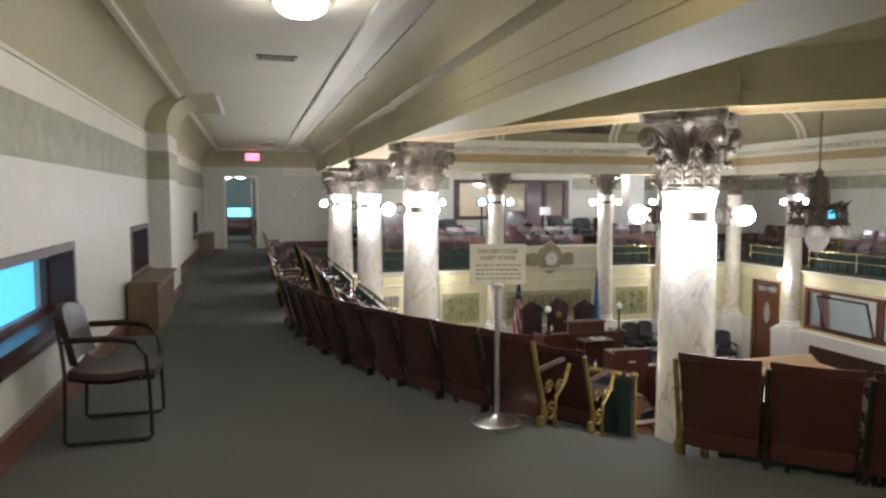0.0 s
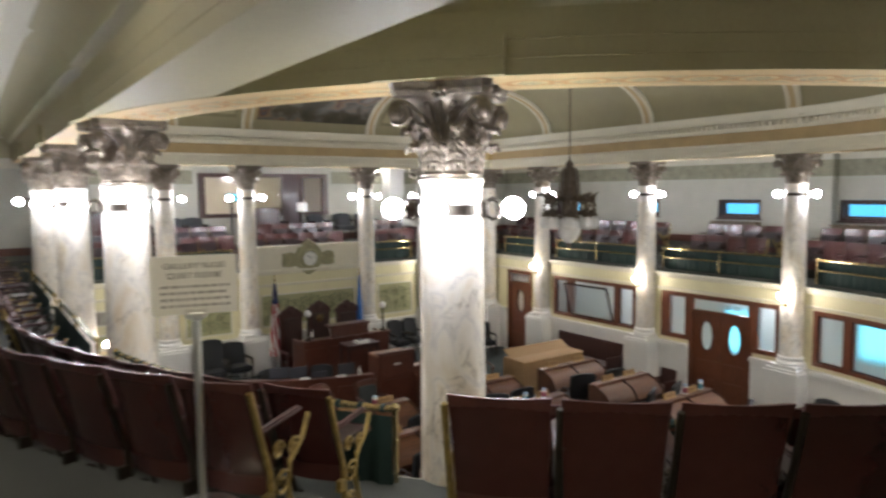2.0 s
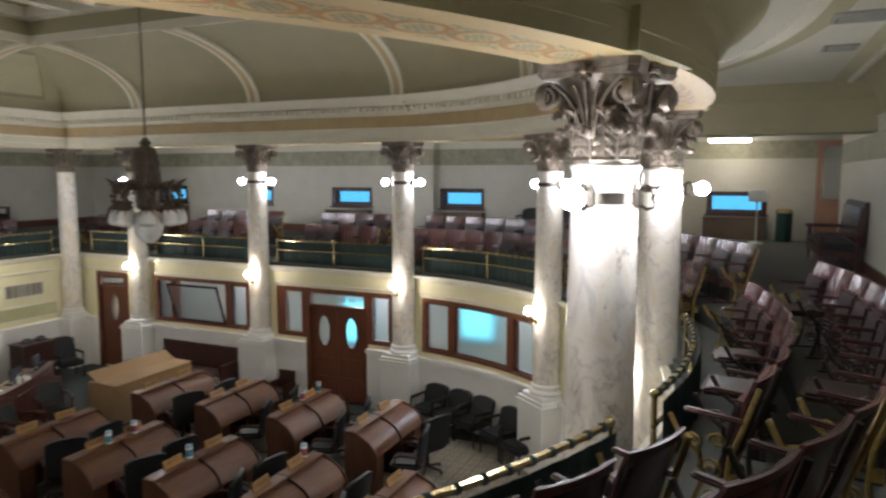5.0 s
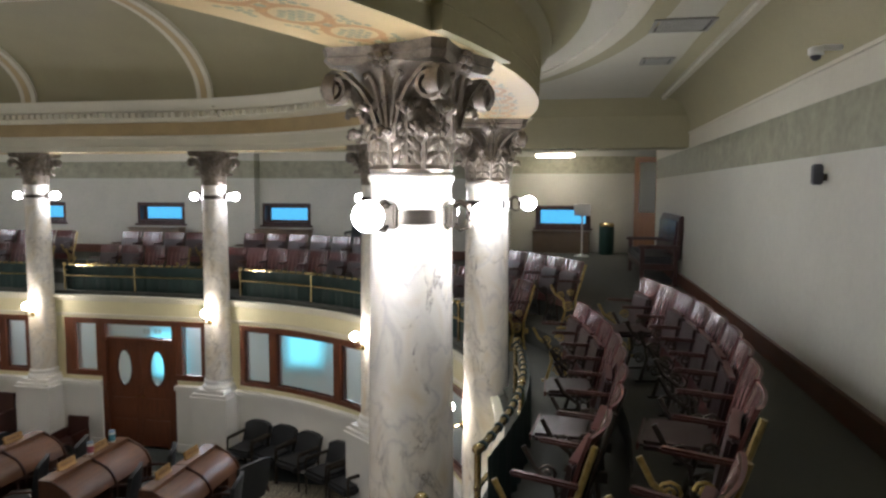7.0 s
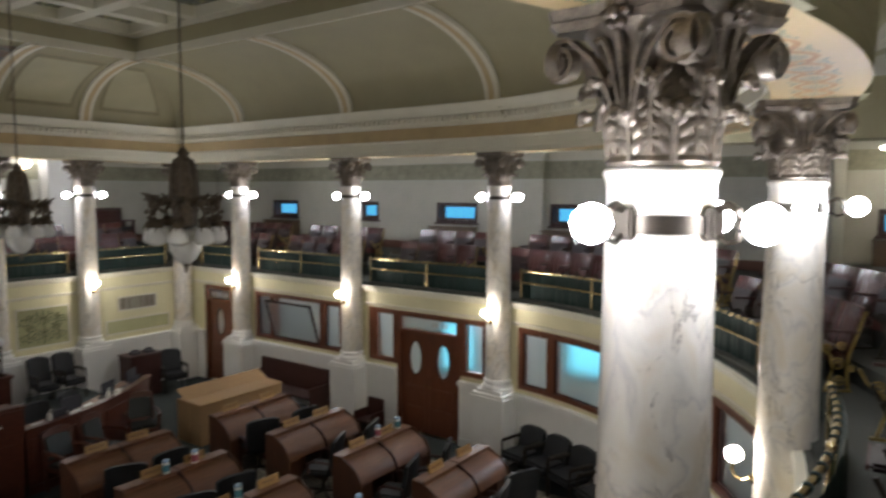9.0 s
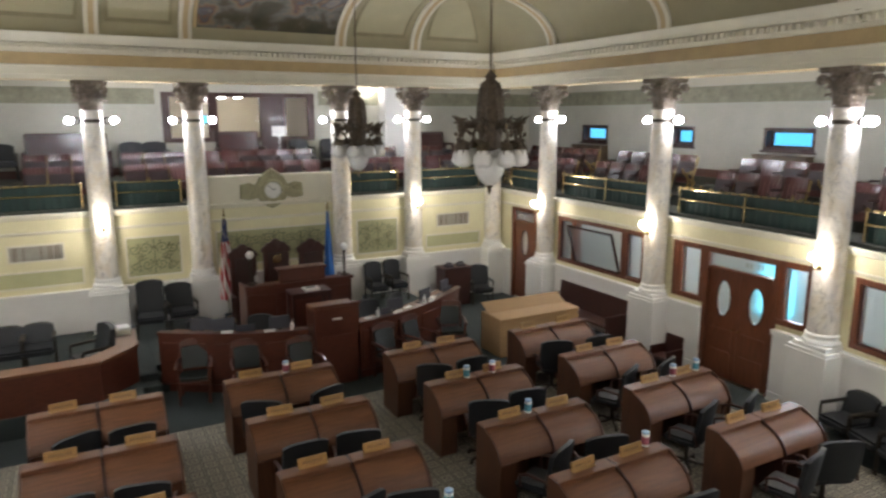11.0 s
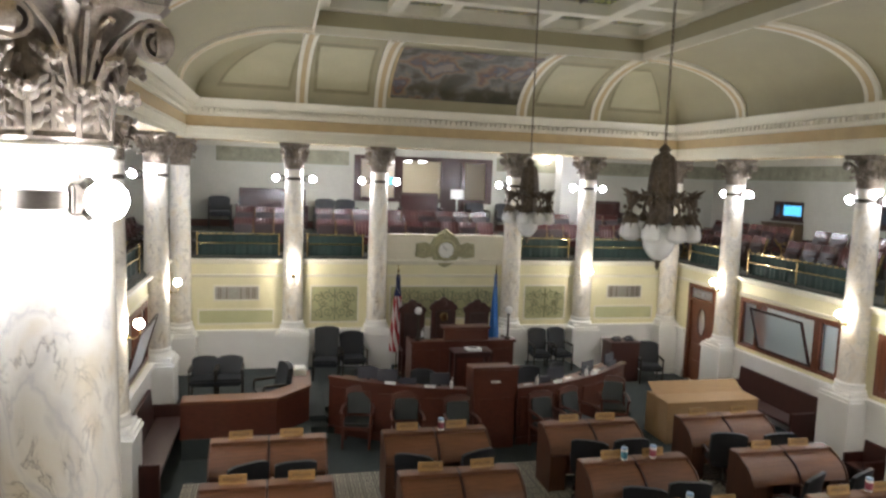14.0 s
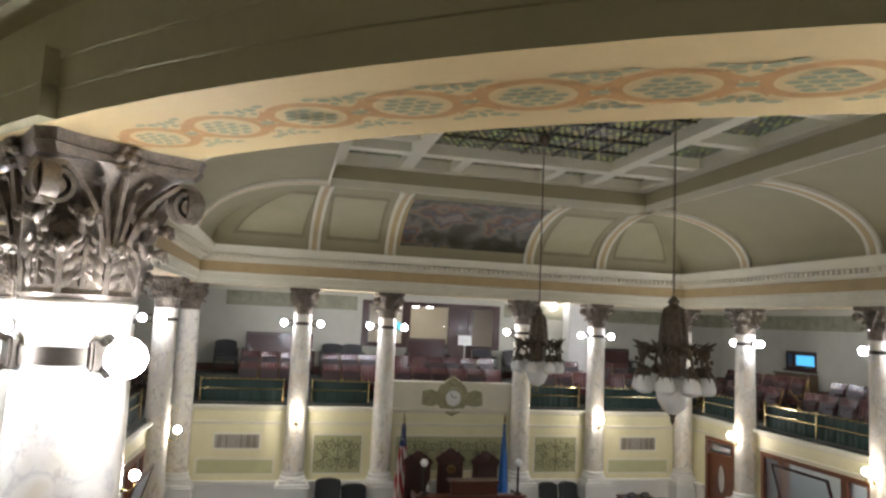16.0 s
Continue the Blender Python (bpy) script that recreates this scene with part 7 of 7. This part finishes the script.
def stacking_chair(m):
    g = empty("stacking_chair", m, label="brown vinyl armchair with sled-base steel frame", category="chair")
    for s in (-1, 1):
        x = s * 0.29
        pts = [(x, -0.27, 0.83), (x, -0.235, 0.60), (x, -0.225, 0.45), (x, -0.24, 0.03), (x, -0.225, 0.012), (x, 0.24, 0.012), (x, 0.265, 0.035), (x, 0.255, 0.40), (x, 0.24, 0.56), (x, 0.18, 0.635), (x, 0.05, 0.66), (x, -0.235, 0.66)]
        part("sled_frame", tube(bmesh.new(), pts, 0.0125, 8), BLACKSTEEL, g)
        part("armrest", tube(bmesh.new(), [(x, -0.2, 0.672), (x, 0.03, 0.672), (x, 0.13, 0.662), (x, 0.19, 0.642)], 0.018, 8), VINYL, g)
    part("crossbar", tube(bmesh.new(), [(-0.29, 0.2, 0.40), (0.29, 0.2, 0.40)], 0.011, 8), BLACKSTEEL, g)
    bm = bmesh.new()
    n = 10
    rows = []
    for j in range(n + 1):
        t = j / n
        z = 0.455 - 0.035 * math.sin(math.pi * t) + (0.0 if t < 0.8 else -0.12 * (t - 0.8))
        w = 0.25 + 0.03 * math.sin(math.pi * min(1, t + 0.2))
        y = -0.22 + 0.5 * t
        rows.append([bm.verts.new((x * w, y, zz)) for x, zz in ((-1, z - 0.02), (-0.85, z + 0.012), (0, z), (0.85, z + 0.012), (1, z - 0.02), (0.85, z - 0.055), (0, z - 0.06), (-0.85, z - 0.055))])
    for a, b in zip(rows, rows[1:]):
        for k in range(8):
            bm.faces.new((a[k], a[(k + 1) % 8], b[(k + 1) % 8], b[k]))
    bm.faces.new(rows[0][::-1])
    bm.faces.new(rows[-1])
    part("seat", bm, VINYL, g)
    part("backrest", seat_shape(bmesh.new(), 0.50, 0.50, 0.86, 0.07, 0.05, 0.045, 0.03, -0.25), VINYL, g)
    return g


stacking_chair(pose(-0.91, 4.87, 0, 0, 0, -90))


def sign_stand(m, text):
    g = empty("sign_stand", m, label="white gallery rules card on a polished steel post" if text else "plain white card on a steel post", category="sign")
    part("base", lathe(bmesh.new(), [(0.001, 0), (0.17, 0), (0.172, 0.012), (0.15, 0.028), (0.05, 0.042), (0.03, 0.06), (0.001, 0.062)], 36), STEEL, g)
    part("post", tube(bmesh.new(), [(0, 0, 0.05), (0, 0, 0.95)], 0.019, 14), STEEL, g)
    part("collar", lathe(bmesh.new(), [(0.02, 0.93), (0.045, 0.945), (0.045, 0.965), (0.02, 0.97)], 16), STEEL, g)
    card = part("card", B(-0.19, 0.19, -0.006, 0.006, 0.96, 1.235, bevel=0.003), CARDWHITE, g, "white printed card")
    part("card_clip", B(-0.05, 0.05, -0.012, 0.012, 0.945, 0.985), STEEL, g, smooth=False)
    if text:
        for line, z in (("GALLERY RULES", 1.175), ("QUIET PLEASE", 1.13)):
            cu = bpy.data.curves.new("lettering", "FONT")
            cu.body, cu.size, cu.align_x, cu.extrude = line, 0.038, "CENTER", 0.0006
            cu.materials.append(INK)
            t = new("lettering", cu)
            t.parent = card
            t.matrix_basis = pose(0, -0.0075, z, 90, 0, 0)
        bm = bmesh.new()
        rr = random.Random(2)
        for k in range(4):
            x = -0.15
            while x < 0.14:
                w = rr.uniform(0.012, 0.04)
                box(bm, x, min(x + w, 0.155), -0.0076, -0.0062, 1.085 - 0.03 * k, 1.097 - 0.03 * k)
                x += w + 0.008
        part("small_print", bm, FAINT, card, "rows of small grey print", smooth=False)
    return g


sign_stand(pose(1.596, 4.29, 0, 0, 0, -14), True)
sign_stand(pose(19.5, 1.55, 0, 0, 0, -90), False)


def radiator_cover(m, l, h, dpt, label):
    g = empty("radiator_cover", m, label=label, category="radiator", group="gallery radiator covers")
    part("cabinet", B(-l / 2, l / 2, 0, dpt - 0.02, 0.06, h - 0.03, bevel=0.006), RADBROWN, g)
    part("top", B(-l / 2 - 0.02, l / 2 + 0.02, 0, dpt + 0.02, h - 0.03, h, bevel=0.008), RADBROWN, g)
    part("plinth", B(-l / 2, l / 2, 0, dpt - 0.03, 0, 0.06), RADBROWN, g, smooth=False)
    n = round((l - 0.16) / 0.06)
    for k in range(n):
        x = -l / 2 + 0.08 + (l - 0.16) * (k + 0.5) / n
        part("slat", B(x - 0.02, x + 0.02, dpt - 0.02, dpt - 0.012, 0.14, h - 0.1), RADBROWN, g, smooth=False)
    return g


radiator_cover(pose(X0 + 0.042, 8.95, 0, 0, 0, -90), 1.6, 0.60, 0.34, "brown metal radiator cover under a window")
radiator_cover(pose(X0 + 0.042, 19.4, 0, 0, 0, -90), 1.3, 0.60, 0.32, "brown metal radiator cover under a window")
for y, l in ((17.85, 1.3), (11.5, 1.3), (8.3, 1.3)):
    radiator_cover(pose(X1 - 0.042, y, 0, 0, 0, 90), l, 0.64, 0.3, "brown metal radiator cover under a window")
radiator_cover(pose(20.6 - 0.042, 2.05, 0, 0, 0, 90), 1.4, 0.54, 0.26, "brown ribbed radiator under a window")


def ceiling_vent(m, w, h, n=9):
    g = empty("ceiling_vent", m, label="grey slatted air vent in the ceiling", category="vent", group="ceiling vents")
    bm = bmesh.new()
    for a in ((-w, w, -h, -h + 0.03), (-w, w, h - 0.03, h), (-w, -w + 0.03, -h + 0.03, h - 0.03), (w - 0.03, w, -h + 0.03, h - 0.03)):
        box(bm, a[0], a[1], a[2], a[3], -0.016, 0)
    part("frame", bm, VENTGREY, g, smooth=False)
    part("backing", B(-w + 0.03, w - 0.03, -h + 0.03, h - 0.03, -0.003, 0), INK, g, smooth=False)
    for k in range(n):
        x = -w + 0.05 + (2 * w - 0.1) * (k + 0.5) / n
        part("slat", B(x - 0.009, x + 0.009, -h + 0.03, h - 0.03, -0.014, -0.004), VENTGREY, g, smooth=False)
    return g


spread(ceiling_vent(None, 0.2, 0.11), [pose(0.27, 7.1, 2.949), pose(0.45, 18.9, 2.949)])
spread(ceiling_vent(None, 0.25, 0.23, 15), [pose(9.43, 0.95, 2.949, 0, 0, 90)])
spread(ceiling_vent(None, 0.17, 0.18, 15), [pose(11.05, 0.96, 2.949, 0, 0, 90)])


def bowl_light(m, r, label, lamp=None):
    g = empty("ceiling_light", m, label=label, category="light", group="ceiling bowl lights")
    part("rim", lathe(bmesh.new(), [(r, 0), (r + 0.02, -0.01), (r + 0.015, -0.035), (r, -0.04)], 28), BRASS, g)
    part("bowl", lathe(bmesh.new(), [(r, -0.03), (r * 0.9, -0.08), (r * 0.6, -0.12), (0.002, -0.14)], 28), lamp or ROOMLAMP, g, "lit white glass bowl")
    return g


spread(bowl_light(None, 0.19, "lit round glass bowl light on the ceiling", HALLLAMP), [pose(0.36, 4.95, 2.949)])
spread(bowl_light(None, 0.19, "lit warm glass bowl light beside the ceiling beam", BEAMLAMP), [pose(0.95, 0.95, 2.949)])
spread(bowl_light(None, 0.16, "lit round glass bowl light in the end room"), [pose(-0.75, 22.7, 2.279), pose(-0.35, 22.9, 2.279), pose(7.75, 22.9, 2.129), pose(8.2, 22.9, 2.129), pose(8.65, 22.9, 2.129)])
wl = empty("wall_lamp", pose(12.15, Y1, 2.12), label="lit glass wall lamp on a brass arm", category="light")
part("backplate", B(-0.05, 0.05, -0.02, 0, -0.08, 0.05, bevel=0.008), BRASS, wl)
part("arm", tube(bmesh.new(), [(0, -0.02, -0.03), (0, -0.1, -0.06), (0, -0.15, -0.02)], 0.012, 7), BRASS, wl)
part("shade", lathe(bmesh.new(), [(0.03, -0.02), (0.06, 0.02), (0.07, 0.09), (0.055, 0.15), (0.01, 0.17)], 16, Matrix.Translation((0, -0.15, 0))), ROOMLAMP, wl, "lit glass shade")
fl = empty("tube_light", pose(19.6, 2.2, 2.45), label="lit tube light fixture on the vestibule ceiling", category="light")
part("tray", B(-0.08, 0.08, -0.45, 0.45, -0.05, 0, bevel=0.01), WHITE, fl)
for y in (-0.3, 0.3):
    part("hanger", tube(bmesh.new(), [(0, y, 0), (0, y, 0.14)], 0.01, 6), WHITE, fl)
for x in (-0.045, 0.045):
    part("tube", tube(bmesh.new(), [(x, -0.44, -0.085), (x, 0.44, -0.085)], 0.03, 8), TUBELAMP, fl, "lit tube")
ex = empty("exit_sign", pose(0.03, 20.9, 2.62), label="lit red exit sign hanging from the ceiling", category="exit sign")
part("box", B(-0.2, 0.2, -0.03, 0.03, 0, 0.22, bevel=0.01), WHITE, ex)
part("face", B(-0.185, 0.185, -0.036, -0.0305, 0.015, 0.205), EXITRED, ex, "glowing red face", smooth=False)
part("hanger", tube(bmesh.new(), [(0, 0, 0.22), (0, 0, 0.33)], 0.012, 8), WHITE, ex)
cu = bpy.data.curves.new("lettering", "FONT")
cu.body, cu.size, cu.align_x, cu.extrude = "EXIT", 0.17, "CENTER", 0.0006
cu.materials.append(PAPER)
t = new("lettering", cu)
t.parent = ex
t.matrix_basis = pose(0, -0.038, 0.05, 90, 0, 0)
th = empty("wall_thermostat", pose(1.24, Y1, 1.60), label="small white thermostat on the wall", category="thermostat")
part("cover", B(-0.05, 0.05, -0.04, 0, 0, 0.13, bevel=0.012), PAPER, th)
part("dial", B(-0.03, 0.03, -0.044, -0.0405, 0.06, 0.1), INK, th, smooth=False)
sd = empty("smoke_detector", pose(0.47, 17.3, 2.949), label="small round detector on the ceiling", category="detector")
part("body", lathe(bmesh.new(), [(0.09, 0), (0.09, -0.03), (0.05, -0.06), (0.002, -0.062)], 20), WHITE, sd)
part("sensor", lathe(bmesh.new(), [(0.03, -0.06), (0.028, -0.075), (0.002, -0.076)], 12), INK, sd)
sp = empty("wall_speaker", pose(8.6, YW, 1.62), label="small black wall speaker on a bracket", category="speaker")
part("case", B(-0.04, 0.04, 0.03, 0.095, -0.04, 0.11, bevel=0.01), INK, sp)
part("bracket", B(-0.02, 0.02, 0, 0.03, -0.01, 0.04), IRON, sp, smooth=False)
dc = empty("dome_camera", pose(8.42, YW + 0.17, 2.47) @ Matrix.Scale(0.75, 4), label="white dome camera under the cove", category="camera")
part("housing", lathe(bmesh.new(), [(0.04, 0.08), (0.068, 0.065), (0.068, 0.015), (0.055, 0.0)], 20), PAPER, dc)
part("dome", ball(bmesh.new(), (0, 0, 0.0), 0.05), INK, dc, "dark glossy dome")
part("arm", B(-0.03, 0.03, -0.31, -0.04, 0.05, 0.09), PAPER, dc, smooth=False)
al = empty("fire_bell", pose(15.4, 1.0, 2.949), label="small red alarm on the ceiling", category="alarm")
part("shell", lathe(bmesh.new(), [(0.08, 0), (0.085, -0.03), (0.06, -0.05), (0.002, -0.055)], 20), material("alarm_red", (0.35, 0.03, 0.03), 0.4, vary=0.05), al)
part("strobe", B(-0.03, 0.03, -0.02, 0.02, -0.07, -0.052), PAPER, al, smooth=False)


def settee(m, l, label, h=0.95):
    g = empty("settee", m, label=label, category="settee", group="gallery settees")
    part("seat", B(-l / 2 + 0.06, l / 2 - 0.06, 0.08, 0.62, 0.36, 0.47, bevel=0.03), BLACK, g)
    part("backrest", B(-l / 2 + 0.05, l / 2 - 0.05, 0, 0.09, 0.42, h, pose(0, 0, 0, 4), 0.02), MAHOGANY, g)
    part("back_pad", B(-l / 2 + 0.1, l / 2 - 0.1, 0.085, 0.13, 0.47, h - 0.08, pose(0, 0, 0, 4), 0.02), LEATHER, g)
    part("apron", B(-l / 2, l / 2, 0.05, 0.62, 0.26, 0.36), MAHOGANY, g, smooth=False)
    for s in (-1, 1):
        part("armrest", B(s * (l / 2 - 0.03) - 0.045, s * (l / 2 - 0.03) + 0.045, 0.02, 0.66, 0.60, 0.66, bevel=0.018), MAHOGANY, g)
        for y in (0.06, 0.58):
            part("leg", B(s * (l / 2 - 0.03) - 0.035, s * (l / 2 - 0.03) + 0.035, y - 0.035, y + 0.035, 0, 0.6), MAHOGANY, g, smooth=False)
    return g


settee(pose(15.7, YW + 0.06, 0, 0, 0, 0), 2.2, "dark carved settee with leather seat against the wall", 1.13)
settee(pose(4.1, Y1 - 0.06, 0, 0, 0, 180), 1.9, "long dark settee against the far gallery wall", 1.08)
settee(pose(8.25, Y1 - 0.06, 0, 0, 0, 180), 1.25, "dark settee below the glazed screen", 1.08)
settee(pose(14.1, Y1 - 0.06, 0, 0, 0, 180), 1.3, "dark settee against the far gallery wall", 1.0)
spread(leather_chair(0.85, "low black armchair on the far gallery floor"), [pose(x, 20.7, 0, 0, 0, 180 + a) for x, a in ((2.75, 8), (5.5, -6), (6.1, 4), (9.9, 5), (10.75, -10), (11.6, 6))])
spread(leather_chair(0.8, "low black armchair by the gallery side wall"), [pose(X1 - 0.7, y, 0, 0, 0, 90) for y in (6.3, 5.6)])
sign_stand(pose(9.15, 20.3, 0, 0, 0, 0), False)
bn = empty("litter_bin", pose(20.15, 0.95, 0), label="dark green litter bin with a brass lid", category="bin")
part("drum", lathe(bmesh.new(), [(0.17, 0), (0.18, 0.02), (0.18, 0.68), (0.17, 0.69)], 24), BINGREEN, bn)
part("lid", lathe(bmesh.new(), [(0.185, 0.69), (0.185, 0.73), (0.15, 0.77), (0.08, 0.775), (0.08, 0.72)], 24), BRASS, bn, "brass lid")


def plain_door(m, w, h, label):
    g = empty("wooden_door", m, label=label, category="door", group="gallery doors")
    bm = bmesh.new()
    for a in ((0, 0.12, 0, h), (w - 0.12, w, 0, h), (0.12, w - 0.12, 0, 0.2), (0.12, w - 0.12, h - 0.13, h), (0.12, w - 0.12, 0.9, 1.03)):
        box(bm, a[0], a[1], 0, 0.045, a[2], a[3])
    part("stile_frame", bm, HONEY, g, smooth=False)
    part("lower_panel", B(0.12, w - 0.12, 0.012, 0.033, 0.2, 0.9), HONEY, g, smooth=False)
    p = part("pane", B(0.12, w - 0.12, 0.02, 0.026, 1.03, h - 0.13), FROST, g, smooth=False)
    p.visible_shadow = False
    part("door_handle", ball(bmesh.new(), (w - 0.06, -0.03, 1.0), 0.028, 1), BRASS, g)
    return g


HONEY = material("honey_door_wood", (0.30, 0.13, 0.045), 0.35, scale=5, vary=0.22, fine=40, bump=0.04, stretch=(6, 6, 0.8), coat=0.2)
plain_door(pose(20.25, -0.30, 0, 0, 0, 72), 0.62, 2.36, "open honey-coloured door with a glass upper panel")
plain_door(pose(0.07, Y1 + 0.29, 0, 0, 0, 96), 0.82, 2.08, "open wooden door at the corridor's end")
# door casing at the corridor's end
bm = bmesh.new()
for a in ((-0.82, -0.752, 0, 2.2), (0.122, 0.19, 0, 2.2), (-0.752, 0.122, 2.142, 2.2)):
    box(bm, a[0], a[1], Y1 - 0.03, Y1 - 0.001, a[2], a[3])
part("door_casing", bm, CREAM, kind="structure", category="trim", label="cream casing of the end doorway", smooth=False)
tv = empty("lit_screen", pose(-0.42, 25.36, 0.82), label="lit cyan screen on the end room wall", category="screen")
part("panel", B(-0.45, 0.45, -0.04, 0.03, 0, 0.38, bevel=0.01), INK, tv)
part("picture", B(-0.42, 0.42, -0.045, -0.0405, 0.03, 0.35), SCREEN, tv, "plain cyan picture", smooth=False)
settee(pose(-0.3, 24.4, 0, 0, 0, 180), 1.2, "dark sofa in the end room", 0.75)

# glazed wooden screen of the far gallery
gs = empty("glazed_screen", pose(6.35, Y1, 0), label="dark wooden glazed screen of the far gallery", category="window")
W = 4.12
for nm, a in (("head", (0, W, 2.0, 2.12)), ("sill", (0, 2.6, 0.80, 0.92)), ("sill", (3.25, W, 0.80, 0.92)), ("post", (0, 0.2, 0.92, 2.0)), ("post", (1.17, 1.41, 0.92, 2.0)), ("post", (2.56, 2.68, 0, 2.0)), ("post", (3.16, 3.28, 0, 2.0)), ("post", (W - 0.2, W, 0.92, 2.0))):
    part(nm, B(a[0], a[1], -0.03, 0.12, a[2], a[3], bevel=0.006), MAHOGANY, gs)
for a, mat in (((0.13, 1.22), FROST), ((1.36, 2.56), CLEAR), ((3.28, W - 0.13), FROST)):
    p = part("pane", B(a[0], a[1], 0.05, 0.058, 0.92, 2.0), mat, gs, smooth=False)
    p.visible_shadow = False
part("door_leaf", B(2.68, 3.16, 0.03, 0.075, 0, 2.0, bevel=0.004), MAHOGANY, gs)
sc = empty("lit_screen", pose(7.3, 21.2, 1.28), label="small lit cyan screen on a stand", category="screen")
part("panel", B(-0.18, 0.18, -0.03, 0.03, 0, 0.24, bevel=0.01), INK, sc)
part("picture", B(-0.16, 0.16, -0.034, -0.0305, 0.02, 0.22), SCREEN, sc, "plain cyan picture", smooth=False)
part("stand", B(-0.02, 0.02, 0, 0.08, -1.28, 0.02), INK, sc, smooth=False)

# frieze of the vestibule
part("vestibule_frieze", B(20.592, 20.5995, -0.34, 3.29, 1.97, 2.40), STENCIL, kind="structure", category="frieze", label="olive sponged frieze band on the vestibule wall", smooth=False)
